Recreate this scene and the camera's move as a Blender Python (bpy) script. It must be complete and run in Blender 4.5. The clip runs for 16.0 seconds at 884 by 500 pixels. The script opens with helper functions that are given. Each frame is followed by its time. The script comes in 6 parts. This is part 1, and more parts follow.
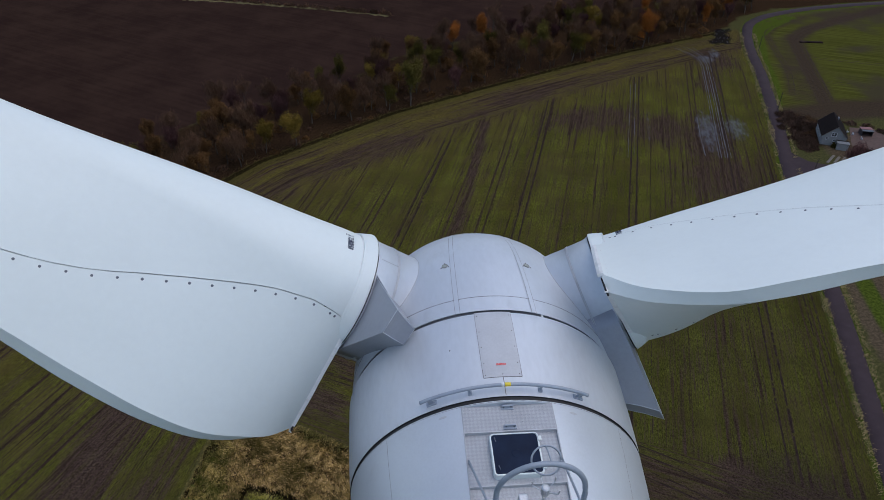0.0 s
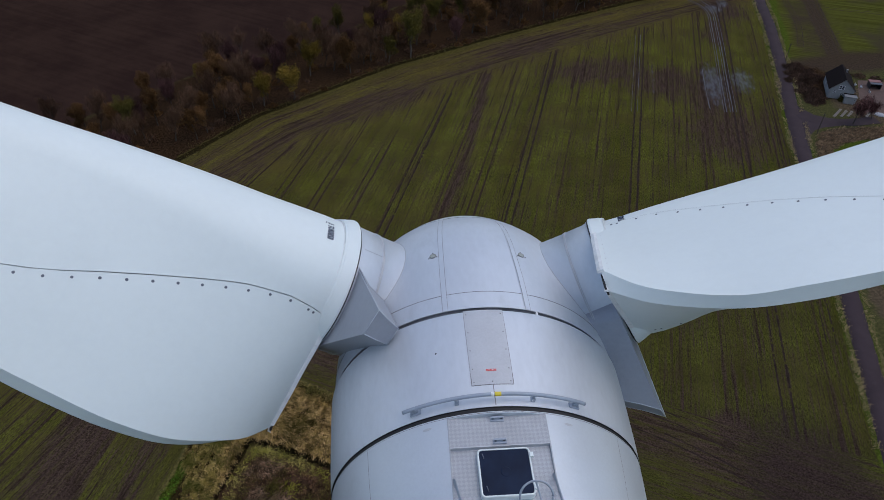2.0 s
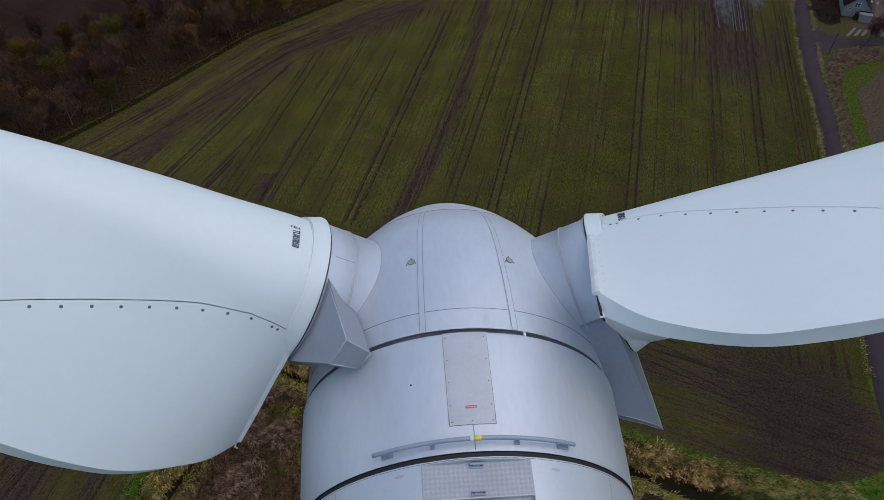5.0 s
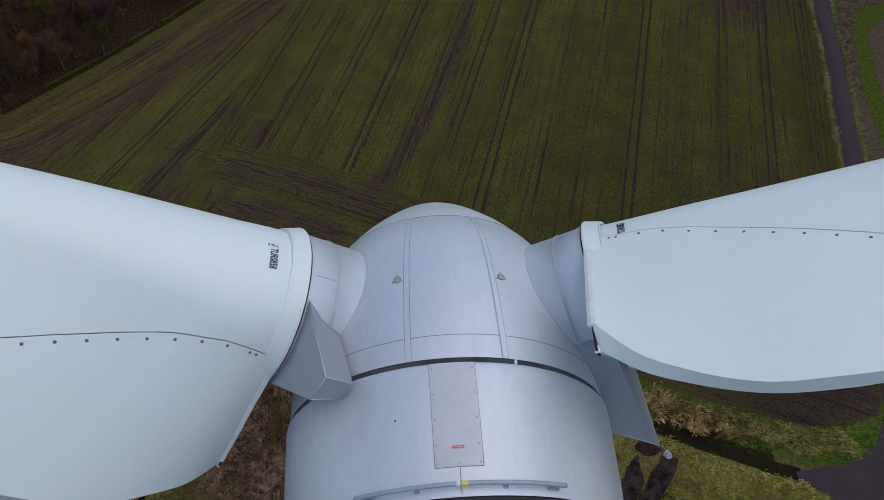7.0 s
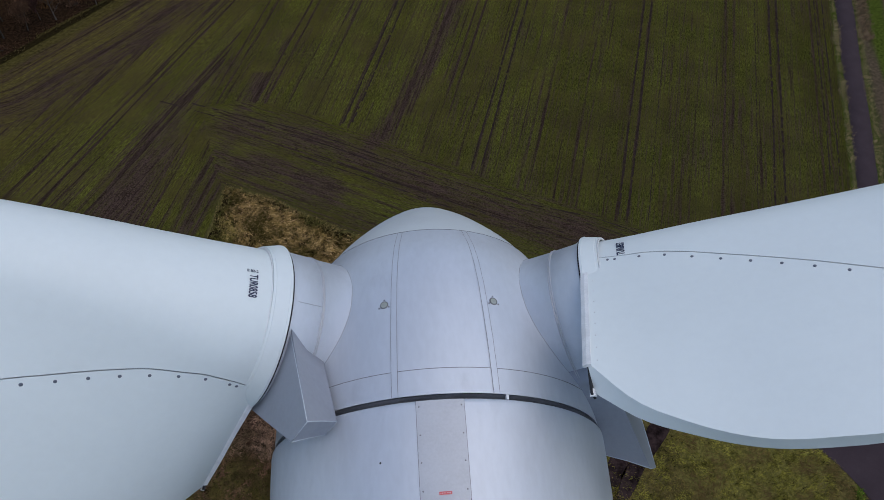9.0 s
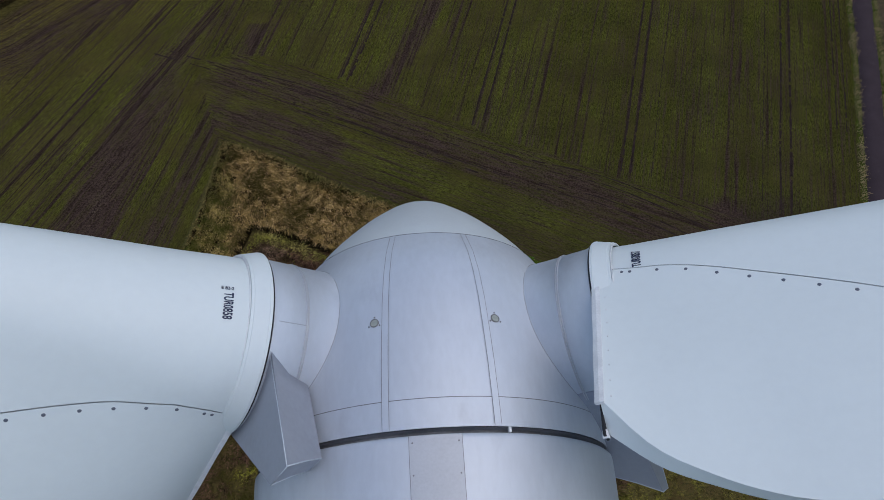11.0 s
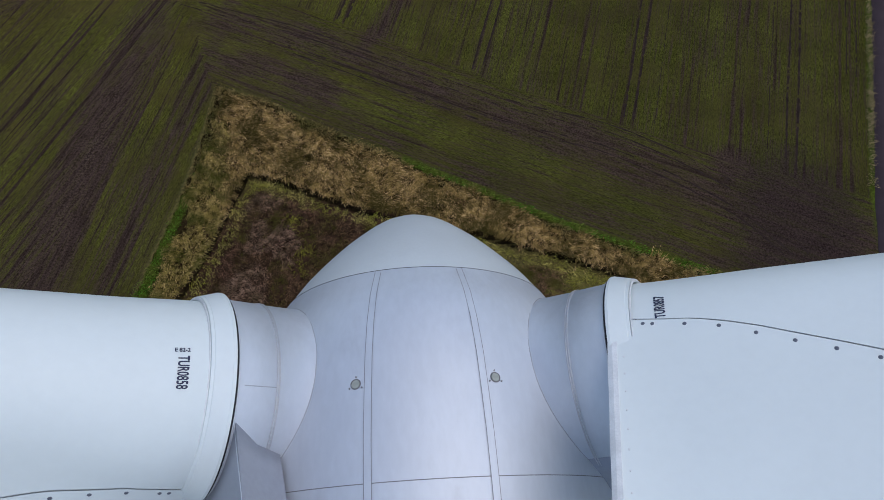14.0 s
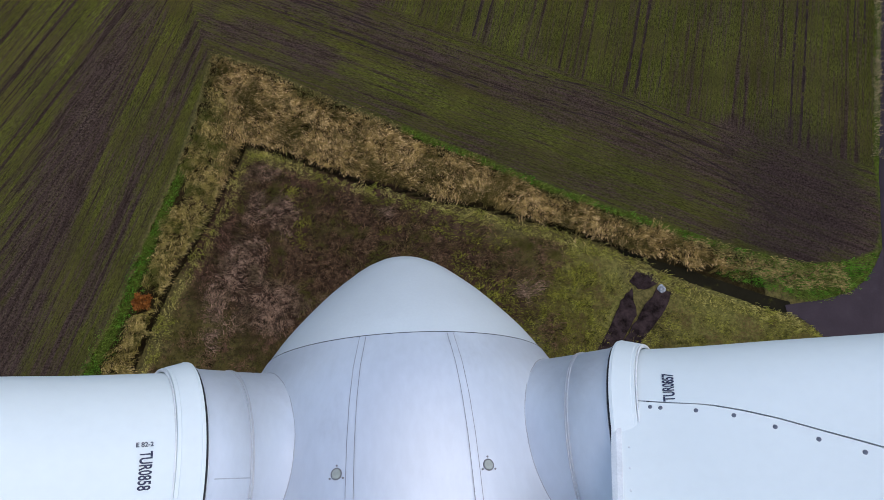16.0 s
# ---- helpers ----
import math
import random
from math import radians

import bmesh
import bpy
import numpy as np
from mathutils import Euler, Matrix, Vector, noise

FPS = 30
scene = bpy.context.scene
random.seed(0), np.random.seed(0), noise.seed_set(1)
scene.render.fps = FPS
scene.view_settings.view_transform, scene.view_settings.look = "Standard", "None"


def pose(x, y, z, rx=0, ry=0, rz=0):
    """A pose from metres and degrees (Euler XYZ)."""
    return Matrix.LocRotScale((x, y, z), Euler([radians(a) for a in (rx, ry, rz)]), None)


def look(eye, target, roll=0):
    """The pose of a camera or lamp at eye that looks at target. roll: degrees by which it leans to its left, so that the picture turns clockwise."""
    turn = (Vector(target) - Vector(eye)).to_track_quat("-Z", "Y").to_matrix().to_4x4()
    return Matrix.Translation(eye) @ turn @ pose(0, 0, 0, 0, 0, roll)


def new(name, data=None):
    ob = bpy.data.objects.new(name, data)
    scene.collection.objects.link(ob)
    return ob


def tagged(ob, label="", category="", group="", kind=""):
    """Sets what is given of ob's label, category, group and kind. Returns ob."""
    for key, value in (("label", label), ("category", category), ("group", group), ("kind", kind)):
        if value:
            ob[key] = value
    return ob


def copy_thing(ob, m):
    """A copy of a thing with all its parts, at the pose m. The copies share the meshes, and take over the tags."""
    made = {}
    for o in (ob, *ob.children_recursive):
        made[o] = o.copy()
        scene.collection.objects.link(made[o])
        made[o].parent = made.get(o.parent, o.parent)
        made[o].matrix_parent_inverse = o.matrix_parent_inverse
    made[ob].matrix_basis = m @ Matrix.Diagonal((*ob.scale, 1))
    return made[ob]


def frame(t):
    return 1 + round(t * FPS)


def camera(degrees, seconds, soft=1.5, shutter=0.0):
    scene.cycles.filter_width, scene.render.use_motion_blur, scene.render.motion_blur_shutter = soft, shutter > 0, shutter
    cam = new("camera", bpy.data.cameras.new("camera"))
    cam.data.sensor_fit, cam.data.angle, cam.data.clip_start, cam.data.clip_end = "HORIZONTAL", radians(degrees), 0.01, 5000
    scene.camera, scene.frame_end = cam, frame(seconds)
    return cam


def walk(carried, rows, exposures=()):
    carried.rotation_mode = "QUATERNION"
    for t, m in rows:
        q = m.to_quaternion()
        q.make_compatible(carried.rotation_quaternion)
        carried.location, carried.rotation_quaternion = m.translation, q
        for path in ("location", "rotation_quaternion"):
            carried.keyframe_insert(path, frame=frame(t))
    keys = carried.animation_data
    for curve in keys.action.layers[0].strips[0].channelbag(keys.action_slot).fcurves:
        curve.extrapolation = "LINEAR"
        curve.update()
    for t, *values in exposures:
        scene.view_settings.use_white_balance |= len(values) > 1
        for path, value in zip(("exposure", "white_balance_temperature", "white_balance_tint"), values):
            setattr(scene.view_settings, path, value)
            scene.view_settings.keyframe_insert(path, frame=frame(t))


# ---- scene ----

# ---- camera and its walk ----
cam = camera(65.12, 16.0, 0.8)
PATH = [
    (0.0, pose(-1.341, -7.807, 110.640, 53.175, -0.440, -3.943)),
    (0.5, pose(-1.271, -7.551, 110.614, 52.221, -0.460, -3.882)),
    (1.0, pose(-1.202, -7.304, 110.587, 51.242, -0.461, -3.861)),
    (1.5, pose(-1.132, -7.056, 110.572, 50.317, -0.431, -3.859)),
    (2.0, pose(-1.067, -6.807, 110.562, 49.335, -0.413, -3.848)),
    (2.5, pose(-1.001, -6.563, 110.555, 48.320, -0.394, -3.847)),
    (3.0, pose(-0.932, -6.315, 110.556, 47.283, -0.406, -3.831)),
    (3.5, pose(-0.860, -6.053, 110.571, 46.204, -0.453, -3.784)),
    (4.0, pose(-0.787, -5.785, 110.599, 45.165, -0.481, -3.762)),
    (6.5, pose(-0.488, -4.327, 110.882, 39.143, -0.315, -3.818)),
    (7.0, pose(-0.422, -4.089, 110.926, 38.105, -0.353, -3.791)),
    (7.5, pose(-0.359, -3.847, 110.971, 37.122, -0.414, -3.718)),
    (8.0, pose(-0.308, -3.599, 111.015, 36.138, -0.417, -3.721)),
    (8.5, pose(-0.259, -3.344, 111.051, 35.126, -0.402, -3.682)),
    (9.0, pose(-0.217, -3.080, 111.082, 34.139, -0.386, -3.680)),
    (11.5, pose(-0.073, -1.784, 110.598, 29.396, -0.365, -3.617)),
    (12.0, pose(-0.049, -1.546, 110.502, 28.561, -0.383, -3.624)),
    (12.5, pose(-0.025, -1.306, 110.412, 27.790, -0.388, -3.637)),
    (13.0, pose(0.004, -1.058, 110.334, 27.011, -0.405, -3.620)),
    (13.5, pose(0.036, -0.802, 110.266, 26.281, -0.418, -3.600)),
    (14.0, pose(0.073, -0.533, 110.207, 25.580, -0.420, -3.593)),
    (14.5, pose(0.114, -0.250, 110.154, 24.848, -0.427, -3.575)),
    (15.0, pose(0.159, 0.045, 110.112, 24.148, -0.431, -3.533)),
    (15.5, pose(0.206, 0.351, 110.075, 23.416, -0.430, -3.534)),
    (16.0, pose(0.254, 0.660, 110.043, 22.706, -0.426, -3.542)),
]
walk(cam, PATH, [(0.0, 0.16), (4.0, 0.09), (8.0, 0.0), (11.5, -0.02), (13.0, 0.06), (14.0, 0.17), (15.0, 0.35), (16.0, 0.5)])

# ---- light: an overcast autumn sky ----
SUN_EL, SUN_AZ = 71.0, 92.0     # degrees; azimuth counted from +y towards +x
world = bpy.data.worlds.new("overcast_sky")
scene.world = world
world.use_nodes = True
wn = world.node_tree.nodes
sky = wn.new("ShaderNodeTexSky")
sky.sky_type, sky.sun_disc = "NISHITA", False
sky.sun_elevation, sky.sun_rotation = radians(SUN_EL), radians(SUN_AZ)
sky.air_density, sky.dust_density, sky.ozone_density = 1.1, 1.8, 1.2
world.node_tree.links.new(sky.outputs[0], wn["Background"].inputs[0])
wn["Background"].inputs[1].default_value = 0.15
sun = new("sun", bpy.data.lights.new("sun", "SUN"))
sun.data.energy, sun.data.angle, sun.data.color = 0.62, radians(75), (1.0, 0.98, 0.95)
_az, _el = radians(SUN_AZ), radians(SUN_EL)
_way = Vector((math.sin(_az) * math.cos(_el), math.cos(_az) * math.cos(_el), math.sin(_el)))
sun.matrix_world = look(_way * 300, (0, 0, 0))

# ---- small helpers ----
def nodes_of(m):
    m.use_nodes = True
    return m.node_tree.nodes, m.node_tree.links, m.node_tree.nodes["Principled BSDF"]


def mixer(nt, fac, a, b, blend="MIX"):
    n = nt.nodes.new("ShaderNodeMix")
    n.data_type, n.blend_type = "RGBA", blend
    for sock, val in ((n.inputs[0], fac), (n.inputs[6], a), (n.inputs[7], b)):
        if hasattr(val, "links"):
            nt.links.new(val, sock)
        elif isinstance(val, (int, float)):
            sock.default_value = val
        else:
            sock.default_value = (*val, 1)
    return n.outputs[2]


def calc(nt, op, a, b=0.0, clamp=False):
    n = nt.nodes.new("ShaderNodeMath")
    n.operation, n.use_clamp = op, clamp
    for sock, val in ((n.inputs[0], a), (n.inputs[1], b)):
        if hasattr(val, "links"):
            nt.links.new(val, sock)
        else:
            sock.default_value = val
    return n.outputs[0]


def ramp(nt, val, lo, hi):
    n = nt.nodes.new("ShaderNodeMapRange")
    n.interpolation_type = "SMOOTHSTEP"
    nt.links.new(val, n.inputs[0])
    n.inputs[1].default_value, n.inputs[2].default_value = lo, hi
    return n.outputs[0]


def noise_tex(nt, scale, detail=4.0, rough=0.55, stretch=None, turn=0.0):
    co = nt.nodes.new("ShaderNodeTexCoord")
    mp = nt.nodes.new("ShaderNodeMapping")
    nt.links.new(co.outputs["Object"], mp.inputs[0])
    mp.inputs["Scale"].default_value = stretch or (1, 1, 1)
    if turn:
        first = nt.nodes.new("ShaderNodeMapping")
        first.inputs["Rotation"].default_value = (0, 0, radians(turn))
        nt.links.new(co.outputs["Object"], first.inputs[0])
        nt.links.new(first.outputs[0], mp.inputs[0])
    n = nt.nodes.new("ShaderNodeTexNoise")
    n.inputs["Scale"].default_value = scale
    n.inputs["Detail"].default_value = detail
    n.inputs["Roughness"].default_value = rough
    nt.links.new(mp.outputs[0], n.inputs["Vector"])
    return n.outputs["Fac"]


def bump_to(nt, bsdf, height, strength, dist):
    b = nt.nodes.new("ShaderNodeBump")
    b.inputs["Strength"].default_value, b.inputs["Distance"].default_value = strength, dist
    nt.links.new(height, b.inputs["Height"])
    nt.links.new(b.outputs[0], bsdf.inputs["Normal"])


def surface(name, base, rough=0.5, metal=0.0, vary=0.12, scale=1.5, fine=40.0, stretch=None, bump=0.0, bumpd=0.002, dirt=None, spec=None):
    """Base colour broken up at two scales, with streaks or dirt on top."""
    m = bpy.data.materials.new(name)
    nodes, links, bsdf = nodes_of(m)
    nt = m.node_tree
    big, small = noise_tex(nt, scale, 4, 0.55, stretch), noise_tex(nt, fine, 3, 0.6, stretch)
    mix = calc(nt, "ADD", calc(nt, "MULTIPLY", big, 0.65), calc(nt, "MULTIPLY", small, 0.35))
    k = ramp(nt, mix, 0.3, 0.7)
    lo, hi = tuple(c * (1 - vary) for c in base), tuple(min(1, c * (1 + vary)) for c in base)
    col = mixer(nt, k, lo, hi)
    if dirt:
        d = ramp(nt, noise_tex(nt, dirt[1], 6, 0.7, dirt[3] if len(dirt) > 3 else None), 0.55, 0.8)
        col = mixer(nt, calc(nt, "MULTIPLY", d, dirt[2]), col, dirt[0])
    links.new(col, bsdf.inputs["Base Color"])
    bsdf.inputs["Metallic"].default_value = metal
    links.new(calc(nt, "ADD", calc(nt, "MULTIPLY", mix, 0.16), rough - 0.08), bsdf.inputs["Roughness"])
    if spec is not None:
        bsdf.inputs["Specular IOR Level"].default_value = spec
    if bump:
        bump_to(nt, bsdf, small, bump, bumpd)
    return m


def mesh_of(name, bm, material, smooth=False):
    me = bpy.data.meshes.new(name)
    bmesh.ops.recalc_face_normals(bm, faces=bm.faces[:])
    for f in bm.faces:
        f.smooth = smooth
    bm.to_mesh(me)
    bm.free()
    me.materials.append(material)
    return me


def thing(name, label, category, m=Matrix(), group="", kind=""):
    ob = new(name)
    ob.empty_display_size = 0.2
    ob.matrix_world = m
    return tagged(ob, label, category, group, kind)


def part(name, bm, material, parent, label="", m=None, smooth=False):
    """One mesh object under a thing or part; m is its place in the parent's space."""
    me = bm if isinstance(bm, bpy.types.Mesh) else mesh_of(name, bm, material, smooth)
    ob = new(name, me)
    ob.parent = parent
    if m is not None:
        ob.matrix_basis = m
    return tagged(ob, label)


def solid(name, bm, material, label, category, m=None, group="", kind="", smooth=False):
    me = bm if isinstance(bm, bpy.types.Mesh) else mesh_of(name, bm, material, smooth)
    ob = new(name, me)
    if m is not None:
        ob.matrix_world = m
    return tagged(ob, label, category, group, kind)


def add_box(bm, x0, x1, y0, y1, z0, z1, bevel=0.0):
    r = bmesh.ops.create_cube(bm, size=1.0)
    vs = r["verts"]
    for v in vs:
        v.co = ((x0 + x1) / 2 + v.co.x * (x1 - x0), (y0 + y1) / 2 + v.co.y * (y1 - y0), (z0 + z1) / 2 + v.co.z * (z1 - z0))
    if bevel:
        es = list({e for v in vs for e in v.link_edges})
        bmesh.ops.bevel(bm, geom=es, offset=bevel, segments=2, affect="EDGES", profile=0.5)
    return bm


def add_tube(bm, pts, radius, sides=10, cap=True):
    """A round tube along a line of points; radius may be a list."""
    pts = [Vector(p) for p in pts]
    rings = []
    up = Vector((0.13, 0.21, 0.97))
    for i, p in enumerate(pts):
        d = (pts[min(i + 1, len(pts) - 1)] - pts[max(i - 1, 0)]).normalized()
        s = d.cross(up)
        if s.length < 1e-3:
            s = d.cross(Vector((1, 0, 0)))
        s.normalize()
        n = s.cross(d)
        r = radius[i] if isinstance(radius, (list, tuple)) else radius
        rings.append([bm.verts.new(p + r * (math.cos(a) * s + math.sin(a) * n)) for a in (2 * math.pi * k / sides for k in range(sides))])
    for a, b in zip(rings, rings[1:]):
        for k in range(sides):
            bm.faces.new((a[k], a[(k + 1) % sides], b[(k + 1) % sides], b[k]))
    if cap:
        bm.faces.new(rings[0][::-1])
        bm.faces.new(rings[-1])
    return bm


def add_disc(bm, radius, height, sides=14, bevel=0.3):
    """A low round button on the xy plane, with a softened rim."""
    lo = [bm.verts.new((radius * math.cos(a), radius * math.sin(a), 0)) for a in (2 * math.pi * k / sides for k in range(sides))]
    hi = [bm.verts.new((v.co.x * (1 - bevel), v.co.y * (1 - bevel), height)) for v in lo]
    for k in range(sides):
        bm.faces.new((lo[k], lo[(k + 1) % sides], hi[(k + 1) % sides], hi[k]))
    bm.faces.new(hi)
    bm.faces.new(lo[::-1])
    return bm


def add_revolve(bm, prof, a0=0.0, a1=360.0, segs=96, keep=None):
    """A skin turned about the y axis from (y, r) pairs; angles counted from +x towards +z."""
    closed = abs(a1 - a0 - 360) < 1e-6
    n = segs if closed else segs + 1
    rings = []
    for y, r in prof:
        if r < 1e-4:
            rings.append([bm.verts.new((0, y, 0))] * n)
        else:
            rings.append([bm.verts.new((r * math.cos(a), y, r * math.sin(a))) for a in (radians(a0 + (a1 - a0) * k / segs) for k in range(n))])
    for i in range(len(prof) - 1):
        for k in range(segs):
            k2 = (k + 1) % n
            q = [rings[i][k], rings[i][k2], rings[i + 1][k2], rings[i + 1][k]]
            q = list(dict.fromkeys(q))
            if len(q) > 2 and (keep is None or keep(sum((v.co for v in q), Vector()) / len(q))):
                bm.faces.new(q)
    return bm


def turned(prof):
    """Smooth (y, r) pairs through the given ones."""
    ys, rs = np.array([p[0] for p in prof]), np.array([p[1] for p in prof])
    out = []
    g = np.gradient(rs, ys)
    for i in range(len(ys) - 1):
        h = ys[i + 1] - ys[i]
        for s in np.linspace(0, 1, 5)[:-1]:
            out.append((ys[i] + s * h, rs[i] * (1 + 2 * s) * (1 - s) ** 2 + g[i] * h * s * (1 - s) ** 2 + rs[i + 1] * s * s * (3 - 2 * s) + g[i + 1] * h * s * s * (s - 1)))
    return out + [(ys[-1], rs[-1])]


def grid_mesh(name, verts, faces, material, attrs=None, smooth=False):
    me = bpy.data.meshes.new(name)
    me.vertices.add(len(verts))
    me.vertices.foreach_set("co", np.asarray(verts, np.float32).ravel())
    faces = np.asarray(faces, np.int32)
    me.loops.add(faces.size)
    me.loops.foreach_set("vertex_index", faces.ravel())
    me.polygons.add(len(faces))
    me.polygons.foreach_set("loop_start", np.arange(0, faces.size, faces.shape[1], dtype=np.int32))
    if smooth:
        me.polygons.foreach_set("use_smooth", np.ones(len(faces), bool))
    me.update(calc_edges=True)
    for k, a in (attrs or {}).items():
        me.attributes.new(k, "FLOAT", "POINT").data.foreach_set("value", np.asarray(a, np.float32))
    me.materials.append(material)
    return me


# ---- materials ----
ALU = surface("brushed_aluminium", (0.575, 0.605, 0.65), 0.52, 0.42, 0.06, 1.2, 14.0, (1.0, 0.35, 1.0), dirt=((0.40, 0.41, 0.44), 1.0, 0.5, (1, 0.5, 1)))
ALU_COVER = surface("satin_grey_cover_paint", (0.55, 0.585, 0.625), 0.47, 0.42, 0.05, 0.8, 30.0, dirt=((0.42, 0.44, 0.46), 1.1, 0.35))
SHEET = surface("dull_folded_sheet_metal", (0.345, 0.36, 0.40), 0.55, 0.35, 0.08, 0.9, 14.0, dirt=((0.26, 0.27, 0.30), 1.2, 0.5))
NOSE = surface("pale_nose_paint", (0.60, 0.64, 0.65), 0.45, 0.15, 0.04, 0.8, 30.0, dirt=((0.50, 0.53, 0.55), 1.1, 0.3))
SEAM = surface("dull_seam_strip", (0.19, 0.18, 0.19), 0.6, 0.2, 0.15, 3.0, 60.0)
# black of the rubber joints, also painted over the unlit trailing-edge opening
GAP = surface("black_rubber_and_opening", (0.012, 0.012, 0.014), 0.7, 0.0, 0.2, 4.0, 60.0)
RECESS = surface("dark_grey_recess", (0.17, 0.175, 0.19), 0.7, 0.0, 0.3, 2.0, 30.0)
WHITE = surface("white_gelcoat", (0.70, 0.75, 0.74), 0.52, 0.0, 0.025, 0.5, 9.0, dirt=((0.61, 0.65, 0.655), 0.45, 0.25))
WHITE_EDGE = surface("worn_white_sealant", (0.72, 0.73, 0.73), 0.6, 0.0, 0.12, 6.0, 60.0, bump=0.3, dirt=((0.45, 0.43, 0.40), 5.0, 0.5))
FINE_SEAM = surface("thin_grey_joint", (0.36, 0.375, 0.40), 0.6)
BOLT = surface("dark_plug", (0.12, 0.13, 0.16), 0.5, 0.2, 0.2, 20.0, 90.0)
INK = surface("navy_lettering_film", (0.015, 0.022, 0.06), 0.5)
RED = surface("red_warning_film", (0.62, 0.10, 0.10), 0.5, dirt=((0.7, 0.5, 0.5), 30.0, 0.8))
YELLOW = surface("yellow_band_paint", (0.75, 0.58, 0.05), 0.5)
PAINT_GREY = surface("grey_blue_tube_paint", (0.30, 0.34, 0.40), 0.45, 0.1, 0.1, 5.0, 60.0)
STEEL = surface("bare_steel", (0.55, 0.56, 0.58), 0.35, 0.9, 0.15, 8.0, 70.0)
PANEL = surface("weathered_panel", (0.48, 0.49, 0.515), 0.55, 0.34, 0.08, 2.5, 35.0, dirt=((0.36, 0.365, 0.37), 2.5, 0.25))
SENSOR = surface("khaki_sensor_lens", (0.31, 0.33, 0.29), 0.45, 0.0, 0.12, 12.0, 60.0)
TOWER = surface("light_grey_concrete", (0.55, 0.56, 0.55), 0.8, 0.0, 0.08, 0.3, 6.0, bump=0.2, dirt=((0.4, 0.4, 0.38), 0.2, 0.4))


def chequer_plate():
    m = surface("chequer_plate", (0.40, 0.415, 0.445), 0.55, 0.3, 0.12, 2.0, 40.0)
    nt = m.node_tree
    co = nt.nodes.new("ShaderNodeTexCoord")
    mp = nt.nodes.new("ShaderNodeMapping")
    mp.inputs["Rotation"].default_value = (0, 0, radians(45))
    nt.links.new(co.outputs["Object"], mp.inputs[0])
    w = nt.nodes.new("ShaderNodeTexChecker")
    w.inputs["Scale"].default_value = 27.0
    nt.links.new(mp.outputs[0], w.inputs["Vector"])
    col = nt.nodes["Principled BSDF"].inputs["Base Color"].links[0].from_socket
    nt.links.new(mixer(nt, w.outputs["Fac"], mixer(nt, 0.24, col, (0.20, 0.21, 0.235)), col), nt.nodes["Principled BSDF"].inputs["Base Color"])
    bump_to(nt, nt.nodes["Principled BSDF"], w.outputs["Fac"], 0.9, 0.006)
    return m


def dark_glass():
    m = bpy.data.materials.new("tinted_acrylic")
    nodes, links, b = nodes_of(m)
    k = ramp(m.node_tree, noise_tex(m.node_tree, 3.0, 5, 0.6), 0.3, 0.75)
    links.new(mixer(m.node_tree, k, (0.004, 0.010, 0.028), (0.008, 0.018, 0.046)), b.inputs["Base Color"])
    b.inputs["Roughness"].default_value = 0.3
    b.inputs["Specular IOR Level"].default_value = 0.12
    return m


CHEQUER, GLASS_DARK = chequer_plate(), dark_glass()

# ---- the wind turbine ----
HUB, TILT, TURN = 101.35, 2.02, 7.8          # hub height, tilt of the shaft, standing angle of the rotor
turbine = thing("wind_turbine", "white-bladed wind turbine with a grey aluminium nacelle on a tall tower", "wind turbine", pose(0, -3.2, 0))
BASE_INV = Matrix.Translation((0, 3.2, 0))
NAC = BASE_INV @ Matrix.Translation((0, 0, HUB)) @ Matrix.Rotation(radians(TILT), 4, "X")
ROT = NAC @ Matrix.Rotation(radians(-TURN), 4, "Y")


def tower():
    bm = bmesh.new()
    prof = [(0.0, 3.6), (8, 3.35), (30, 2.75), (60, 2.05), (85, 1.55), (HUB - 2.1, 1.3)]
    rings = [[bm.verts.new((r * math.cos(a), r * math.sin(a), z)) for a in (2 * math.pi * k / 48 for k in range(48))] for z, r in prof]
    for a, b in zip(rings, rings[1:]):
        for k in range(48):
            bm.faces.new((a[k], a[(k + 1) % 48], b[(k + 1) % 48], b[k]))
    bm.faces.new(rings[-1])
    part("tower", bm, TOWER, turbine, "tapering light grey tower", smooth=True)


GEN = [(-1.56, 2.235), (-1.2, 2.258), (-0.8, 2.276), (-0.3, 2.292), (-0.06, 2.296), (-0.02, 2.292), (0.0, 2.27), (0.0, 2.05)]
REAR = [(-1.62, 2.225), (-2.1, 2.185), (-2.6, 2.13), (-3.1, 2.06), (-3.7, 1.97), (-4.4, 1.85), (-5.2, 1.68), (-6.0, 1.45), (-6.7, 1.16), (-7.2, 0.84), (-7.5, 0.48), (-7.6, 0.0)]


def rear_r(y):
    return float(np.interp(-y, [-p[0] for p in REAR], [p[1] for p in REAR]))


def arc_strip(bm, y, r, a0, a1, width, lift, segs=40):
    """A thin raised band round the y axis."""
    add_revolve(bm, [(y - width / 2, r - 0.004), (y - width / 2 + 0.004, r + lift), (y + width / 2 - 0.004, r + lift), (y + width / 2, r - 0.004)], a0, a1, segs)


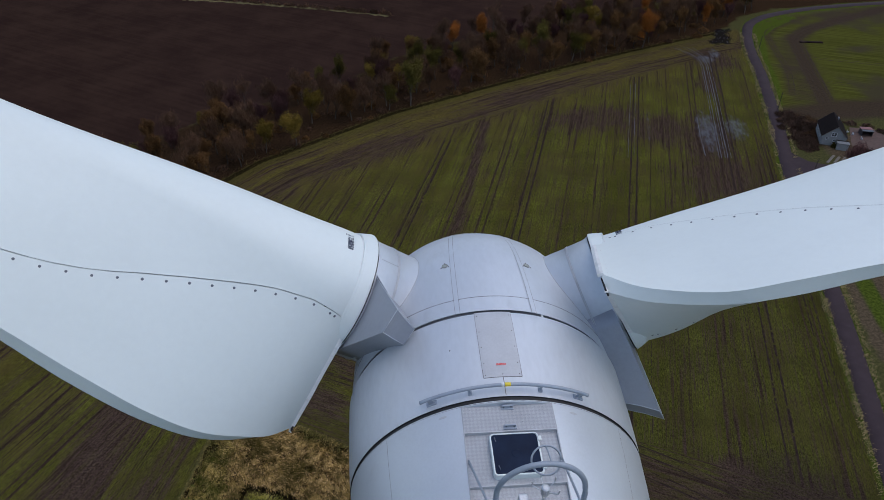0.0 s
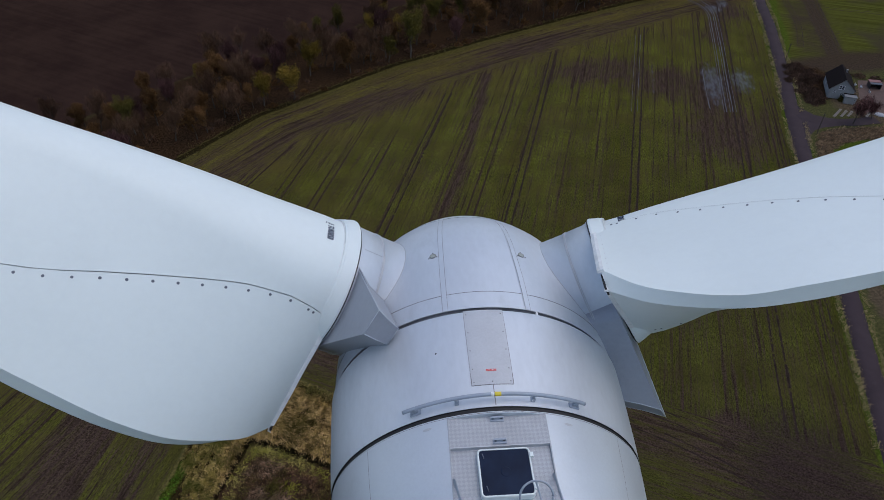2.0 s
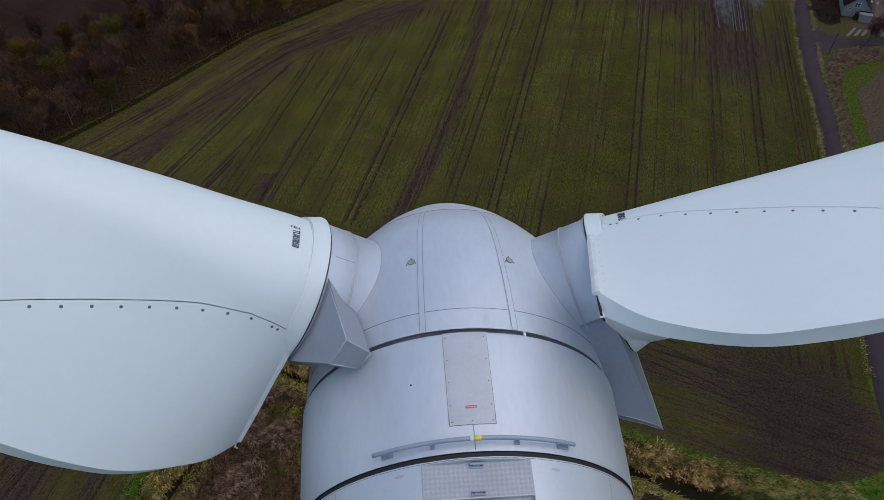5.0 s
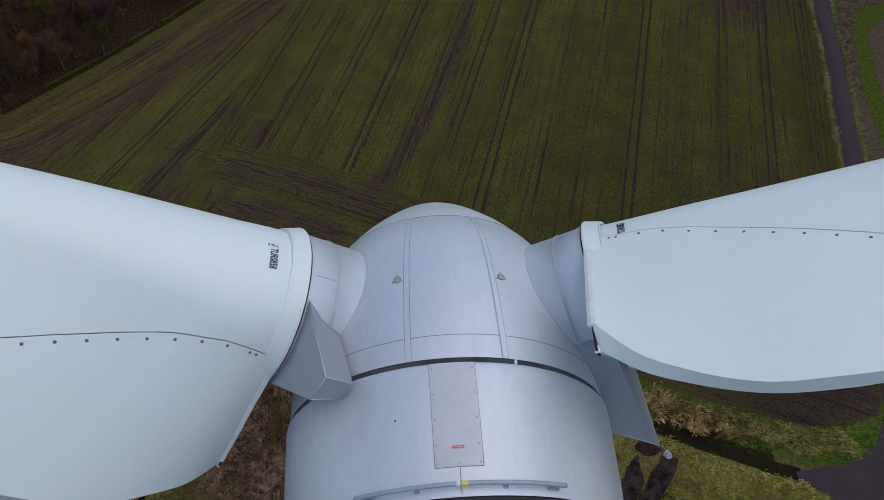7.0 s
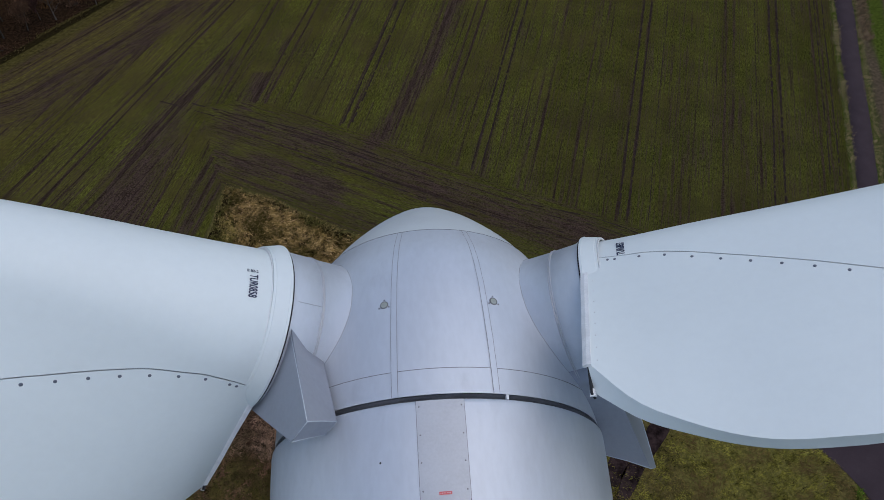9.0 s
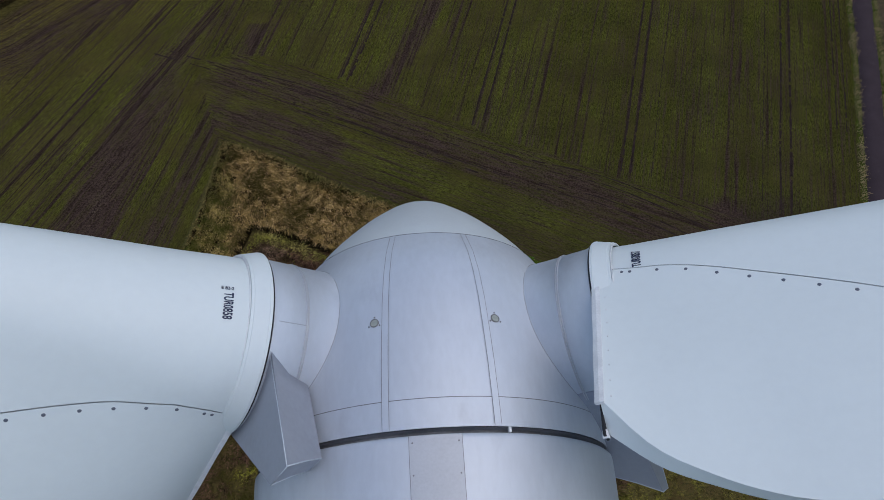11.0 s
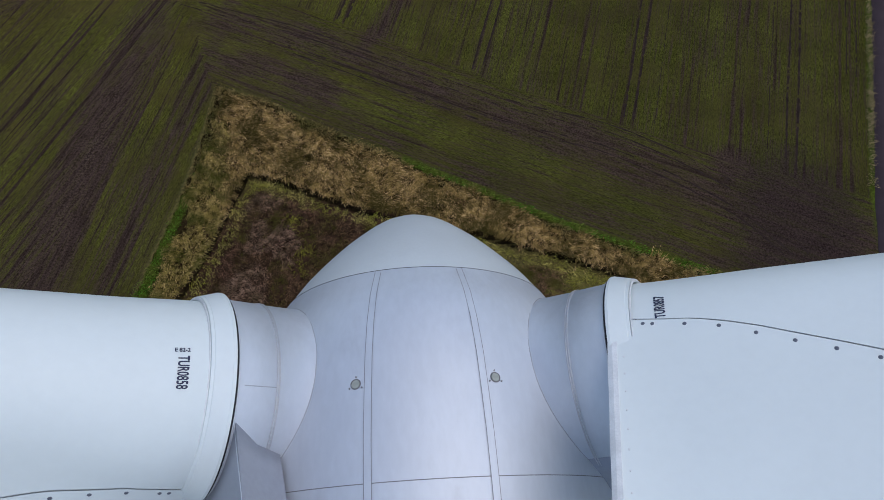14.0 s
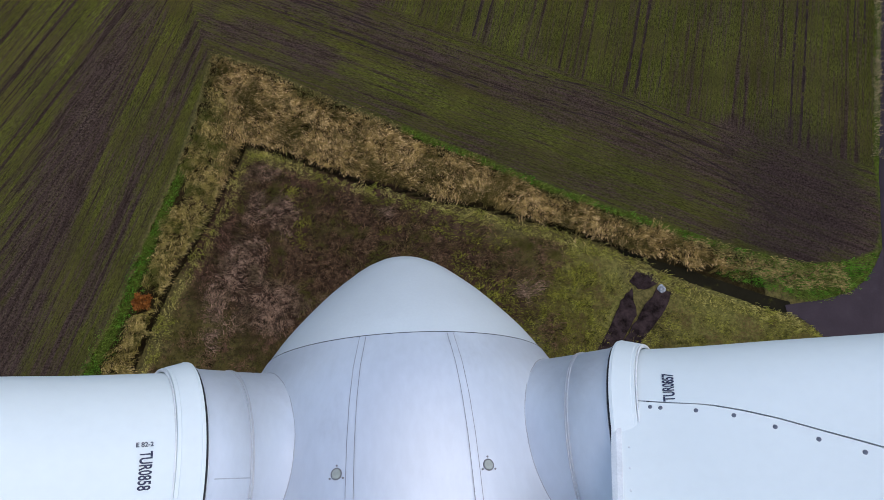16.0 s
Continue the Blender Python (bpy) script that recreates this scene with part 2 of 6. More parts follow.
def generator():
    bm = bmesh.new()
    add_revolve(bm, GEN, segs=128)
    gen = part("generator_housing", bm, ALU, turbine, "brushed grey generator housing ring", NAC, smooth=True)
    bm = bmesh.new()
    add_revolve(bm, [(-1.625, 2.205), (-1.60, 2.208), (-1.575, 2.214), (-1.566, 2.216), (-1.564, 2.232)], segs=128)
    part("joint_gasket", bm, GAP, gen, "black rubber joint", smooth=False)
    bm = bmesh.new()
    add_revolve(bm, [(-0.02, 2.12), (-0.02, 2.14), (0.055, 2.14), (0.062, 2.252)], segs=128)
    part("shaft_gap_ring", bm, RECESS, gen, "dark recess behind the spinner")
    # the cover plate on top, with its screws and a red label
    half = math.degrees(0.272 / 2.29)
    bm = bmesh.new()
    add_revolve(bm, [(y, float(np.interp(y, [p[0] for p in GEN[:5]], [p[1] for p in GEN[:5]])) + 0.006) for y in (-1.242, -1.0, -0.8, -0.55, -0.3, -0.06, -0.012)], 90 - half, 90 + half, 12)
    plate = part("cover_plate", bm, PANEL, gen, "grey screwed cover plate", smooth=True)
    bm = bmesh.new()
    for sgn in (-1, 1):
        add_revolve(bm, [(-1.245, 2.262), (-0.8, 2.281), (-0.3, 2.297), (-0.01, 2.298)], 90 + sgn * half - 0.12, 90 + sgn * half + 0.12, 1)
    arc_strip(bm, -1.244, 2.256, 90 - half, 90 + half, 0.009, 0.006, 12)
    part("plate_edge", bm, SEAM, plate, "dark edge of the plate")
    scr = bmesh.new()
    add_disc(scr, 0.009, 0.004, 8)
    scr = mesh_of("screw", scr, SEAM)
    for y in (-1.2, -1.0, -0.7, -0.4, -0.08):
        for a in (90 - half * 0.88, 90, 90 + half * 0.88):
            if a == 90 and y not in (-1.2,):
                continue
            r = float(np.interp(y, [p[0] for p in GEN[:5]], [p[1] for p in GEN[:5]])) + 0.006
            part("screw", scr, None, plate, m=pose(r * math.cos(radians(a)), y, r * math.sin(radians(a)), 0, 90 - a, 0))
    bm = bmesh.new()
    add_box(bm, -0.068, 0.068, -0.016, 0.016, 0, 0.003)
    part("warning_label", bm, RED, plate, "small red label", pose(0, -1.03, 2.2735))
    bm = bmesh.new()
    for k in range(7):
        add_box(bm, -0.055 + k * 0.017, -0.047 + k * 0.017, -0.003, 0.003, 0.002, 0.0042)
    part("label_bars", bm, WHITE_EDGE, plate, "pale unreadable print", pose(0, -1.03, 2.2735))
    bm = bmesh.new()
    add_revolve(bm, [(-1.54, 2.2395), (-1.245, 2.2585)], 89.8, 90.06, 1)
    part("weld_line", bm, SEAM, gen)
    bm = bmesh.new()
    add_disc(bm, 0.012, 0.006, 10)
    part("drain_plug", bm, GAP, gen, m=pose(-0.69, -0.65, 2.178, 0, -17.5, 0))
    # the curved handrail
    bm = bmesh.new()
    arc = lambda a0, a1, n, r=2.345, y=-1.455: [(r * math.cos(radians(a)), y, r * math.sin(radians(a))) for a in np.linspace(a0, a1, n)]
    add_tube(bm, arc(60.2, 119.5, 40), 0.026, 12)
    rail = part("handrail", bm, PAINT_GREY, gen, "curved grey-blue tube handrail", smooth=True)
    bm = bmesh.new()
    add_tube(bm, arc(88.3, 90.3, 4), 0.0285, 12)
    part("yellow_band", bm, YELLOW, rail, "yellow mark", smooth=True)
    bm = bmesh.new()
    add_tube(bm, arc(90.5, 91.4, 3), 0.028, 12)
    part("white_band", bm, WHITE_EDGE, rail, "white mark", smooth=True)
    for a, w in ((62.8, 0.075), (77.6, 0.028), (102.2, 0.028), (116.2, 0.075)):
        bm = bmesh.new()
        add_box(bm, -w, w, -0.035, 0.035, -0.012, 0.012, 0.004)
        add_box(bm, -w * 0.45, w * 0.45, -0.014, 0.014, 0.0, 0.09, 0.004)
        for sx in (-0.7, 0.7):
            add_box(bm, sx * w - 0.008, sx * w + 0.008, -0.024, -0.008, 0.011, 0.018)
        part("rail_foot", bm, PAINT_GREY, rail, m=pose(2.25 * math.cos(radians(a)), -1.455, 2.25 * math.sin(radians(a)), 0, 90 - a, 0))


def nacelle():
    half = 0.60

    def outside(c):
        return not (abs(c.x) < half - 0.02 and c.z > 0 and -5.0 < c.y < -1.63)
    prof = turned(REAR)
    bm = bmesh.new()
    n = 180
    rings = []
    for y, r in prof:
        if r < 1e-3:
            rings.append([bm.verts.new((0, y, 0))] * n)
            continue
        ring = []
        for k in range(n):
            a = 2 * math.pi * k / n
            x, z = r * math.cos(a), r * math.sin(a)
            if z > 0 and abs(abs(x) - half) < r * math.pi / n and y > -5.1:
                x = math.copysign(half, x)
                z = math.sqrt(r * r - x * x)
            ring.append(bm.verts.new((x, y, z)))
        rings.append(ring)
    for i in range(len(prof) - 1):
        for k in range(n):
            q = list(dict.fromkeys([rings[i][k], rings[i][(k + 1) % n], rings[i + 1][(k + 1) % n], rings[i + 1][k]]))
            if len(q) > 2 and outside(sum((v.co for v in q), Vector()) / len(q)):
                bm.faces.new(q)
    cover = part("nacelle_cover", bm, ALU_COVER, turbine, "smooth light grey nacelle cover", NAC, smooth=True)
    # front rim and lengthwise joints of the cover
    bm = bmesh.new()
    add_revolve(bm, [(-1.62, 2.10), (-1.618, 2.222), (-1.64, 2.225)], segs=128)
    part("cover_rim", bm, SEAM, cover)
    for a in (43, 137):
        bm = bmesh.new()
        pts = [(y, rear_r(y) + 0.0015) for y in np.linspace(-1.66, -6.4, 24)]
        add_revolve(bm, pts, a - 0.07, a + 0.07, 1)
        part("cover_joint", bm, SEAM, cover)
    for x, y in ((-0.86, -1.72), (0.90, -1.74)):
        bm = bmesh.new()
        add_disc(bm, 0.06, 0.004, 14)
        r = rear_r(y) + 0.001
        a = math.acos(x / r)
        part("cast_mark", bm, PANEL, cover, m=pose(x, y, r * math.sin(a), -4, 90 - math.degrees(a), 0) @ Matrix.Diagonal((1, 0.35, 1, 1)))
    bm = bmesh.new()
    add_revolve(bm, [(-1.622, 2.2235), (-1.644, 2.2235), (-1.648, 2.218), (-1.648, 2.10)], 74.2, 105.8, 24)
    part("front_lip", bm, ALU_COVER, cover, "raised front lip of the walkway", smooth=False)
    # the sunken walkway: floors, steps and side walls
    levels = ((-1.645, -2.03, 2.146, 2.114), (-2.03, -2.76, 2.065, 2.03), (-2.76, -5.02, 1.985, 1.60))
    for y0, y1, z0, z1 in levels:
        bm = bmesh.new()
        vs = [bm.verts.new(c) for c in ((-half, y0, z0), (half, y0, z0), (half, y1, z1), (-half, y1, z1), (-half, y0, z0 - 0.03), (half, y0, z0 - 0.03), (half, y1, z1 - 0.03), (-half, y1, z1 - 0.03))]
        for q in ((0, 1, 2, 3), (7, 6, 5, 4), (0, 4, 5, 1), (2, 6, 7, 3)):
            bm.faces.new([vs[k] for k in q])
        part("walkway_plate", bm, CHEQUER, cover, "silver chequer plate")
    for (y, zt, zb) in ((-2.03, 2.114, 2.04), (-2.76, 2.032, 1.96)):
        bm = bmesh.new()
        add_box(bm, -half, half, y - 0.012, y + 0.0, zb, zt + 0.004)
        part("step_riser", bm, PANEL, cover)
    for sgn in (-1, 1):
        bm = bmesh.new()
        ys = np.linspace(-1.63, -5.02, 24)
        top = [bm.verts.new((sgn * half, y, math.sqrt(rear_r(y) ** 2 - half ** 2) + 0.006)) for y in ys]
        out = [bm.verts.new((sgn * (half + 0.014), y, math.sqrt(rear_r(y) ** 2 - half ** 2) + 0.004)) for y in ys]
        bot = [bm.verts.new((sgn * half, y, math.sqrt(rear_r(y) ** 2 - half ** 2) - 0.32)) for y in ys]
        for k in range(23):
            bm.faces.new((top[k], top[k + 1], bot[k + 1], bot[k]))
            bm.faces.new((top[k], out[k], out[k + 1], top[k + 1]))
        part("walkway_curb", bm, FINE_SEAM, cover, "thin metal side wall")
    for y, z in ((-1.69, 2.136), (-1.985, 2.115)):
        bm = bmesh.new()
        add_box(bm, -0.085, 0.085, -0.03, 0.03, 0, 0.02, 0.003)
        add_box(bm, -0.075, 0.075, -0.006, 0.02, 0.015, 0.06, 0.003)
        b = part("bracket", bm, PAINT_GREY, cover, "small galvanised bracket", pose(0.0, y, z))
        for sx in (-0.05, 0.05):
            bm = bmesh.new()
            add_box(bm, sx - 0.008, sx + 0.008, -0.010, -0.004, 0.03, 0.046)
            part("bracket_bolt", bm, GAP, b)
    # roof hatch with a tinted lid
    hatch_m = pose(0.02, -2.39, 2.115, 2.5, 0, 0)

    def rounded(w, h, r, z, inset=0.0, n=6):
        pts = []
        for cx, cy, a0 in ((w - r, h - r, 0), (-w + r, h - r, 90), (-w + r, -h + r, 180), (w - r, -h + r, 270)):
            for k in range(n + 1):
                a = radians(a0 + 90 * k / n)
                pts.append((cx + (r - inset) * math.cos(a), cy + (r - inset) * math.sin(a), z))
        return pts
    bm = bmesh.new()
    loops = [[bm.verts.new(p) for p in rounded(0.315, 0.30, 0.055, z, i)] for z, i in ((-0.08, 0), (0.020, 0), (0.030, 0.006), (0.030, 0.018), (0.024, 0.022), (-0.08, 0.022))]
    for a, b in zip(loops, loops[1:]):
        for k in range(len(a)):
            bm.faces.new((a[k], a[(k + 1) % len(a)], b[(k + 1) % len(a)], b[k]))
    hatch = part("roof_hatch", bm, WHITE, cover, "closed roof hatch with white frame", hatch_m)
    bm = bmesh.new()
    lo = [bm.verts.new(p) for p in rounded(0.296, 0.281, 0.05, -0.01)]
    hi = [bm.verts.new(p) for p in rounded(0.296, 0.281, 0.05, 0.024, 0.003)]
    for k in range(len(lo)):
        bm.faces.new((lo[k], lo[(k + 1) % len(lo)], hi[(k + 1) % len(lo)], hi[k]))
    bm.faces.new(hi)
    part("hatch_lid", bm, GLASS_DARK, hatch, "dark tinted acrylic lid")
    bm = bmesh.new()
    add_disc(bm, 0.062, 0.003, 24, 0.1)
    part("lid_boss", bm, GLASS_DARK, hatch, m=pose(0.0, 0.0, 0.024))
    for x, y in ((-0.25, 0.2), (-0.24, -0.2)):
        bm = bmesh.new()
        add_tube(bm, [(0, -0.03, 0.036), (0, -0.025, 0.05), (0, 0.025, 0.05), (0, 0.03, 0.036)], 0.005, 6)
        part("lid_latch", bm, BOLT, hatch, m=pose(x, y, 0, 0, 0, 14))
    for y in (0.19, -0.21):
        bm = bmesh.new()
        add_box(bm, 0.30, 0.345, y - 0.03, y + 0.03, 0.015, 0.055, 0.006)
        part("hinge", bm, WHITE, hatch, "white hinge")
    # hoop over the hatch with a ring and its stays
    bm = bmesh.new()
    pts = [(-0.46, -3.62, 1.95), (-0.46, -3.62, 3.2)]
    pts += [(-0.0 + 0.46 * math.cos(radians(a)), -3.6, 3.2 + 0.5 * math.sin(radians(a))) for a in range(172, 0, -8)]
    pts += [(0.46, -3.62, 3.2), (0.46, -3.62, 1.95)]
    add_tube(bm, pts, 0.03, 12)
    hoop = part("safety_hoop", bm, PAINT_GREY, cover, "tall grey-blue tube hoop", smooth=True)
    bm = bmesh.new()
    add_tube(bm, [(0.07 + 0.155 * math.cos(a), -3.40 + 0.1 * math.sin(a), 3.46 + 0.11 * math.sin(a)) for a in np.linspace(0, 2 * math.pi, 33)], 0.011, 8)
    part("ring", bm, PAINT_GREY, hoop, "thin ring on the hoop", smooth=True)
    bm = bmesh.new()
    add_tube(bm, [(0.07, -3.31, 3.57), (0.07, -3.42, 3.62), (0.07, -3.6, 3.68)], 0.009, 6)
    part("ring_stem", bm, PAINT_GREY, hoop, smooth=True)
    for sgn in (-1, 1):
        bm = bmesh.new()
        add_tube(bm, [(sgn * 0.585, -2.42, 2.07), (sgn * 0.50, -3.4, 2.75), (sgn * 0.46, -3.6, 2.9)], 0.015, 8)
        part("stay", bm, PAINT_GREY, hoop, "thin stay bar", smooth=True)
    # wind sensor below the hoop, beside a small lamp
    bm = bmesh.new()
    add_tube(bm, [(0.08, -3.5, 1.95), (0.08, -3.5, 3.0), (0.08, -3.5, 3.02), (0.08, -3.5, 3.12), (0.08, -3.5, 3.13)], [0.022, 0.022, 0.045, 0.045, 0.03], 12)
    mast = part("wind_sensor", bm, STEEL, cover, "steel ultrasonic wind sensor", smooth=False)
    for a in (35, 100, 160, 250, 330):
        bm = bmesh.new()
        c, s = math.cos(radians(a)), math.sin(radians(a))
        add_tube(bm, [(0.08 + 0.04 * c, -3.5 + 0.04 * s, 3.05), (0.08 + 0.14 * c, -3.5 + 0.14 * s, 3.10), (0.08 + 0.15 * c, -3.5 + 0.15 * s, 3.17)], 0.007, 6)
        part("prong", bm, STEEL, mast, "bent steel prong")
    bm = bmesh.new()
    add_box(bm, -0.19, -0.09, -3.55, -3.45, 2.7, 2.95, 0.012)
    lamp = part("warning_lamp", bm, STEEL, cover, "small box lamp")
    bm = bmesh.new()
    add_box(bm, -0.165, -0.145, -3.54, -3.449, 2.72, 2.94)
    part("lamp_mark", bm, YELLOW, lamp, "yellow stripe")


SPIN = [(0.07, 2.262), (0.40, 2.255), (0.8, 2.235), (1.2, 2.195), (1.6, 2.145), (2.0, 2.055), (2.35, 1.925), (2.7, 1.715), (3.0, 1.50), (3.3, 1.24), (3.6, 0.945), (3.85, 0.655), (4.04, 0.34), (4.12, 0.0)]


def spin_r(y):
    return float(np.interp(y, [p[0] for p in SPIN], [p[1] for p in SPIN]))


def spinner():
    prof = turned(SPIN[:8])
    bm = bmesh.new()
    add_revolve(bm, prof, segs=144)
    body = part("spinner", bm, ALU, turbine, "rounded brushed grey spinner", ROT, smooth=True)
    bm = bmesh.new()
    nose = [(y, r - 0.006) for y, r in turned(SPIN[7:12])] + [(3.95, 0.51), (4.04, 0.345), (4.09, 0.18), (4.11, 0.0)]
    add_revolve(bm, nose, segs=144)
    cap = part("nose_cap", bm, NOSE, body, "smooth pale nose cap", smooth=True)
    bm = bmesh.new()
    add_disc(bm, 0.018, 0.006, 10)
    part("lifting_plug", bm, NOSE, cap, m=pose(0.17, 3.27, 1.2, -45, 8, 0))
    bm = bmesh.new()
    arc_strip(bm, 2.70, 1.715, 0, 360, 0.012, 0.003, 144)
    part("ring_joint", bm, GAP, body, "dark joint behind the nose cap")
    bm = bmesh.new()
    arc_strip(bm, 0.39, 2.256, 0, 360, 0.011, 0.004, 144)
    part("ring_joint", bm, SEAM, body)
    bm = bmesh.new()
    add_box(bm, -0.016, 0.016, -0.06, 0.01, -0.03, 0.004, 0.003)
    part("gap_tab", bm, WHITE_EDGE, body, "small white tab across the gap", pose(2.252 * math.cos(radians(61.5)), 0.075, 2.252 * math.sin(radians(61.5)), 0, 90 - 61.5, 0))
    # paired lengthwise panel strips, three times round
    for third in (0, 120, 240):
        for a in (95.2, 65.0):
            bm = bmesh.new()
            ys = np.linspace(0.076, 2.69, 30)
            w = 0.036
            for y0, y1 in zip(ys, ys[1:]):
                q = []
                for y, sgn in ((y0, -1), (y0, 1), (y1, 1), (y1, -1)):
                    r = spin_r(y) + 0.007
                    da = sgn * w * (0.5 + 0.5 * r / 2.26) / r
                    q.append(bm.verts.new((r * math.cos(radians(a + third) + da), y, r * math.sin(radians(a + third) + da))))
                bm.faces.new(q)
            bmesh.ops.remove_doubles(bm, verts=bm.verts[:], dist=0.0005)
            strip = part("panel_strip", bm, ALU, body, "flat lengthwise cover strip", smooth=True)
            for sgn in (-1, 1):
                bm = bmesh.new()
                for y0, y1 in zip(ys, ys[1:]):
                    q = []
                    for y, off in ((y0, 0), (y0, 1), (y1, 1), (y1, 0)):
                        r = spin_r(y) + 0.009
                        da = sgn * (w * (0.5 + 0.5 * r / 2.26) + off * 0.0045) / r
                        q.append(bm.verts.new((r * math.cos(radians(a + third) + da), y, r * math.sin(radians(a + third) + da))))
                    bm.faces.new(q)
                bmesh.ops.remove_doubles(bm, verts=bm.verts[:], dist=0.0005)
                part("strip_edge", bm, SEAM, strip)
        for a in (98.6, 61.6):
            r = spin_r(1.335)
            m = pose(r * math.cos(radians(a + third)), 1.335, r * math.sin(radians(a + third)), -7, 90 - a - third, 0)
            bm = bmesh.new()
            add_disc(bm, 0.047, 0.012, 24, 0.12)
            s = part("sensor_cap", bm, SENSOR, body, "round khaki sensor cap", m)
            bm = bmesh.new()
            add_tube(bm, [(0.050 * math.cos(t), 0.050 * math.sin(t), 0.006) for t in np.linspace(0, 2 * math.pi, 25)], 0.005, 5)
            part("cap_rim", bm, SEAM, s)
            for k in range(3):
                bm = bmesh.new()
                add_disc(bm, 0.010, 0.012, 8)
                part("cap_screw", bm, SEAM, s, m=pose(0.074 * math.cos(radians(90 + 120 * k)), 0.074 * math.sin(radians(90 + 120 * k)), 0))


# blade form: stations along the span, trailing edge corners of both faces, and the round front part
SPAN = [2.76, 3.15, 3.6, 4.2, 5, 6, 7.5, 9.5, 12, 16, 22, 30, 38, 40.5]
TE_LO_C = [-1.68, -2.02, -2.25, -2.47, -2.56, -2.52, -2.46, -2.54, -2.63, -2.60, -2.1, -1.45, -0.9, -0.5]
TE_LO_N = [1.72, 1.66, 1.56, 1.44, 1.25, 0.98, 0.47, -0.19, -1.08, -2.10, -2.0, -1.6, -1.0, -0.6]
TE_UP_C = [-1.36, -1.86, -2.17, -2.43, -2.53, -2.53, -2.47, -2.54, -2.63, -2.60, -2.1, -1.45, -0.9, -0.5]
TE_UP_N = [1.81, 1.82, 1.76, 1.65, 1.50, 1.22, 0.64, -0.15, -1.06, -2.08, -1.985, -1.59, -0.99, -0.59]
MID_C = [0, -0.04, -0.06, -0.04, -0.03, -0.02, -0.09, -0.19, -0.33, -0.5, -0.5, -0.4, -0.3, -0.3]
MID_N = [0, -0.03, -0.04, -0.06, -0.10, -0.13, -0.13, -0.19, -0.26, -0.36, -0.4, -0.4, -0.35, -0.35]
FRONT_R = [1.0, 1.0, 0.98, 0.92, 0.85, 0.76, 0.68, 0.60, 0.50, 0.38, 0.28, 0.18, 0.09, 0.04]
ROOT_Y = 1.458


def along(a, vals):
    x, y = np.array(SPAN), np.array(vals, float)
    g = np.gradient(y, x)
    i = int(np.clip(np.searchsorted(x, a) - 1, 0, len(x) - 2))
    h = x[i + 1] - x[i]
    s = (a - x[i]) / h
    return float(y[i] * (1 + 2 * s) * (1 - s) ** 2 + g[i] * h * s * (1 - s) ** 2 + y[i + 1] * s * s * (3 - 2 * s) + g[i + 1] * h * s * s * (s - 1))


def touch(e, c, r, side):
    """The angle at which the line from e touches the circle."""
    d = e - c
    return math.atan2(d[1], d[0]) + side * math.acos(min(1, r / max(r + 1e-4, float(np.hypot(*d)))))


def section(a):
    up = np.array([along(a, TE_UP_C), along(a, TE_UP_N)])
    lo = np.array([along(a, TE_LO_C), along(a, TE_LO_N)])
    c, r = np.array([along(a, MID_C), along(a, MID_N)]), along(a, FRONT_R)
    t1, t2 = touch(up, c, r, -1), touch(lo, c, r, 1)
    while t2 > t1:
        t2 -= 2 * math.pi
    p1, p2 = c + r * np.array([math.cos(t1), math.sin(t1)]), c + r * np.array([math.cos(t2), math.sin(t2)])
    return up, p1, t1, t2, p2, lo, c, r


def seam_at(a, side=-1):
    return (0.06 * min(1.0, (a - 2.4) / 1.4) if side > 0 else 0.0) + float(np.interp(a, [2.76, 3.1, 3.5, 4.1, 4.7, 5.3, 5.9, 6.5, 7.1, 7.7, 9.0, 10.5], [0.955, 0.955, 0.945, 0.875, 0.79, 0.70, 0.60, 0.49, 0.40, 0.335, 0.22, 0.10]))


def belly(s, a):
    """Slight outward swell of the faces, so that they are not dead flat."""
    return 0.035 * math.sin(math.pi * s) * min(1, max(0, (a - 3.2) / 2.0))


def face_point(a, side, s, lift=0.0):
    up, p1, t1, t2, p2, lo, c, r = section(a)
    e, p = (up, p1) if side > 0 else (lo, p2)
    w = p - e
    n = np.array([w[1], -w[0]]) / np.hypot(*w)
    if np.dot(n, p - c) < 0:
        n = -n
    q = e + s * w + n * (belly(s, a) + lift)
    return Vector((a, q[0], q[1])), Vector((0, n[0], n[1]))


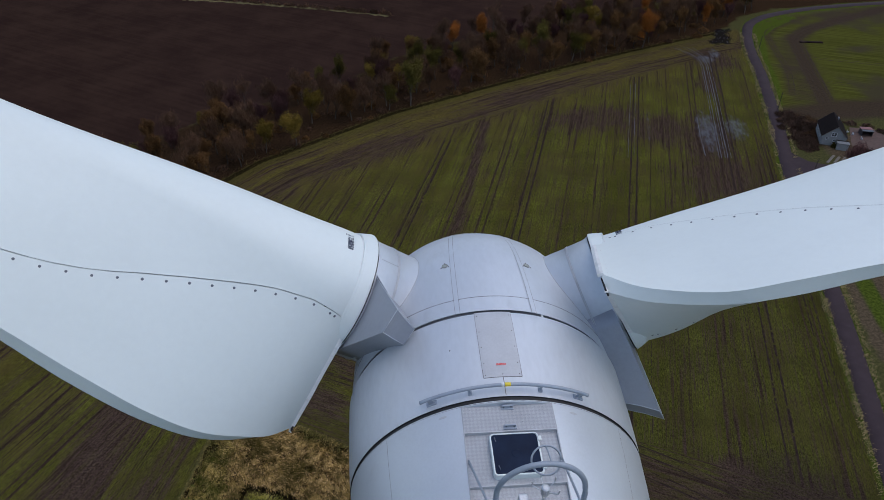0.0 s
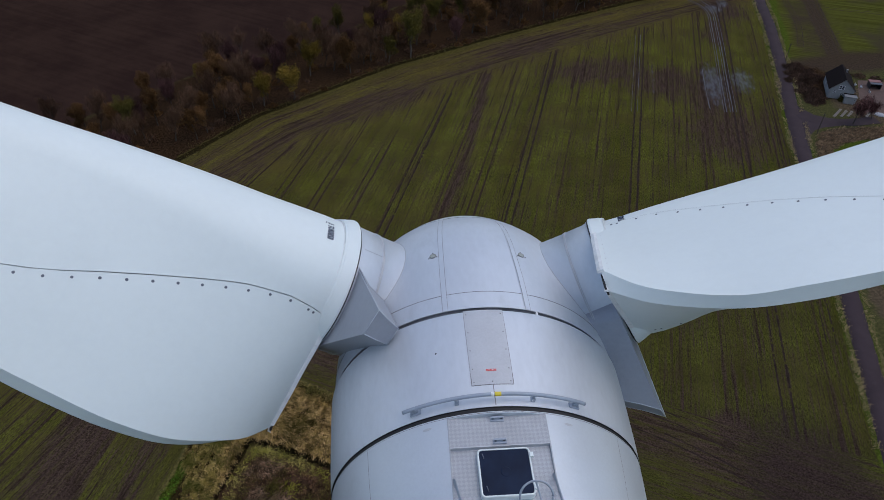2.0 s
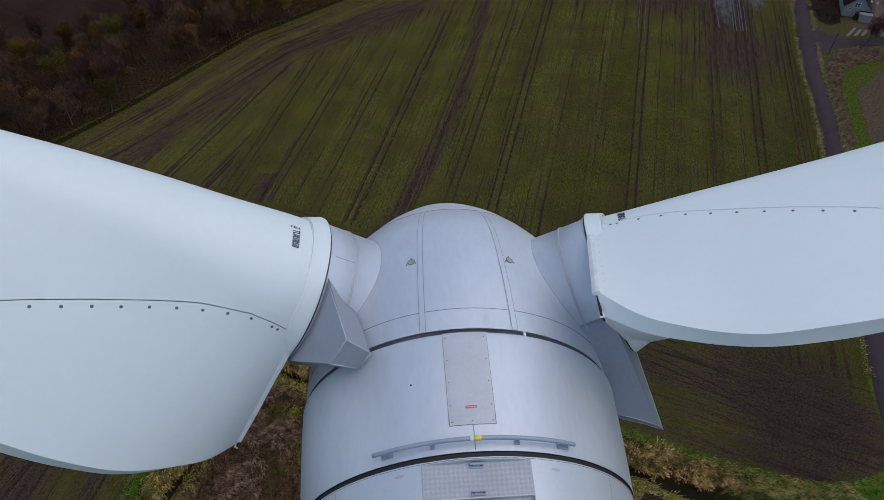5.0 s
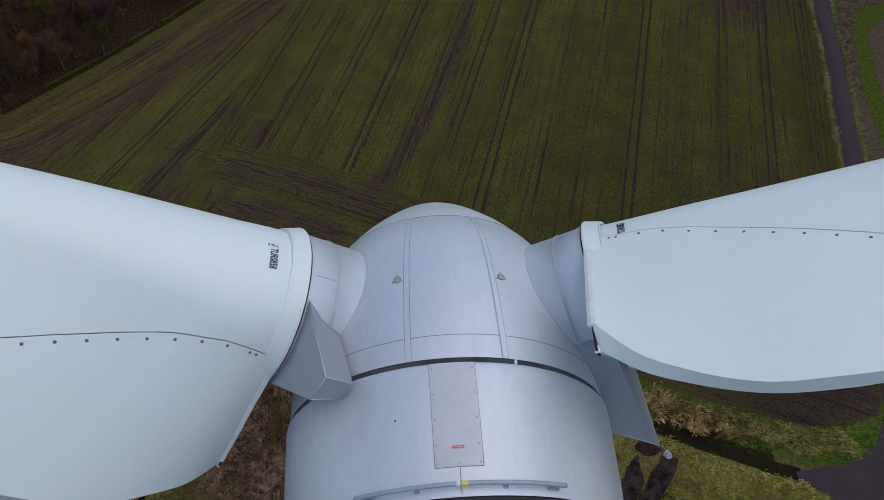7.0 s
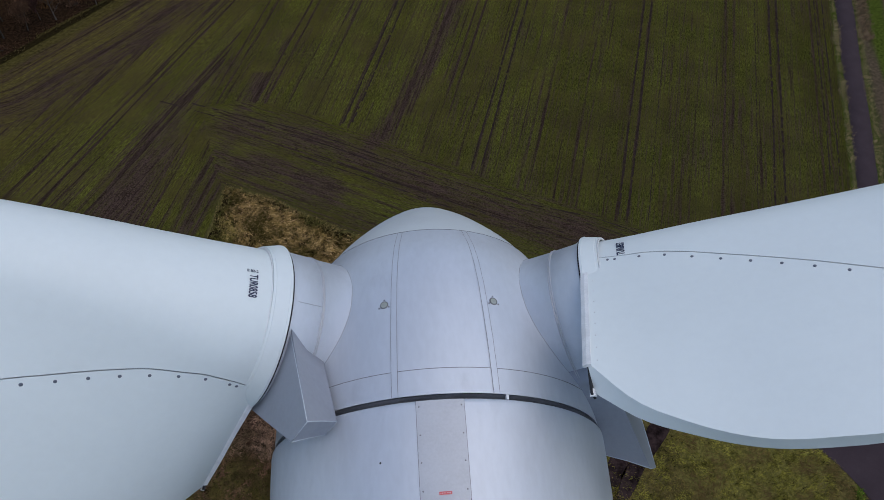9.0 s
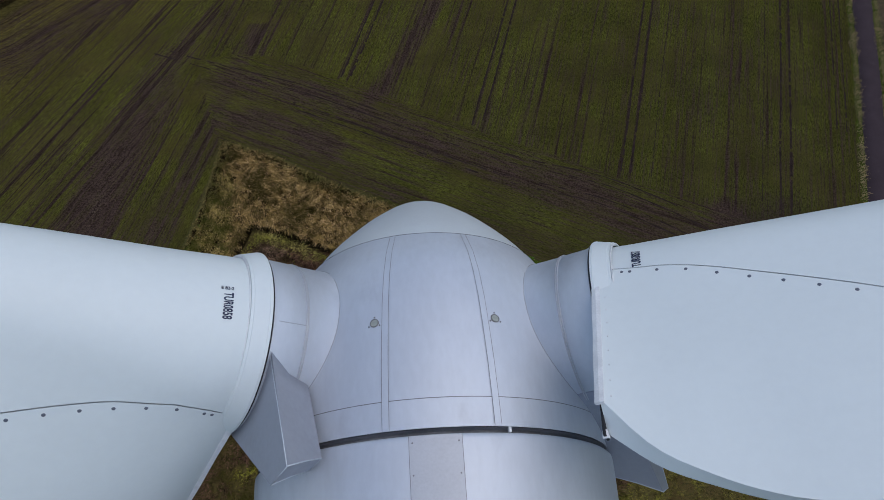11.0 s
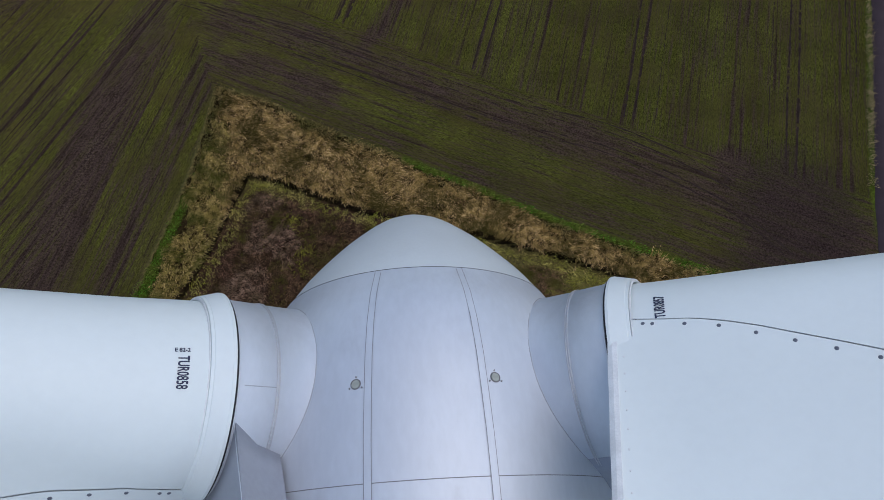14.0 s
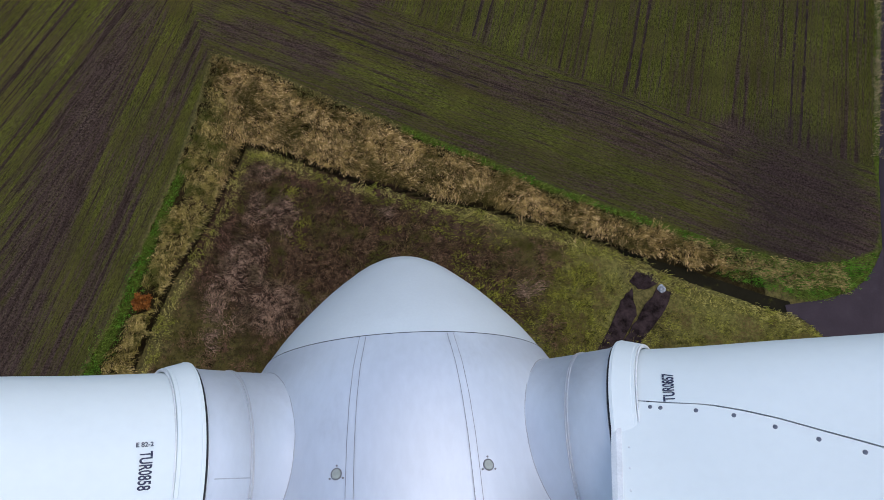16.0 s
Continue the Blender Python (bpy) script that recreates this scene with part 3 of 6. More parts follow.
def blade_meshes():
    st = np.concatenate([np.linspace(2.76, 6, 28), np.linspace(6.3, 16, 30), np.linspace(17, 40.5, 24)])
    na = 26
    front, rear = bmesh.new(), bmesh.new()
    rows_f, rows_r = [], []
    for a in st:
        up, p1, t1, t2, p2, lo, c, r = section(a)
        s, s_up = seam_at(a), min(0.99, seam_at(a, 1))
        row = [front.verts.new(face_point(a, 1, k)[0]) for k in np.linspace(s_up, 1, 6)[:-1]]
        row += [front.verts.new((a, c[0] + r * math.cos(t), c[1] + r * math.sin(t))) for t in np.linspace(t1, t2, na)]
        row += [front.verts.new(face_point(a, -1, k)[0]) for k in np.linspace(1, s, 6)[1:]]
        rows_f.append(row)
        rr = [rear.verts.new(face_point(a, -1, k, 0.004)[0]) for k in np.linspace(s - 0.004, 0, 12)]
        rr += [rear.verts.new(face_point(a, 1, k, 0.004)[0]) for k in np.linspace(0, s_up - 0.004, 12)]
        rows_r.append(rr)
    for rows_, bm in ((rows_f, front), (rows_r, rear)):
        for ra, rb in zip(rows_, rows_[1:]):
            for k in range(len(ra) - 1):
                bm.faces.new((ra[k], ra[k + 1], rb[k + 1], rb[k]))
    rear.faces.new(rows_r[0])
    front.faces.new(rows_f[-1])
    out = []
    for nm, bm in (("blade", front), ("trailing_edge_segment", rear)):
        if nm != "blade":
            sharp = ({r_[11] for r_ in rows_r}, {r_[12] for r_ in rows_r})
            first = set(rows_r[0])
            for e in bm.edges:
                if any(e.verts[0] in s_ and e.verts[1] in s_ for s_ in sharp) or (e.verts[0] in first and e.verts[1] in first):
                    e.smooth = False
        out.append(mesh_of(nm, bm, WHITE, True))
    return out


def letters(name, body, size):
    cu = bpy.data.curves.new(name, "FONT")
    cu.body, cu.size, cu.align_x, cu.align_y = body, size, "CENTER", "CENTER"
    cu.extrude, cu.offset = 0.001, size * 0.02
    tmp = bpy.data.objects.new(name, cu)
    scene.collection.objects.link(tmp)
    dg = bpy.context.evaluated_depsgraph_get()
    me = bpy.data.meshes.new_from_object(tmp.evaluated_get(dg))
    bpy.data.objects.remove(tmp)
    me.materials.clear()
    me.materials.append(INK)
    return me


def bent_on_root(me, where, angle0, along_span):
    """Lays flat lettering round the blade root, running round it or along the span."""
    for v in me.vertices:
        x, y, z = v.co
        a, ang = (where - x, angle0 + y) if along_span else (where - y, angle0 - x)
        c, n, r = along(a, MID_C), along(a, MID_N), along(a, FRONT_R) + 0.003 + z
        v.co = (a, c + r * math.cos(ang), n + r * math.sin(ang))
    return me


def adapter_hull(a, r, corners, meet, n=30):
    """Outline of the rear shroud, seen along the span: it leaves the stub smoothly on one side and at a set angle on the other."""
    e1, e2 = (np.array(p) for p in corners)
    z = np.zeros(2)
    t1 = touch(e1, z, r, -1)
    t2 = radians(meet)
    while t1 < 0:
        t1 += 2 * math.pi
    pts = [e1 + (r * np.array([math.cos(t1), math.sin(t1)]) - e1) * s for s in np.linspace(0, 1, 7)[:-1]]
    pts += [r * k * np.array([math.cos(t), math.sin(t)]) for t, k in zip(np.linspace(t1, t2, n), [1.0] + [0.93] * (n - 2) + [1.0])]
    pts += [r * np.array([math.cos(t2), math.sin(t2)]) + (e2 - r * np.array([math.cos(t2), math.sin(t2)])) * s for s in np.linspace(0, 1, 7)[1:]]
    return [(a, p[0], p[1]) for p in pts]


def ring_about_span(bm, prof, n=72, crisp=False):
    rings = [[bm.verts.new((a, r * math.cos(t), r * math.sin(t))) for t in (2 * math.pi * k / n for k in range(n))] for a, r in prof]
    for x, y in zip(rings, rings[1:]):
        for k in range(n):
            bm.faces.new((x[k], x[(k + 1) % n], y[(k + 1) % n], y[k]))
    if crisp:
        for e in bm.edges:
            if abs(e.verts[0].co.x - e.verts[1].co.x) < 1e-6:
                e.smooth = False


def blades():
    front_me, rear_me = blade_meshes()
    bolt = bmesh.new()
    add_disc(bolt, 0.021, 0.006, 12)
    bolt = mesh_of("seam_bolt", bolt, BOLT)
    seams = []
    for side in (1, -1):
        bm = bmesh.new()
        rows_ = []
        for a in np.linspace(2.96, 10.4, 70):
            s = min(0.988, seam_at(a, side))
            rows_.append([bm.verts.new(face_point(a, side, s + d, 0.006)[0]) for d in (-0.0008, 0.0008)])
        for p, q in zip(rows_, rows_[1:]):
            bm.faces.new((p[0], p[1], q[1], q[0]))
        seams.append(mesh_of("seam_line", bm, FINE_SEAM))
    bm = bmesh.new()
    ring_about_span(bm, [(2.715, 0.9), (2.715, 1.09), (2.72, 1.102), (2.75, 1.102), (2.755, 1.098), (2.91, 1.046), (2.915, 1.040), (2.945, 1.034), (2.95, 0.99)], 96, True)
    collar_me = mesh_of("root_collar", bm, WHITE, True)
    bm = bmesh.new()
    ring_about_span(bm, [(2.696, 0.9), (2.696, 1.082), (2.722, 1.082), (2.722, 0.9)])
    gasket_me = mesh_of("root_gasket", bm, GAP)
    bm = bmesh.new()
    ring_about_span(bm, [(2.953, 1.0), (2.953, 1.026), (2.962, 1.026), (2.962, 1.0)])
    line_me = mesh_of("collar_line", bm, WHITE_EDGE)
    # sealing lip along the inner edge of the upper face and a small tag at its foot
    bm = bmesh.new()
    rows_ = []
    for s in np.linspace(-0.02, 0.86, 26):
        p, n = face_point(2.77, 1, s)
        jig = 0.002 * math.sin(17 * s)
        rows_.append([bm.verts.new(p + n * h + Vector((d, 0, 0))) for h, d in ((-0.02, -0.055 + jig), (0.012, -0.06 + jig), (0.022, -0.01), (0.012, 0.035), (-0.02, 0.03))])
    for p, q in zip(rows_, rows_[1:]):
        for k in range(4):
            bm.faces.new((p[k], p[k + 1], q[k + 1], q[k]))
    bm.faces.new(rows_[0])
    bm.faces.new(rows_[-1][::-1])
    lip_me = mesh_of("sealing_lip", bm, WHITE_EDGE)
    bm = bmesh.new()
    rows_ = []
    for s in np.linspace(0.02, 0.9, 26):
        p, n = face_point(2.77, -1, s)
        jig = 0.003 * math.sin(13 * s + 1)
        rows_.append([bm.verts.new(p + n * h + Vector((d, 0, 0))) for h, d in ((-0.02, -0.045 + jig), (0.010, -0.05 + jig), (0.016, 0.0), (0.010, 0.025), (-0.02, 0.02))])
    for p, q in zip(rows_, rows_[1:]):
        for k in range(4):
            bm.faces.new((p[k], p[k + 1], q[k + 1], q[k]))
    bm.faces.new(rows_[0])
    bm.faces.new(rows_[-1][::-1])
    brush_me = mesh_of("sealing_brush", bm, WHITE_EDGE)
    rivet = bmesh.new()
    add_disc(rivet, 0.011, 0.005, 8)
    rivet = mesh_of("edge_rivet", rivet, WHITE_EDGE)
    bm = bmesh.new()
    p = Vector((2.72, -1.70, 1.76))
    vs = [bm.verts.new(p + Vector(d)) for d in ((0.05, 0.05, -0.02), (0.06, -0.03, -0.03), (0.0, -0.035, 0.03), (0.01, 0.03, 0.045), (0.05, 0.05, 0.03), (0.06, -0.03, 0.02))]
    for q in ((0, 1, 2), (0, 2, 3), (0, 3, 4), (1, 5, 2), (3, 2, 5), (3, 5, 4), (0, 4, 5), (0, 5, 1)):
        bm.faces.new([vs[k] for k in q])
    tag_me = mesh_of("edge_tag", bm, WHITE_EDGE)
    # black block added to stand in for the unlit opening at the edge
    bm = bmesh.new()
    add_box(bm, 2.735, 2.762, -0.17, 0.17, -0.075, 0.06, 0.006)
    bmesh.ops.rotate(bm, verts=bm.verts[:], matrix=Matrix.Rotation(radians(-14), 3, "X"))
    bmesh.ops.translate(bm, verts=bm.verts[:], vec=(0, -1.56, 1.725))
    opening_me = mesh_of("edge_filler", bm, GAP)
    # stub between spinner and blade, its joint rings and the shroud behind it
    bm = bmesh.new()
    ring_about_span(bm, [(1.35, 1.10), (1.62, 1.05), (1.9, 1.032), (2.28, 1.03), (2.285, 1.036), (2.60, 1.04), (2.66, 1.052), (2.70, 1.06), (2.70, 0.8)], 96)
    stub_me = mesh_of("blade_adapter", bm, ALU, True)
    bm = bmesh.new()
    ring_about_span(bm, [(2.262, 1.02), (2.264, 1.040), (2.270, 1.046), (2.276, 1.040), (2.279, 1.031), (2.285, 1.031), (2.288, 1.042), (2.294, 1.048), (2.300, 1.042), (2.302, 1.03)], 96)
    band_me = mesh_of("adapter_band", bm, PANEL, True)
    bm = bmesh.new()
    ring_about_span(bm, [(2.672, 1.03), (2.675, 1.068), (2.684, 1.072), (2.692, 1.068), (2.695, 1.04)], 96)
    rim_me = mesh_of("adapter_rim", bm, ALU, True)
    seam_mes = []
    for t in (-96,):
        bm = bmesh.new()
        add_tube(bm, [(a, r * math.cos(radians(t)), r * math.sin(radians(t))) for a, r in ((2.30, 1.038), (2.62, 1.044))], 0.0045, 5)
        seam_mes.append(mesh_of("adapter_seam", bm, FINE_SEAM))
    # grey line round the stub: joint grime and crease shade drawn as a tube
    bm = bmesh.new()
    ring = []
    for k in range(97):
        t = 2 * math.pi * k / 96
        a = 1.9
        for _ in range(6):
            r = float(np.interp(a, [1.35, 1.62, 1.9, 2.28], [1.10, 1.05, 1.032, 1.03]))
            a = math.sqrt(max(0.4, spin_r(ROOT_Y + r * math.cos(t)) ** 2 - (r * math.sin(t)) ** 2))
        ring.append((a, (r + 0.002) * math.cos(t), (r + 0.002) * math.sin(t)))
    add_tube(bm, ring, 0.006, 6, False)
    joint_shade_me = mesh_of("adapter_joint", bm, FINE_SEAM, True)
    bm = bmesh.new()
    loops = [[bm.verts.new(p) for p in adapter_hull(a, r, cs, meet)] for a, r, cs, meet in (
        (2.14, 1.035, ((-1.66, -0.86), (-1.60, -1.17)), 227),
        (2.40, 1.040, ((-1.76, -0.98), (-1.68, -1.34)), 233),
        (2.66, 1.050, ((-1.88, -1.13), (-1.78, -1.54)), 245))]
    for x, y in zip(loops, loops[1:]):
        for k in range(len(x)):
            bm.faces.new((x[k], x[(k + 1) % len(x)], y[(k + 1) % len(x)], y[k]))
    bm.faces.new(loops[0])
    bm.faces.new(loops[-1][::-1])
    ends = {v for lp in loops for v in (lp[0], lp[-1])}
    caps = (set(loops[0]), set(loops[-1]))
    for e in bm.edges:
        if (e.verts[0] in ends and e.verts[1] in ends) or any(e.verts[0] in c and e.verts[1] in c for c in caps):
            e.smooth = False
    shroud_me = mesh_of("root_shroud", bm, SHEET, True)
    bm = bmesh.new()
    add_tube(bm, [loops_pt for loops_pt in ((2.67, -0.50, -0.95), (2.665, -0.9, -1.13), (2.662, -1.3, -1.32), (2.66, -1.785, -1.545))], [0.003, 0.005, 0.006, 0.006], 8)
    add_tube(bm, [(2.66, -1.785, -1.545), (2.66, -1.885, -1.13)], 0.005, 8)
    for fold in (((2.14, -1.66, -0.86), (2.40, -1.76, -0.98), (2.66, -1.88, -1.13)), ((2.14, -1.60, -1.17), (2.40, -1.68, -1.34), (2.66, -1.78, -1.54)), ((2.14, -1.66, -0.86), (2.14, -1.60, -1.17))):
        add_tube(bm, fold, 0.007, 8)
    edge_me = mesh_of("shroud_edge", bm, ALU_COVER, True)

    for num, phi in enumerate((139.7, 20.1, 259.9)):
        c, s = math.cos(radians(phi)), math.sin(radians(phi))
        m = ROT @ Matrix(((c, 0, -s, 0), (0, 1, 0, ROOT_Y), (s, 0, c, 0), (0, 0, 0, 1)))
        ad = part("blade_adapter", stub_me, None, turbine, "grey metal stub between spinner and blade", m)
        part("adapter_band", band_me, None, ad)
        part("adapter_rim", rim_me, None, ad)
        part("adapter_joint", joint_shade_me, None, ad, "thin grey joint line against the spinner, crease shade drawn in")
        for me in seam_mes:
            part("adapter_seam", me, None, ad)
        part("root_shroud", shroud_me, None, ad, "folded grey sheet-metal shroud")
        part("shroud_edge", edge_me, None, ad)
        bl = part("blade", front_me, None, turbine, "broad white rotor blade, feathered", m)
        part("trailing_edge_segment", rear_me, None, bl, "white bolted trailing edge segment")
        part("root_collar", collar_me, None, bl, "white flange collar")
        part("root_gasket", gasket_me, None, bl, "black gasket")
        part("collar_line", line_me, None, bl)
        part("sealing_lip", lip_me, None, bl, "scuffed white sealing lip")
        part("sealing_brush", brush_me, None, bl, "worn sealing brush")
        part("edge_tag", tag_me, None, bl)
        part("edge_filler", opening_me, None, bl, "black block standing in for the unlit opening of the edge")
        for k in range(9):
            p, n = face_point(2.86, 1, 0.08 + 0.095 * k, 0.004)
            z, x = n.normalized(), Vector((1, 0, 0))
            y = z.cross(x)
            part("edge_rivet", rivet, None, bl, m=Matrix(((x.x, y.x, z.x, p.x), (x.y, y.y, z.y, p.y), (x.z, y.z, z.z, p.z), (0, 0, 0, 1))))
        for side, me in zip((1, -1), seams):
            part("seam_line", me, None, bl, "thin dark joint")
            for a in [3.06, 3.15] + [3.45 + 0.302 * k for k in range(22)]:
                p, n = face_point(a, side, min(0.988, seam_at(a, side)) - (0.026 if a < 4 else 0.034), 0.004)
                z = n.normalized()
                x = Vector((1, 0, 0))
                y = z.cross(x)
                part("seam_bolt", bolt, None, bl, m=Matrix(((x.x, y.x, z.x, p.x), (x.y, y.y, z.y, p.y), (x.z, y.z, z.z, p.z), (0, 0, 0, 1))))
        if num < 2:
            code = "TUR0858" if num == 0 else "TUR0857"
            mid = radians(-89) if num == 0 else radians(60)
            big = letters("serial_code", code, 0.115)
            for v in big.vertices:
                v.co.x, v.co.y = v.co.x * 0.70, v.co.y * 1.25
            small = letters("type_code", "E 82-2", 0.055)
            part("serial_code", bent_on_root(big, 3.20 if num == 0 else 3.24, mid, False), None, bl, "navy serial lettering")
            part("type_code", bent_on_root(small, 3.21 if num == 0 else 3.25, mid + 0.215, True), None, bl, "small navy type lettering")



tower()
generator()
nacelle()
spinner()
blades()

# ---- the land: plan in metres, rotor hub over the origin ----
LAY = 17.3                                   # the sowing lines lean this many degrees from +y towards +x
WOOD_EDGE = [(-330, -60), (-150, 82), (-96, 131), (-75, 153), (-45, 190), (-2, 223), (31, 242), (68, 262), (96, 276), (126, 290), (146, 298), (157, 308), (168, 321), (190, 332), (260, 344), (420, 356)]
WOOD_BACK = [(-390, -40), (-190, 96), (-140, 150), (-72, 218), (-50, 233), (-24, 248), (-1, 276), (25, 292), (67, 312), (113, 332), (150, 352), (260, 384), (420, 400)]
ROAD_MID = [(60, -60), (76, 15), (84.5, 50), (92, 74), (96.8, 89), (101.6, 104), (107, 122), (113.3, 142), (118.4, 162), (126, 185), (132.4, 203), (147.6, 251), (154, 275), (162, 298), (172, 314), (192, 326), (230, 336), (300, 343), (420, 350)]
BRANCH = [(124, 181), (131, 177.5), (140, 175.5), (150, 176.5)]
DRIVE = [(96, 66), (87, 48), (81, 37), (76.5, 28), (75, 18), (73, 4), (62, -9), (32, -12), (0, -8)]
PLOT = [(-38.4, 91), (-29, 87.2), (-13.8, 78), (5.8, 67.6), (26.3, 56.6), (45, 48), (54.2, 44), (65.8, 40), (74, 40.3), (79, 42), (84, 50), (70, 26), (64, 10), (40, -30), (-70, -30), (-63, 8), (-56, 27), (-51.1, 38), (-47.1, 53), (-43.3, 65), (-40.6, 77)]
DITCH = [(-56, 4), (-47.9, 26.6), (-42.4, 43.4), (-37.4, 53.6), (-33.1, 64.6), (-30.9, 70.4), (-20, 65.6), (-9.8, 61), (5.1, 56.2), (18.9, 52), (31.2, 47.2), (48.2, 38.2), (63, 32.2)]
APRON = [(60.6, 33.2), (65, 33.6), (67.7, 33.8), (72.3, 34.9), (75.5, 36.8), (77.8, 39.2), (80, 42.2), (85, 51), (92, 58), (84, 38), (79, 26), (77, 10), (73.5, 8), (72.2, 14), (70.2, 19), (68.6, 22.4), (67.2, 25), (65.8, 27.1), (64.3, 29.1), (62.6, 30.8), (60.6, 31.6)]
CENTRE = DITCH + [(72, 14), (70, 0)]
TAN_LINE = [(-44, 128), (-49, 121), (-51.2, 115.9), (-56.9, 92.9), (-61, 74.3), (-64, 62.3), (-68, 42), (-74, 10)]
HEADLAND = [(-75, 20), (-66.8, 53), (-61, 75), (-57, 100), (-54, 121), (-41, 115.5), (-21.6, 108), (-3, 98.6), (20, 87), (41, 79), (60, 66), (69, 55), (73, 46)]


def seg_dist(px, py, line):
    """Distance of every point to a line of straight stretches."""
    best = np.full(px.shape, 1e9)
    for (x0, y0), (x1, y1) in zip(line, line[1:]):
        dx, dy = x1 - x0, y1 - y0
        t = np.clip(((px - x0) * dx + (py - y0) * dy) / (dx * dx + dy * dy), 0, 1)
        best = np.minimum(best, np.hypot(px - x0 - t * dx, py - y0 - t * dy))
    return best


def inside(px, py, poly):
    hit = np.zeros(px.shape, bool)
    for (x0, y0), (x1, y1) in zip(poly, poly[1:] + poly[:1]):
        cross = ((y0 > py) != (y1 > py)) & (px < (x1 - x0) * (py - y0) / ((y1 - y0) if y1 != y0 else 1e-9) + x0)
        hit ^= cross
    return hit


def signed(px, py, poly):
    d = seg_dist(px, py, poly + poly[:1])
    return np.where(inside(px, py, poly), d, -d)


def blob(px, py, x, y, rx, ry, turn=0.0):
    c, s = math.cos(radians(turn)), math.sin(radians(turn))
    u, w = (px - x) * c + (py - y) * s, -(px - x) * s + (py - y) * c
    return np.clip(1.5 - np.sqrt((u / rx) ** 2 + (w / ry) ** 2), 0, 1)


def soft(d, w):
    return np.clip(0.5 + d / (2 * w), 0, 1)


FIELD = WOOD_EDGE[:11] + [(160, 304), (152, 274), (145, 251), (131, 205), (124, 185), (117, 162), (112, 142), (105.5, 122), (100, 104), (91, 74), (83, 50), (76, 15), (60, -60)]
PLOUGHED = WOOD_BACK + [(420, 900), (-600, 900), (-600, -40)]
WOOD = WOOD_EDGE + WOOD_BACK[::-1]
MEADOW = [(141, 222), (153, 258), (166, 297), (178, 313), (200, 324), (300, 338), (420, 344), (420, 150), (260, 190), (200, 207), (176, 214), (150, 216)]
ISLE = [(113, 132), (116.5, 144), (120.5, 155), (124, 164), (128, 170), (137, 172.6), (150, 173), (175, 170), (220, 120), (160, 60), (104, 60), (104, 98)]

LAWN = [(118.5, 141), (122, 152), (126.5, 159.5), (131.5, 163.3), (139, 165.3), (152, 165), (180, 158), (205, 120), (160, 60), (106, 62), (110, 105), (115.5, 132)]
ROADSIDE = [(136.5, 219), (146, 252), (157, 288), (164, 300), (175, 311), (195, 322), (197, 319), (179, 305), (168, 293), (158.5, 268), (150.5, 240), (143, 222)]
SWATH = [(300, 345), (247, 330), (214, 314), (194, 303), (181, 291), (176, 277), (167, 247), (160, 223)]
SWATH_IN = [(240, 333), (200, 319), (179, 306), (171, 297), (166, 278), (160, 253), (151, 231)]


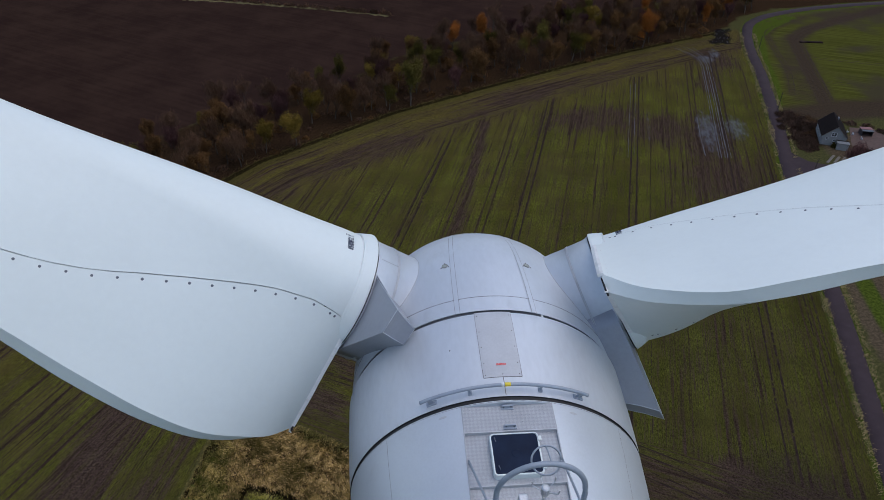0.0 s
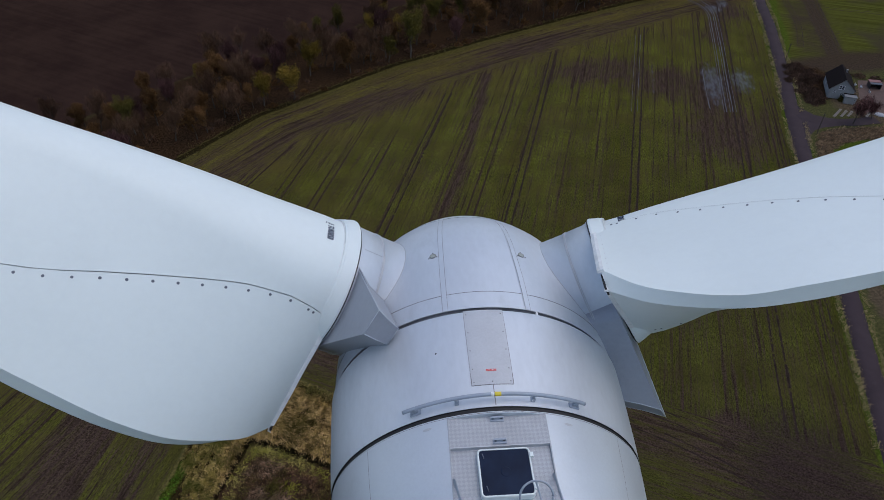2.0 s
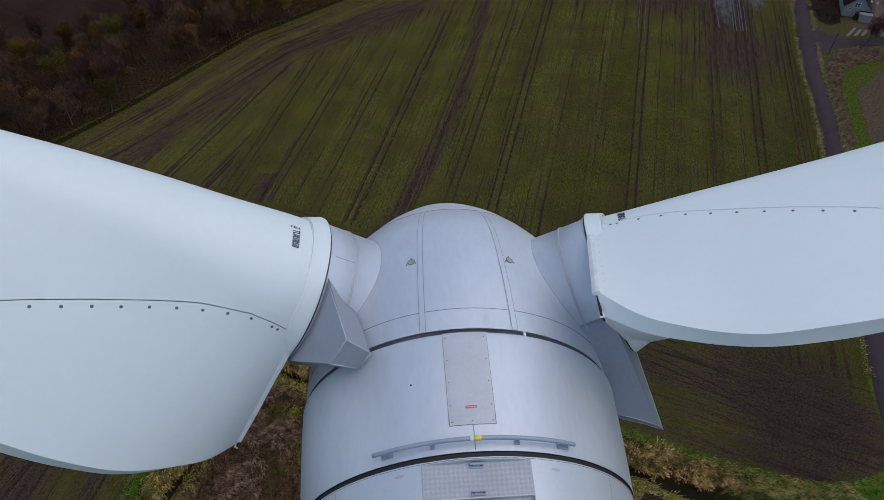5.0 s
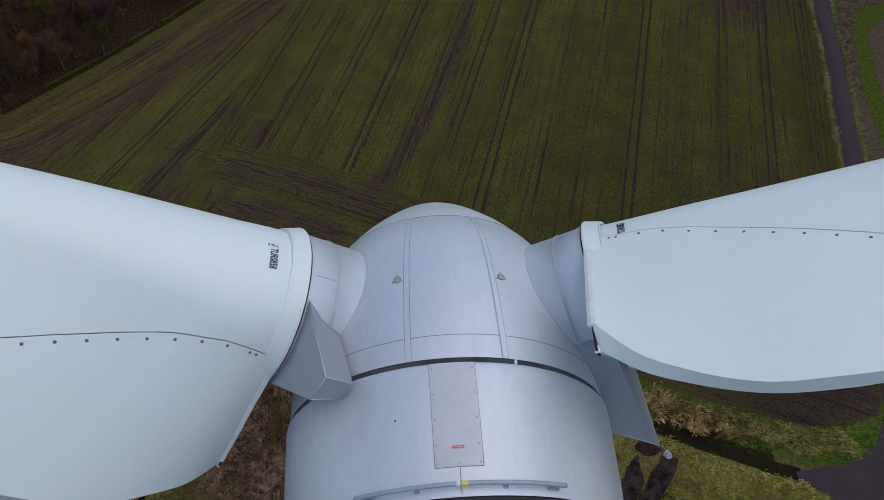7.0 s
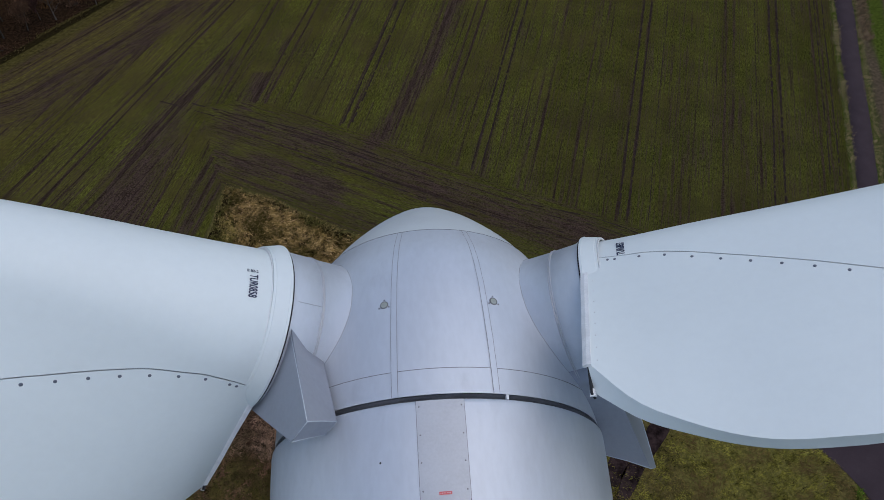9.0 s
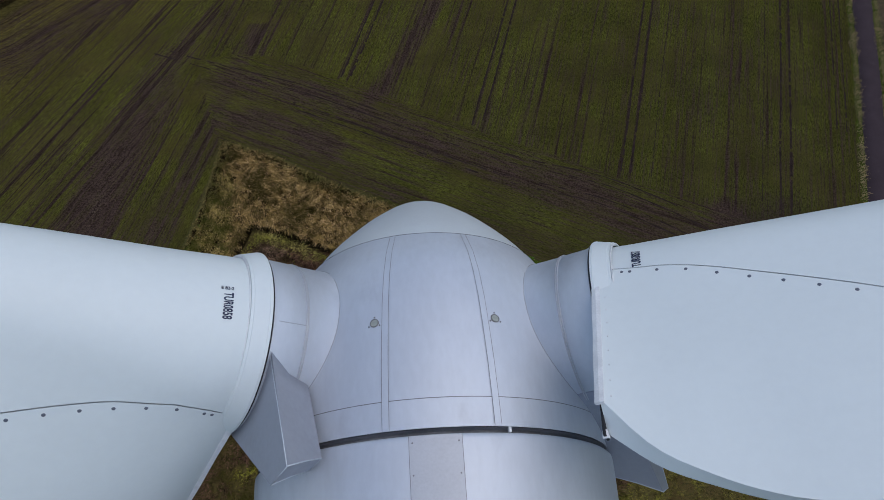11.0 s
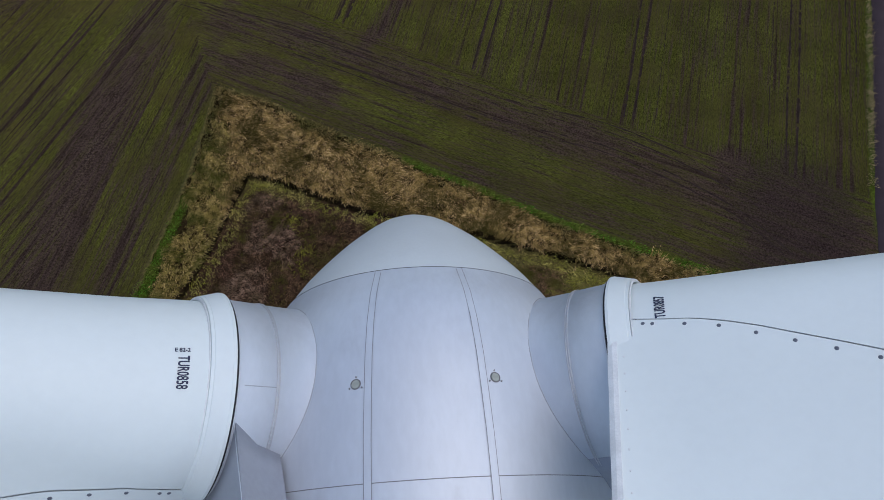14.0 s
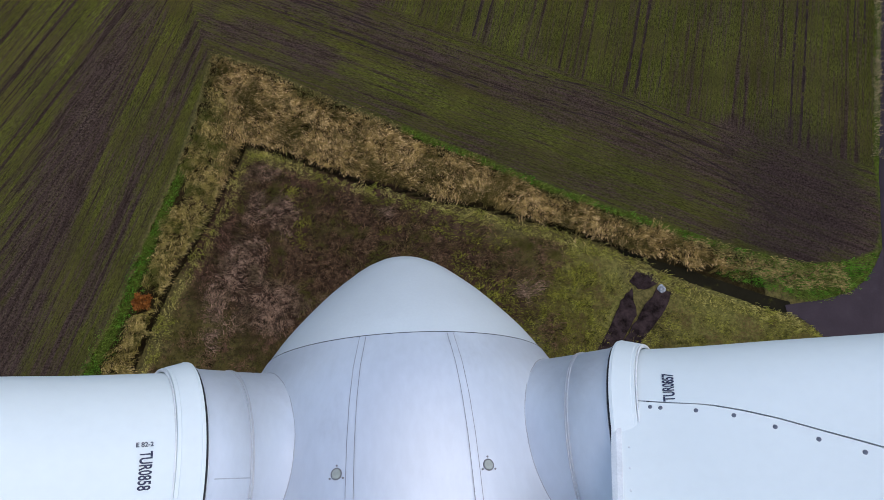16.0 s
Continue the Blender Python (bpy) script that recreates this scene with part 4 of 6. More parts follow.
def land():
    xs = np.concatenate([np.linspace(-2500, -330, 16)[:-1], np.arange(-330, -120, 6), np.arange(-120, -64, 1.5), np.arange(-64, 92, 0.9), np.arange(92, 230, 1.5), np.arange(230, 420, 6), np.linspace(420, 2500, 16)])
    ys = np.concatenate([np.linspace(-2500, -60, 16)[:-1], np.arange(-60, 20, 4), np.arange(20, 132, 0.9), np.arange(132, 310, 1.5), np.arange(310, 480, 4), np.linspace(480, 3200, 18)])
    X, Y = np.meshgrid(xs, ys)
    px, py = X.ravel(), Y.ravel()
    plot = signed(px, py, PLOT)
    field = np.minimum(signed(px, py, FIELD), -plot)
    road = np.minimum(seg_dist(px, py, ROAD_MID) - 2.0, seg_dist(px, py, DRIVE) - 2.6)
    dd = seg_dist(px, py, DITCH)
    z = np.zeros_like(px)
    z -= 1.3 * np.exp(-(dd / np.where((px < -8) & (px > -32), 0.8, np.where(px < 39, 0.65, 1.6))) ** 2) * (plot > 0) * np.where(px < 39, 1.0, 0.35) * np.where(px < 63, 1, 0)
    z += 0.25 * np.clip(plot / 3, 0, 1) * np.exp(-((dd - 4) / 3.0) ** 2) * np.clip((58 - px) / 6, 0, 1)
    wood_in = signed(px, py, WOOD)
    right = seg_dist(px, py, [(-38, 91), (-30, 87.6), (5.8, 67.6), (45, 48), (72, 37)])
    mud = np.maximum(0.70 * np.exp(-((right - 17 + 2.5 * np.clip((px - 20) / 30, 0, 1)) / (5.5 + 3 * np.clip((px - 20) / 30, 0, 1))) ** 2), 0.42 * np.exp(-((right - 2) / 3.5) ** 2)) * (field > 0) * soft(px + 0.25 * py + 18, 4)
    strip = seg_dist(px, py, TAN_LINE)
    mud = np.maximum(mud, 0.9 * np.exp(-(np.maximum(strip - 1.5, 0) / 5.2) ** 2) * (field > 0) * np.interp(py, [96, 112, 130], [1, 0.62, 0.3]))
    side_of = (px + 60) * 0.96 - (py - 70) * 0.28
    mud = np.maximum(mud, 0.6 * np.exp(-((side_of - 11) / 3.5) ** 2) * (py < 125) * (field > 0))
    line = seg_dist(px, py, [(30, 214), (18, 162), (8, 132), (-1, 111), (-10, 98)])
    mud = np.maximum(mud, 0.85 * np.exp(-(line / 2.4) ** 2))
    edge = seg_dist(px, py, WOOD_EDGE[2:11])
    mud = np.maximum(mud, 0.62 * np.exp(-((edge - 17) / 7.0) ** 2))
    mud = np.maximum(mud, 0.5 * np.exp(-((edge - 6) / 3.0) ** 2))
    for b in ((68, 55, 11, 10, 20), (66, 44, 9, 4, -15), (75, 47, 6, 9, 0), (60, 66, 6, 4, -30), (64, 47, 10, 5, -20), (-31, 95.5, 9, 4, -15), (-20, 90, 9, 4, -28), (34, 74, 10, 4, -28), (104, 196, 9, 24, -16), (134, 268, 10, 14, -20), (100, 172, 14, 16, -16), (-63, 139, 7, 4, 50), (70, 215, 18, 10, 10), (50, 238, 30, 8, 25), (-8, 196, 26, 8, 35), (124, 246, 4, 16, -17), (90, 206, 16, 12, -10)):
        mud = np.maximum(mud, 0.8 * blob(px, py, *b))
    for b in ((3, 80.5, 10, 3, -28), (-14, 93, 8, 3, -28), (20, 70, 10, 2.6, -28), (-52, 80, 2.2, 16, -17), (44, 59, 9, 2.5, -26)):
        mud *= 1 - 0.5 * blob(px, py, *b)
    # puddled patches, which get a painted sky sheen in land_material
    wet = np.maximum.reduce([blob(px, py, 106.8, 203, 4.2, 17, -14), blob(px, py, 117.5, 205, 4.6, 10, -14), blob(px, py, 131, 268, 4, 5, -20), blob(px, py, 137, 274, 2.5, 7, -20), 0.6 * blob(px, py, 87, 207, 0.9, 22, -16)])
    verge = np.maximum(np.exp(-(np.maximum(road, 0) / 1.7) ** 2), np.maximum(np.exp(-((plot - 0.3) / 0.9) ** 2) * (px > -2), np.exp(-((plot - 1.5) / 1.2) ** 2) * (px < -41) * (py < 66)))
    verge = np.maximum(verge, blob(px, py, 70, 36.5, 8, 2.6, 8))
    lawn = soft(signed(px, py, LAWN), 1.5)
    in_lawn = signed(px, py, LAWN)
    band = 4.5 + 5.0 * blob(px, py, 129, 159, 5, 5)
    verge = np.maximum(verge, 0.95 * lawn * soft(band - in_lawn, 1.0))
    verge = np.maximum(verge, soft(signed(px, py, ROADSIDE), 1.2))
    verge *= 1 - 0.75 * blob(px, py, 77, 50, 6, 9, -20)
    heath = blob(px, py, -12, 45, 32, 17, -22)
    lush = np.maximum.reduce([blob(px, py, 28, 38, 7, 9, 10), 0.8 * blob(px, py, 52, 28, 14, 9, -20), 0.4 * blob(px, py, -14, 50, 8, 3, -20)])
    fallow = np.maximum.reduce([soft(signed(px, py, ISLE), 3) * 0.9 * (1 - lawn * soft(band - in_lawn, 1.0)), blob(px, py, 154, 186, 13, 12, 0)])
    swath = seg_dist(px, py, SWATH)
    turnrow = np.maximum.reduce([0.8 * np.exp(-(swath / 5.0) ** 2), 0.55 * np.exp(-(seg_dist(px, py, SWATH_IN) / 3.5) ** 2), 0.85 * blob(px, py, 165, 217, 30, 8, 5), 0.5 * soft(signed(px, py, [(146, 224), (153, 240), (162, 268), (172, 290), (184, 302), (194, 303), (181, 291), (176, 277), (167, 247), (162, 222)]), 4)])
    bog = soft(signed(px, py, [(138, 285), (149, 285), (156, 304), (150, 305)]), 4.0)
    left_rows = soft(-side_of, 2.5) * (edge > 0)
    headland = soft(24 - right, 4) * (px + 0.3 * py > -12)
    # floor under the reeds, whose shade is painted into the ground colour
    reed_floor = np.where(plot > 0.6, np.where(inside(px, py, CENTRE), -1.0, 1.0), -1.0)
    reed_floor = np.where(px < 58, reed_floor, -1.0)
    attrs = dict(field=soft(field, 3), mud=mud, wet=wet, verge=verge, plot=soft(plot, 2), heath=heath, lush=lush, plough=soft(signed(px, py, PLOUGHED), 4), wood=np.maximum(soft(wood_in, 4), blob(px, py, 141, 202, 9, 13, -20)), turnrow=turnrow, bog=bog, meadow=soft(signed(px, py, MEADOW), 4), fallow=fallow, headland=headland, left_rows=left_rows, edge=edge, tan=np.exp(-(strip / 1.5) ** 2) * (0.75 + 0.25 * np.sin(py * 0.31) * np.sin(py * 0.13 + 1)), damp=np.maximum(blob(px, py, 69, 56, 11, 14, 10), 0.8 * blob(px, py, 63, 45, 9, 3.5, -18)), reedbed_shade=soft(reed_floor, 1.0), fringe=np.exp(-((edge + 0.0) / 4.5) ** 4) * (wood_in < 1.5), trench=np.exp(-((edge - 0.2) / 0.9) ** 2) + 0.6 * np.exp(-((edge - 5.5) / 0.7) ** 2) * (wood_in < 0), ditch=np.exp(-(dd / np.where((px < -8) & (px > -32), 1.1, 0.8)) ** 2) * (plot > -1))
    nx, ny = len(xs), len(ys)
    i, j = np.meshgrid(np.arange(nx - 1), np.arange(ny - 1))
    k = (j * nx + i).ravel()
    faces = np.stack([k, k + 1, k + 1 + nx, k + nx], 1)
    me = grid_mesh("ground", np.stack([px, py, z], 1), faces, land_material(), attrs, True)
    tagged(new("ground", me), "damp arable ground of sown field, ploughland and rough grass", "ground", kind="structure")


def land_material():
    m = bpy.data.materials.new("arable_land")
    nodes, links, bsdf = nodes_of(m)
    nt = m.node_tree

    def attr(n):
        a = nt.nodes.new("ShaderNodeAttribute")
        a.attribute_name = n
        return a.outputs["Fac"]
    clod = noise_tex(nt, 1.6, 6, 0.7)
    patch = noise_tex(nt, 0.035, 5, 0.6)
    fine = noise_tex(nt, 6.0, 4, 0.7)
    rag = calc(nt, "MULTIPLY", calc(nt, "SUBTRACT", noise_tex(nt, 0.22, 6, 0.65), 0.5), 1.1)

    def mask(n, lo=0.35, hi=0.65, ragged=0.7):
        return ramp(nt, calc(nt, "ADD", attr(n), calc(nt, "MULTIPLY", rag, ragged)), lo, hi)
    rough_grass = mixer(nt, ramp(nt, clod, 0.35, 0.65), (0.030, 0.036, 0.012), (0.085, 0.075, 0.030))
    col = rough_grass
    # sown field: thin green crop over brown soil, drilled along the field, the plot's edge, the far left lay and the wood
    def plan(turn):
        co, mp, sep = (nt.nodes.new("ShaderNode" + k) for k in ("TexCoord", "Mapping", "SeparateXYZ"))
        mp.inputs["Rotation"].default_value = (0, 0, radians(turn))
        links.new(co.outputs["Object"], mp.inputs[0])
        links.new(mp.outputs[0], sep.inputs[0])
        return sep.outputs[0], sep.outputs[1]

    def weave(uv, a, b, detail, rough):
        c, n = nt.nodes.new("ShaderNodeCombineXYZ"), nt.nodes.new("ShaderNodeTexNoise")
        links.new(calc(nt, "MULTIPLY", uv[0], a), c.inputs[0])
        links.new(calc(nt, "MULTIPLY", uv[1], b), c.inputs[1])
        links.new(c.outputs[0], n.inputs["Vector"])
        n.inputs["Scale"].default_value, n.inputs["Detail"].default_value, n.inputs["Roughness"].default_value = 1.0, detail, rough
        return n.outputs["Fac"]

    def blend(a_, b_, k):
        return calc(nt, "ADD", calc(nt, "MULTIPLY", b_, k), calc(nt, "MULTIPLY", a_, calc(nt, "SUBTRACT", 1.0, k)))
    main, along_plot, far_left = plan(LAY), plan(116.6), plan(27)
    by_wood = (attr("edge"), plan(48.8)[1])
    wobble = calc(nt, "MULTIPLY", rag, 0.25)
    k_right = ramp(nt, calc(nt, "ADD", attr("headland"), wobble), 0.42, 0.58)
    k_left = ramp(nt, calc(nt, "ADD", attr("left_rows"), wobble), 0.42, 0.58)
    k_wood = ramp(nt, calc(nt, "ADD", attr("edge"), calc(nt, "MULTIPLY", rag, 8.0)), 24, 19)

    def lay(a, b, detail, rough):
        v = blend(weave(main, a, b, detail, rough), weave(far_left, a, b, detail, rough), k_left)
        return blend(blend(v, weave(by_wood, a, b, detail, rough), k_wood), weave(along_plot, a, b, detail, rough), k_right)
    streak_ = lay(0.8, 0.016, 5, 0.7)
    rows_ = lay(2.6, 0.07, 3, 0.65)
    grain = calc(nt, "ADD", calc(nt, "MULTIPLY", lay(4.2, 1.0, 3, 0.78), 0.6), calc(nt, "MULTIPLY", noise_tex(nt, 4.2, 3, 0.8), 0.4))
    bands = lay(0.16, 0.004, 2, 0.5)
    speck = noise_tex(nt, 2.6, 5, 0.75)
    soil = mixer(nt, ramp(nt, calc(nt, "ADD", calc(nt, "MULTIPLY", speck, 0.62), calc(nt, "MULTIPLY", lay(1.9, 0.25, 4, 0.75), 0.38)), 0.38, 0.63), (0.0190, 0.0117, 0.0090), (0.077, 0.050, 0.0385))
    soil = mixer(nt, calc(nt, "MULTIPLY", ramp(nt, streak_, 0.50, 0.66), 0.55), soil, (0.016, 0.0100, 0.0080))
    crop = mixer(nt, ramp(nt, grain, 0.34, 0.66), (0.0130, 0.0134, 0.0030), (0.079, 0.0815, 0.0165))
    crop = mixer(nt, ramp(nt, noise_tex(nt, 0.07, 6, 0.7), 0.42, 0.62), crop, mixer(nt, 0.6, crop, (0.044, 0.036, 0.013)))
    crop = mixer(nt, 1.0, crop, mixer(nt, ramp(nt, noise_tex(nt, 0.11, 5, 0.6), 0.36, 0.64), (0.90, 0.90, 0.94), (1.17, 1.155, 1.10)), "MULTIPLY")
    crop = mixer(nt, 1.0, crop, mixer(nt, ramp(nt, bands, 0.35, 0.65), (0.88, 0.86, 0.86), (1.10, 1.12, 1.06)), "MULTIPLY")
    crop = mixer(nt, calc(nt, "MULTIPLY", ramp(nt, attr("edge"), 42, 8), 0.5), crop, mixer(nt, ramp(nt, grain, 0.38, 0.62), (0.028, 0.021, 0.006), (0.120, 0.090, 0.027)))
    crop = mixer(nt, 1.0, crop, mixer(nt, ramp(nt, attr("edge"), 150, 40), (1.0, 1.0, 1.0), (1.34, 1.30, 1.22)), "MULTIPLY")
    # wheelings between the drill passes: a faint pair of lines every 10.33 m
    def wheelings(uv, at, lo, hi):
        turns = calc(nt, "ABSOLUTE", calc(nt, "SUBTRACT", calc(nt, "FLOORED_MODULO", calc(nt, "SUBTRACT", uv[0], at - 5.165), 10.33), 5.165))
        off_line = calc(nt, "ABSOLUTE", calc(nt, "SUBTRACT", calc(nt, "ADD", turns, calc(nt, "MULTIPLY", calc(nt, "SUBTRACT", clod, 0.5), 0.5)), 0.98))
        return calc(nt, "MULTIPLY", ramp(nt, off_line, 0.42, 0.10), ramp(nt, weave(uv, 0.1, 0.012, 4, 0.6), lo, hi))
    not_wood = calc(nt, "SUBTRACT", 1.0, k_wood)
    wheel = calc(nt, "MULTIPLY", blend(wheelings(main, 6.6, 0.34, 0.60), wheelings(far_left, -118.5, 0.25, 0.5), k_left), not_wood)
    wheel = calc(nt, "ADD", calc(nt, "MULTIPLY", wheel, calc(nt, "SUBTRACT", 1.0, k_right)), calc(nt, "MULTIPLY", wheelings(by_wood, 14.0, 0.45, 0.65), k_wood), True)
    # how densely the crop stands, thinned on mud, in wheelings and between drill rows
    mudm = ramp(nt, calc(nt, "ADD", calc(nt, "ADD", attr("mud"), calc(nt, "MULTIPLY", rag, 0.95)), calc(nt, "MULTIPLY", calc(nt, "SUBTRACT", streak_, 0.5), 1.0)), -0.05, 1.2)
    dense = calc(nt, "SUBTRACT", 0.92, calc(nt, "MULTIPLY", mudm, 0.78))
    dense = calc(nt, "ADD", dense, calc(nt, "MULTIPLY", calc(nt, "SUBTRACT", patch, 0.5), 0.7))
    dense = calc(nt, "SUBTRACT", dense, calc(nt, "MULTIPLY", wheel, 0.6))
    dense = calc(nt, "SUBTRACT", dense, calc(nt, "MULTIPLY", ramp(nt, rows_, 0.42, 0.64), 0.50))
    dense = calc(nt, "SUBTRACT", dense, calc(nt, "MULTIPLY", ramp(nt, streak_, 0.50, 0.70), calc(nt, "ADD", 0.34, calc(nt, "MULTIPLY", k_left, 0.3))))
    stand = ramp(nt, calc(nt, "ADD", dense, calc(nt, "MULTIPLY", calc(nt, "SUBTRACT", grain, 0.5), 0.95)), 0.0, 0.95)
    sown = mixer(nt, stand, soil, crop)
    sown = mixer(nt, calc(nt, "MULTIPLY", wheel, 0.28), sown, (0.016, 0.011, 0.009))
    sown = mixer(nt, calc(nt, "MULTIPLY", mask("damp", 0.15, 0.85, 1.0), 0.5), sown, mixer(nt, ramp(nt, speck, 0.38, 0.63), (0.0125, 0.0080, 0.0084), (0.036, 0.0235, 0.0235)))
    straw_bits = calc(nt, "MULTIPLY", ramp(nt, calc(nt, "ADD", attr("tan"), calc(nt, "MULTIPLY", calc(nt, "SUBTRACT", speck, 0.5), 4.5)), 0.85, 1.7), 0.6)
    sown = mixer(nt, straw_bits, sown, (0.125, 0.092, 0.066))
    fleck = ramp(nt, noise_tex(nt, 5.0, 3, 0.8), 0.70, 0.78)
    sown = mixer(nt, calc(nt, "MULTIPLY", calc(nt, "MULTIPLY", fleck, mudm), 0.45), sown, (0.16, 0.13, 0.105))
    col = mixer(nt, mask("field", 0.42, 0.58, 0.25), col, sown)
    meadow = mixer(nt, ramp(nt, noise_tex(nt, 1.0, 5, 0.65, (1.5, 0.03, 1), 112), 0.35, 0.65), (0.040, 0.041, 0.009), (0.080, 0.080, 0.017))
    meadow = mixer(nt, ramp(nt, noise_tex(nt, 0.03, 3, 0.5), 0.5, 0.65), meadow, (0.050, 0.042, 0.022))
    col = mixer(nt, mask("meadow"), col, meadow)
    col = mixer(nt, calc(nt, "MULTIPLY", mask("turnrow", 0.15, 0.75, 0.45), 0.9), col, mixer(nt, ramp(nt, clod, 0.35, 0.65), (0.026, 0.017, 0.013), (0.060, 0.040, 0.031)))
    tilth = mixer(nt, ramp(nt, calc(nt, "ADD", calc(nt, "MULTIPLY", noise_tex(nt, 1.0, 5, 0.6, (0.5, 0.02, 1), -58), 0.35), calc(nt, "MULTIPLY", noise_tex(nt, 0.05, 6, 0.7), 0.65)), 0.36, 0.64), (0.0225, 0.0125, 0.0105), (0.036, 0.0205, 0.0155))
    col = mixer(nt, mask("plough"), col, tilth)
    litter = mixer(nt, ramp(nt, clod, 0.36, 0.64), (0.012, 0.0075, 0.0045), (0.048, 0.027, 0.015))
    col = mixer(nt, mask("wood"), col, litter)
    straw = mixer(nt, ramp(nt, clod, 0.36, 0.64), (0.016, 0.015, 0.005), (0.095, 0.080, 0.024))
    col = mixer(nt, calc(nt, "MULTIPLY", mask("fringe", 0.35, 0.65, 0.3), 0.6), col, straw)
    col = mixer(nt, calc(nt, "MULTIPLY", mask("trench", 0.35, 0.7, 0.3), 0.8), col, (0.010, 0.007, 0.004))
    waste = mixer(nt, ramp(nt, clod, 0.3, 0.7), (0.048, 0.034, 0.024), (0.115, 0.080, 0.056))
    col = mixer(nt, calc(nt, "MULTIPLY", mask("fallow"), 0.8), col, waste)
    # rough plot under the turbine
    base = mixer(nt, ramp(nt, clod, 0.3, 0.7), (0.046, 0.040, 0.014), (0.15, 0.118, 0.040))
    col = mixer(nt, mask("plot", 0.4, 0.6, 0.2), col, base)
    # dark brown reed floor, shade between the stalks put into the colour
    col = mixer(nt, mask("reedbed_shade", 0.4, 0.6, 0.2), col, mixer(nt, ramp(nt, clod, 0.3, 0.7), (0.010, 0.007, 0.003), (0.036, 0.025, 0.010)))
    brown = mixer(nt, ramp(nt, noise_tex(nt, 0.7, 6, 0.7), 0.3, 0.7), (0.018, 0.011, 0.007), (0.085, 0.047, 0.029))
    col = mixer(nt, mask("heath"), col, brown)
    col = mixer(nt, calc(nt, "MULTIPLY", mask("lush"), 0.9), col, mixer(nt, ramp(nt, clod, 0.3, 0.7), (0.055, 0.055, 0.012), (0.21, 0.18, 0.050)))
    green = mixer(nt, ramp(nt, clod, 0.3, 0.7), (0.022, 0.036, 0.005), (0.080, 0.102, 0.015))
    col = mixer(nt, calc(nt, "MULTIPLY", mask("verge", 0.3, 0.8), 0.9), col, green)
    # ditch bed painted near black, shade of the hollow included
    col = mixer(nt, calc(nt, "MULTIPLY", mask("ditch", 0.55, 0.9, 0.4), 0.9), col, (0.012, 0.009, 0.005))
    col = mixer(nt, calc(nt, "MULTIPLY", mask("bog", 0.4, 0.7, 1.3), 0.92), col, mixer(nt, ramp(nt, noise_tex(nt, 1.0, 4, 0.7, (1.6, 0.2, 1), LAY + 8), 0.55, 0.68), (0.008, 0.007, 0.008), (0.075, 0.070, 0.078)))
    # wet patches: sky sheen put in as a bluish colour, and less roughness
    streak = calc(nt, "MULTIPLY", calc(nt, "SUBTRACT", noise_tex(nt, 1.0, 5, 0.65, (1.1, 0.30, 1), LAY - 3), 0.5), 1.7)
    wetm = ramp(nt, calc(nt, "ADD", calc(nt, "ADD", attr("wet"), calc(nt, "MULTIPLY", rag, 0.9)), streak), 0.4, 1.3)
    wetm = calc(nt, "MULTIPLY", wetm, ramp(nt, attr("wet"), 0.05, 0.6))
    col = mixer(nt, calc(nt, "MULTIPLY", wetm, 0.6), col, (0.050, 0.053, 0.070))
    links.new(col, bsdf.inputs["Base Color"])
    links.new(calc(nt, "SUBTRACT", 0.95, calc(nt, "MULTIPLY", wetm, 0.5)), bsdf.inputs["Roughness"])
    links.new(calc(nt, "MULTIPLY", wetm, 0.15), bsdf.inputs["Specular IOR Level"])
    bump_to(nt, bsdf, calc(nt, "ADD", clod, calc(nt, "MULTIPLY", fine, 0.5)), 0.3, 0.06)
    return m


def curve_through(line, step):
    """Points at even steps along a smooth line through the given ones."""
    pts = [Vector((x, y, 0)) for x, y in line]
    out = []
    for i in range(len(pts) - 1):
        p0, p1, p2, p3 = pts[max(i - 1, 0)], pts[i], pts[i + 1], pts[min(i + 2, len(pts) - 1)]
        n = max(2, int((p2 - p1).length / step))
        for k in range(n):
            s = k / n
            out.append(0.5 * ((2 * p1) + (p2 - p0) * s + (2 * p0 - 5 * p1 + 4 * p2 - p3) * s * s + (3 * p1 - p0 - 3 * p2 + p3) * s ** 3))
    return out + [pts[-1]]


def ribbon(bm, line, width, z, step=2.0, ragged=0.0, seed=0, camber=0.0):
    rnd = random.Random(seed)
    pts = curve_through(line, step)
    prev = None
    for i, p in enumerate(pts):
        d = (pts[min(i + 1, len(pts) - 1)] - pts[max(i - 1, 0)]).normalized()
        s = Vector((d.y, -d.x, 0))
        w = width / 2
        l_, r_ = w + rnd.uniform(-ragged, ragged), w + rnd.uniform(-ragged, ragged)
        row = [bm.verts.new(p + s * o + Vector((0, 0, h))) for o, h in ((-l_, z - 0.12), (-l_ * 0.98, z), (0, z + camber), (r_ * 0.98, z), (r_, z - 0.12))]
        if prev:
            for k in range(4):
                bm.faces.new((prev[k], row[k], row[k + 1], prev[k + 1]))
        prev = row
    return bm


ASPHALT = surface("worn_asphalt", (0.044, 0.031, 0.035), 0.9, 0.0, 0.16, 0.25, 5.0, bump=0.3, bumpd=0.01, dirt=((0.062, 0.050, 0.050), 0.5, 0.5), spec=0.1)
RUT = surface("damp_rut_soil", (0.027, 0.018, 0.0155), 0.95, 0.0, 0.35, 0.6, 5.0, bump=0.5, bumpd=0.05, spec=0.03)
RUT_DRY = surface("dry_rut_soil", (0.040, 0.028, 0.021), 0.95, 0.0, 0.35, 0.6, 5.0, spec=0.03)
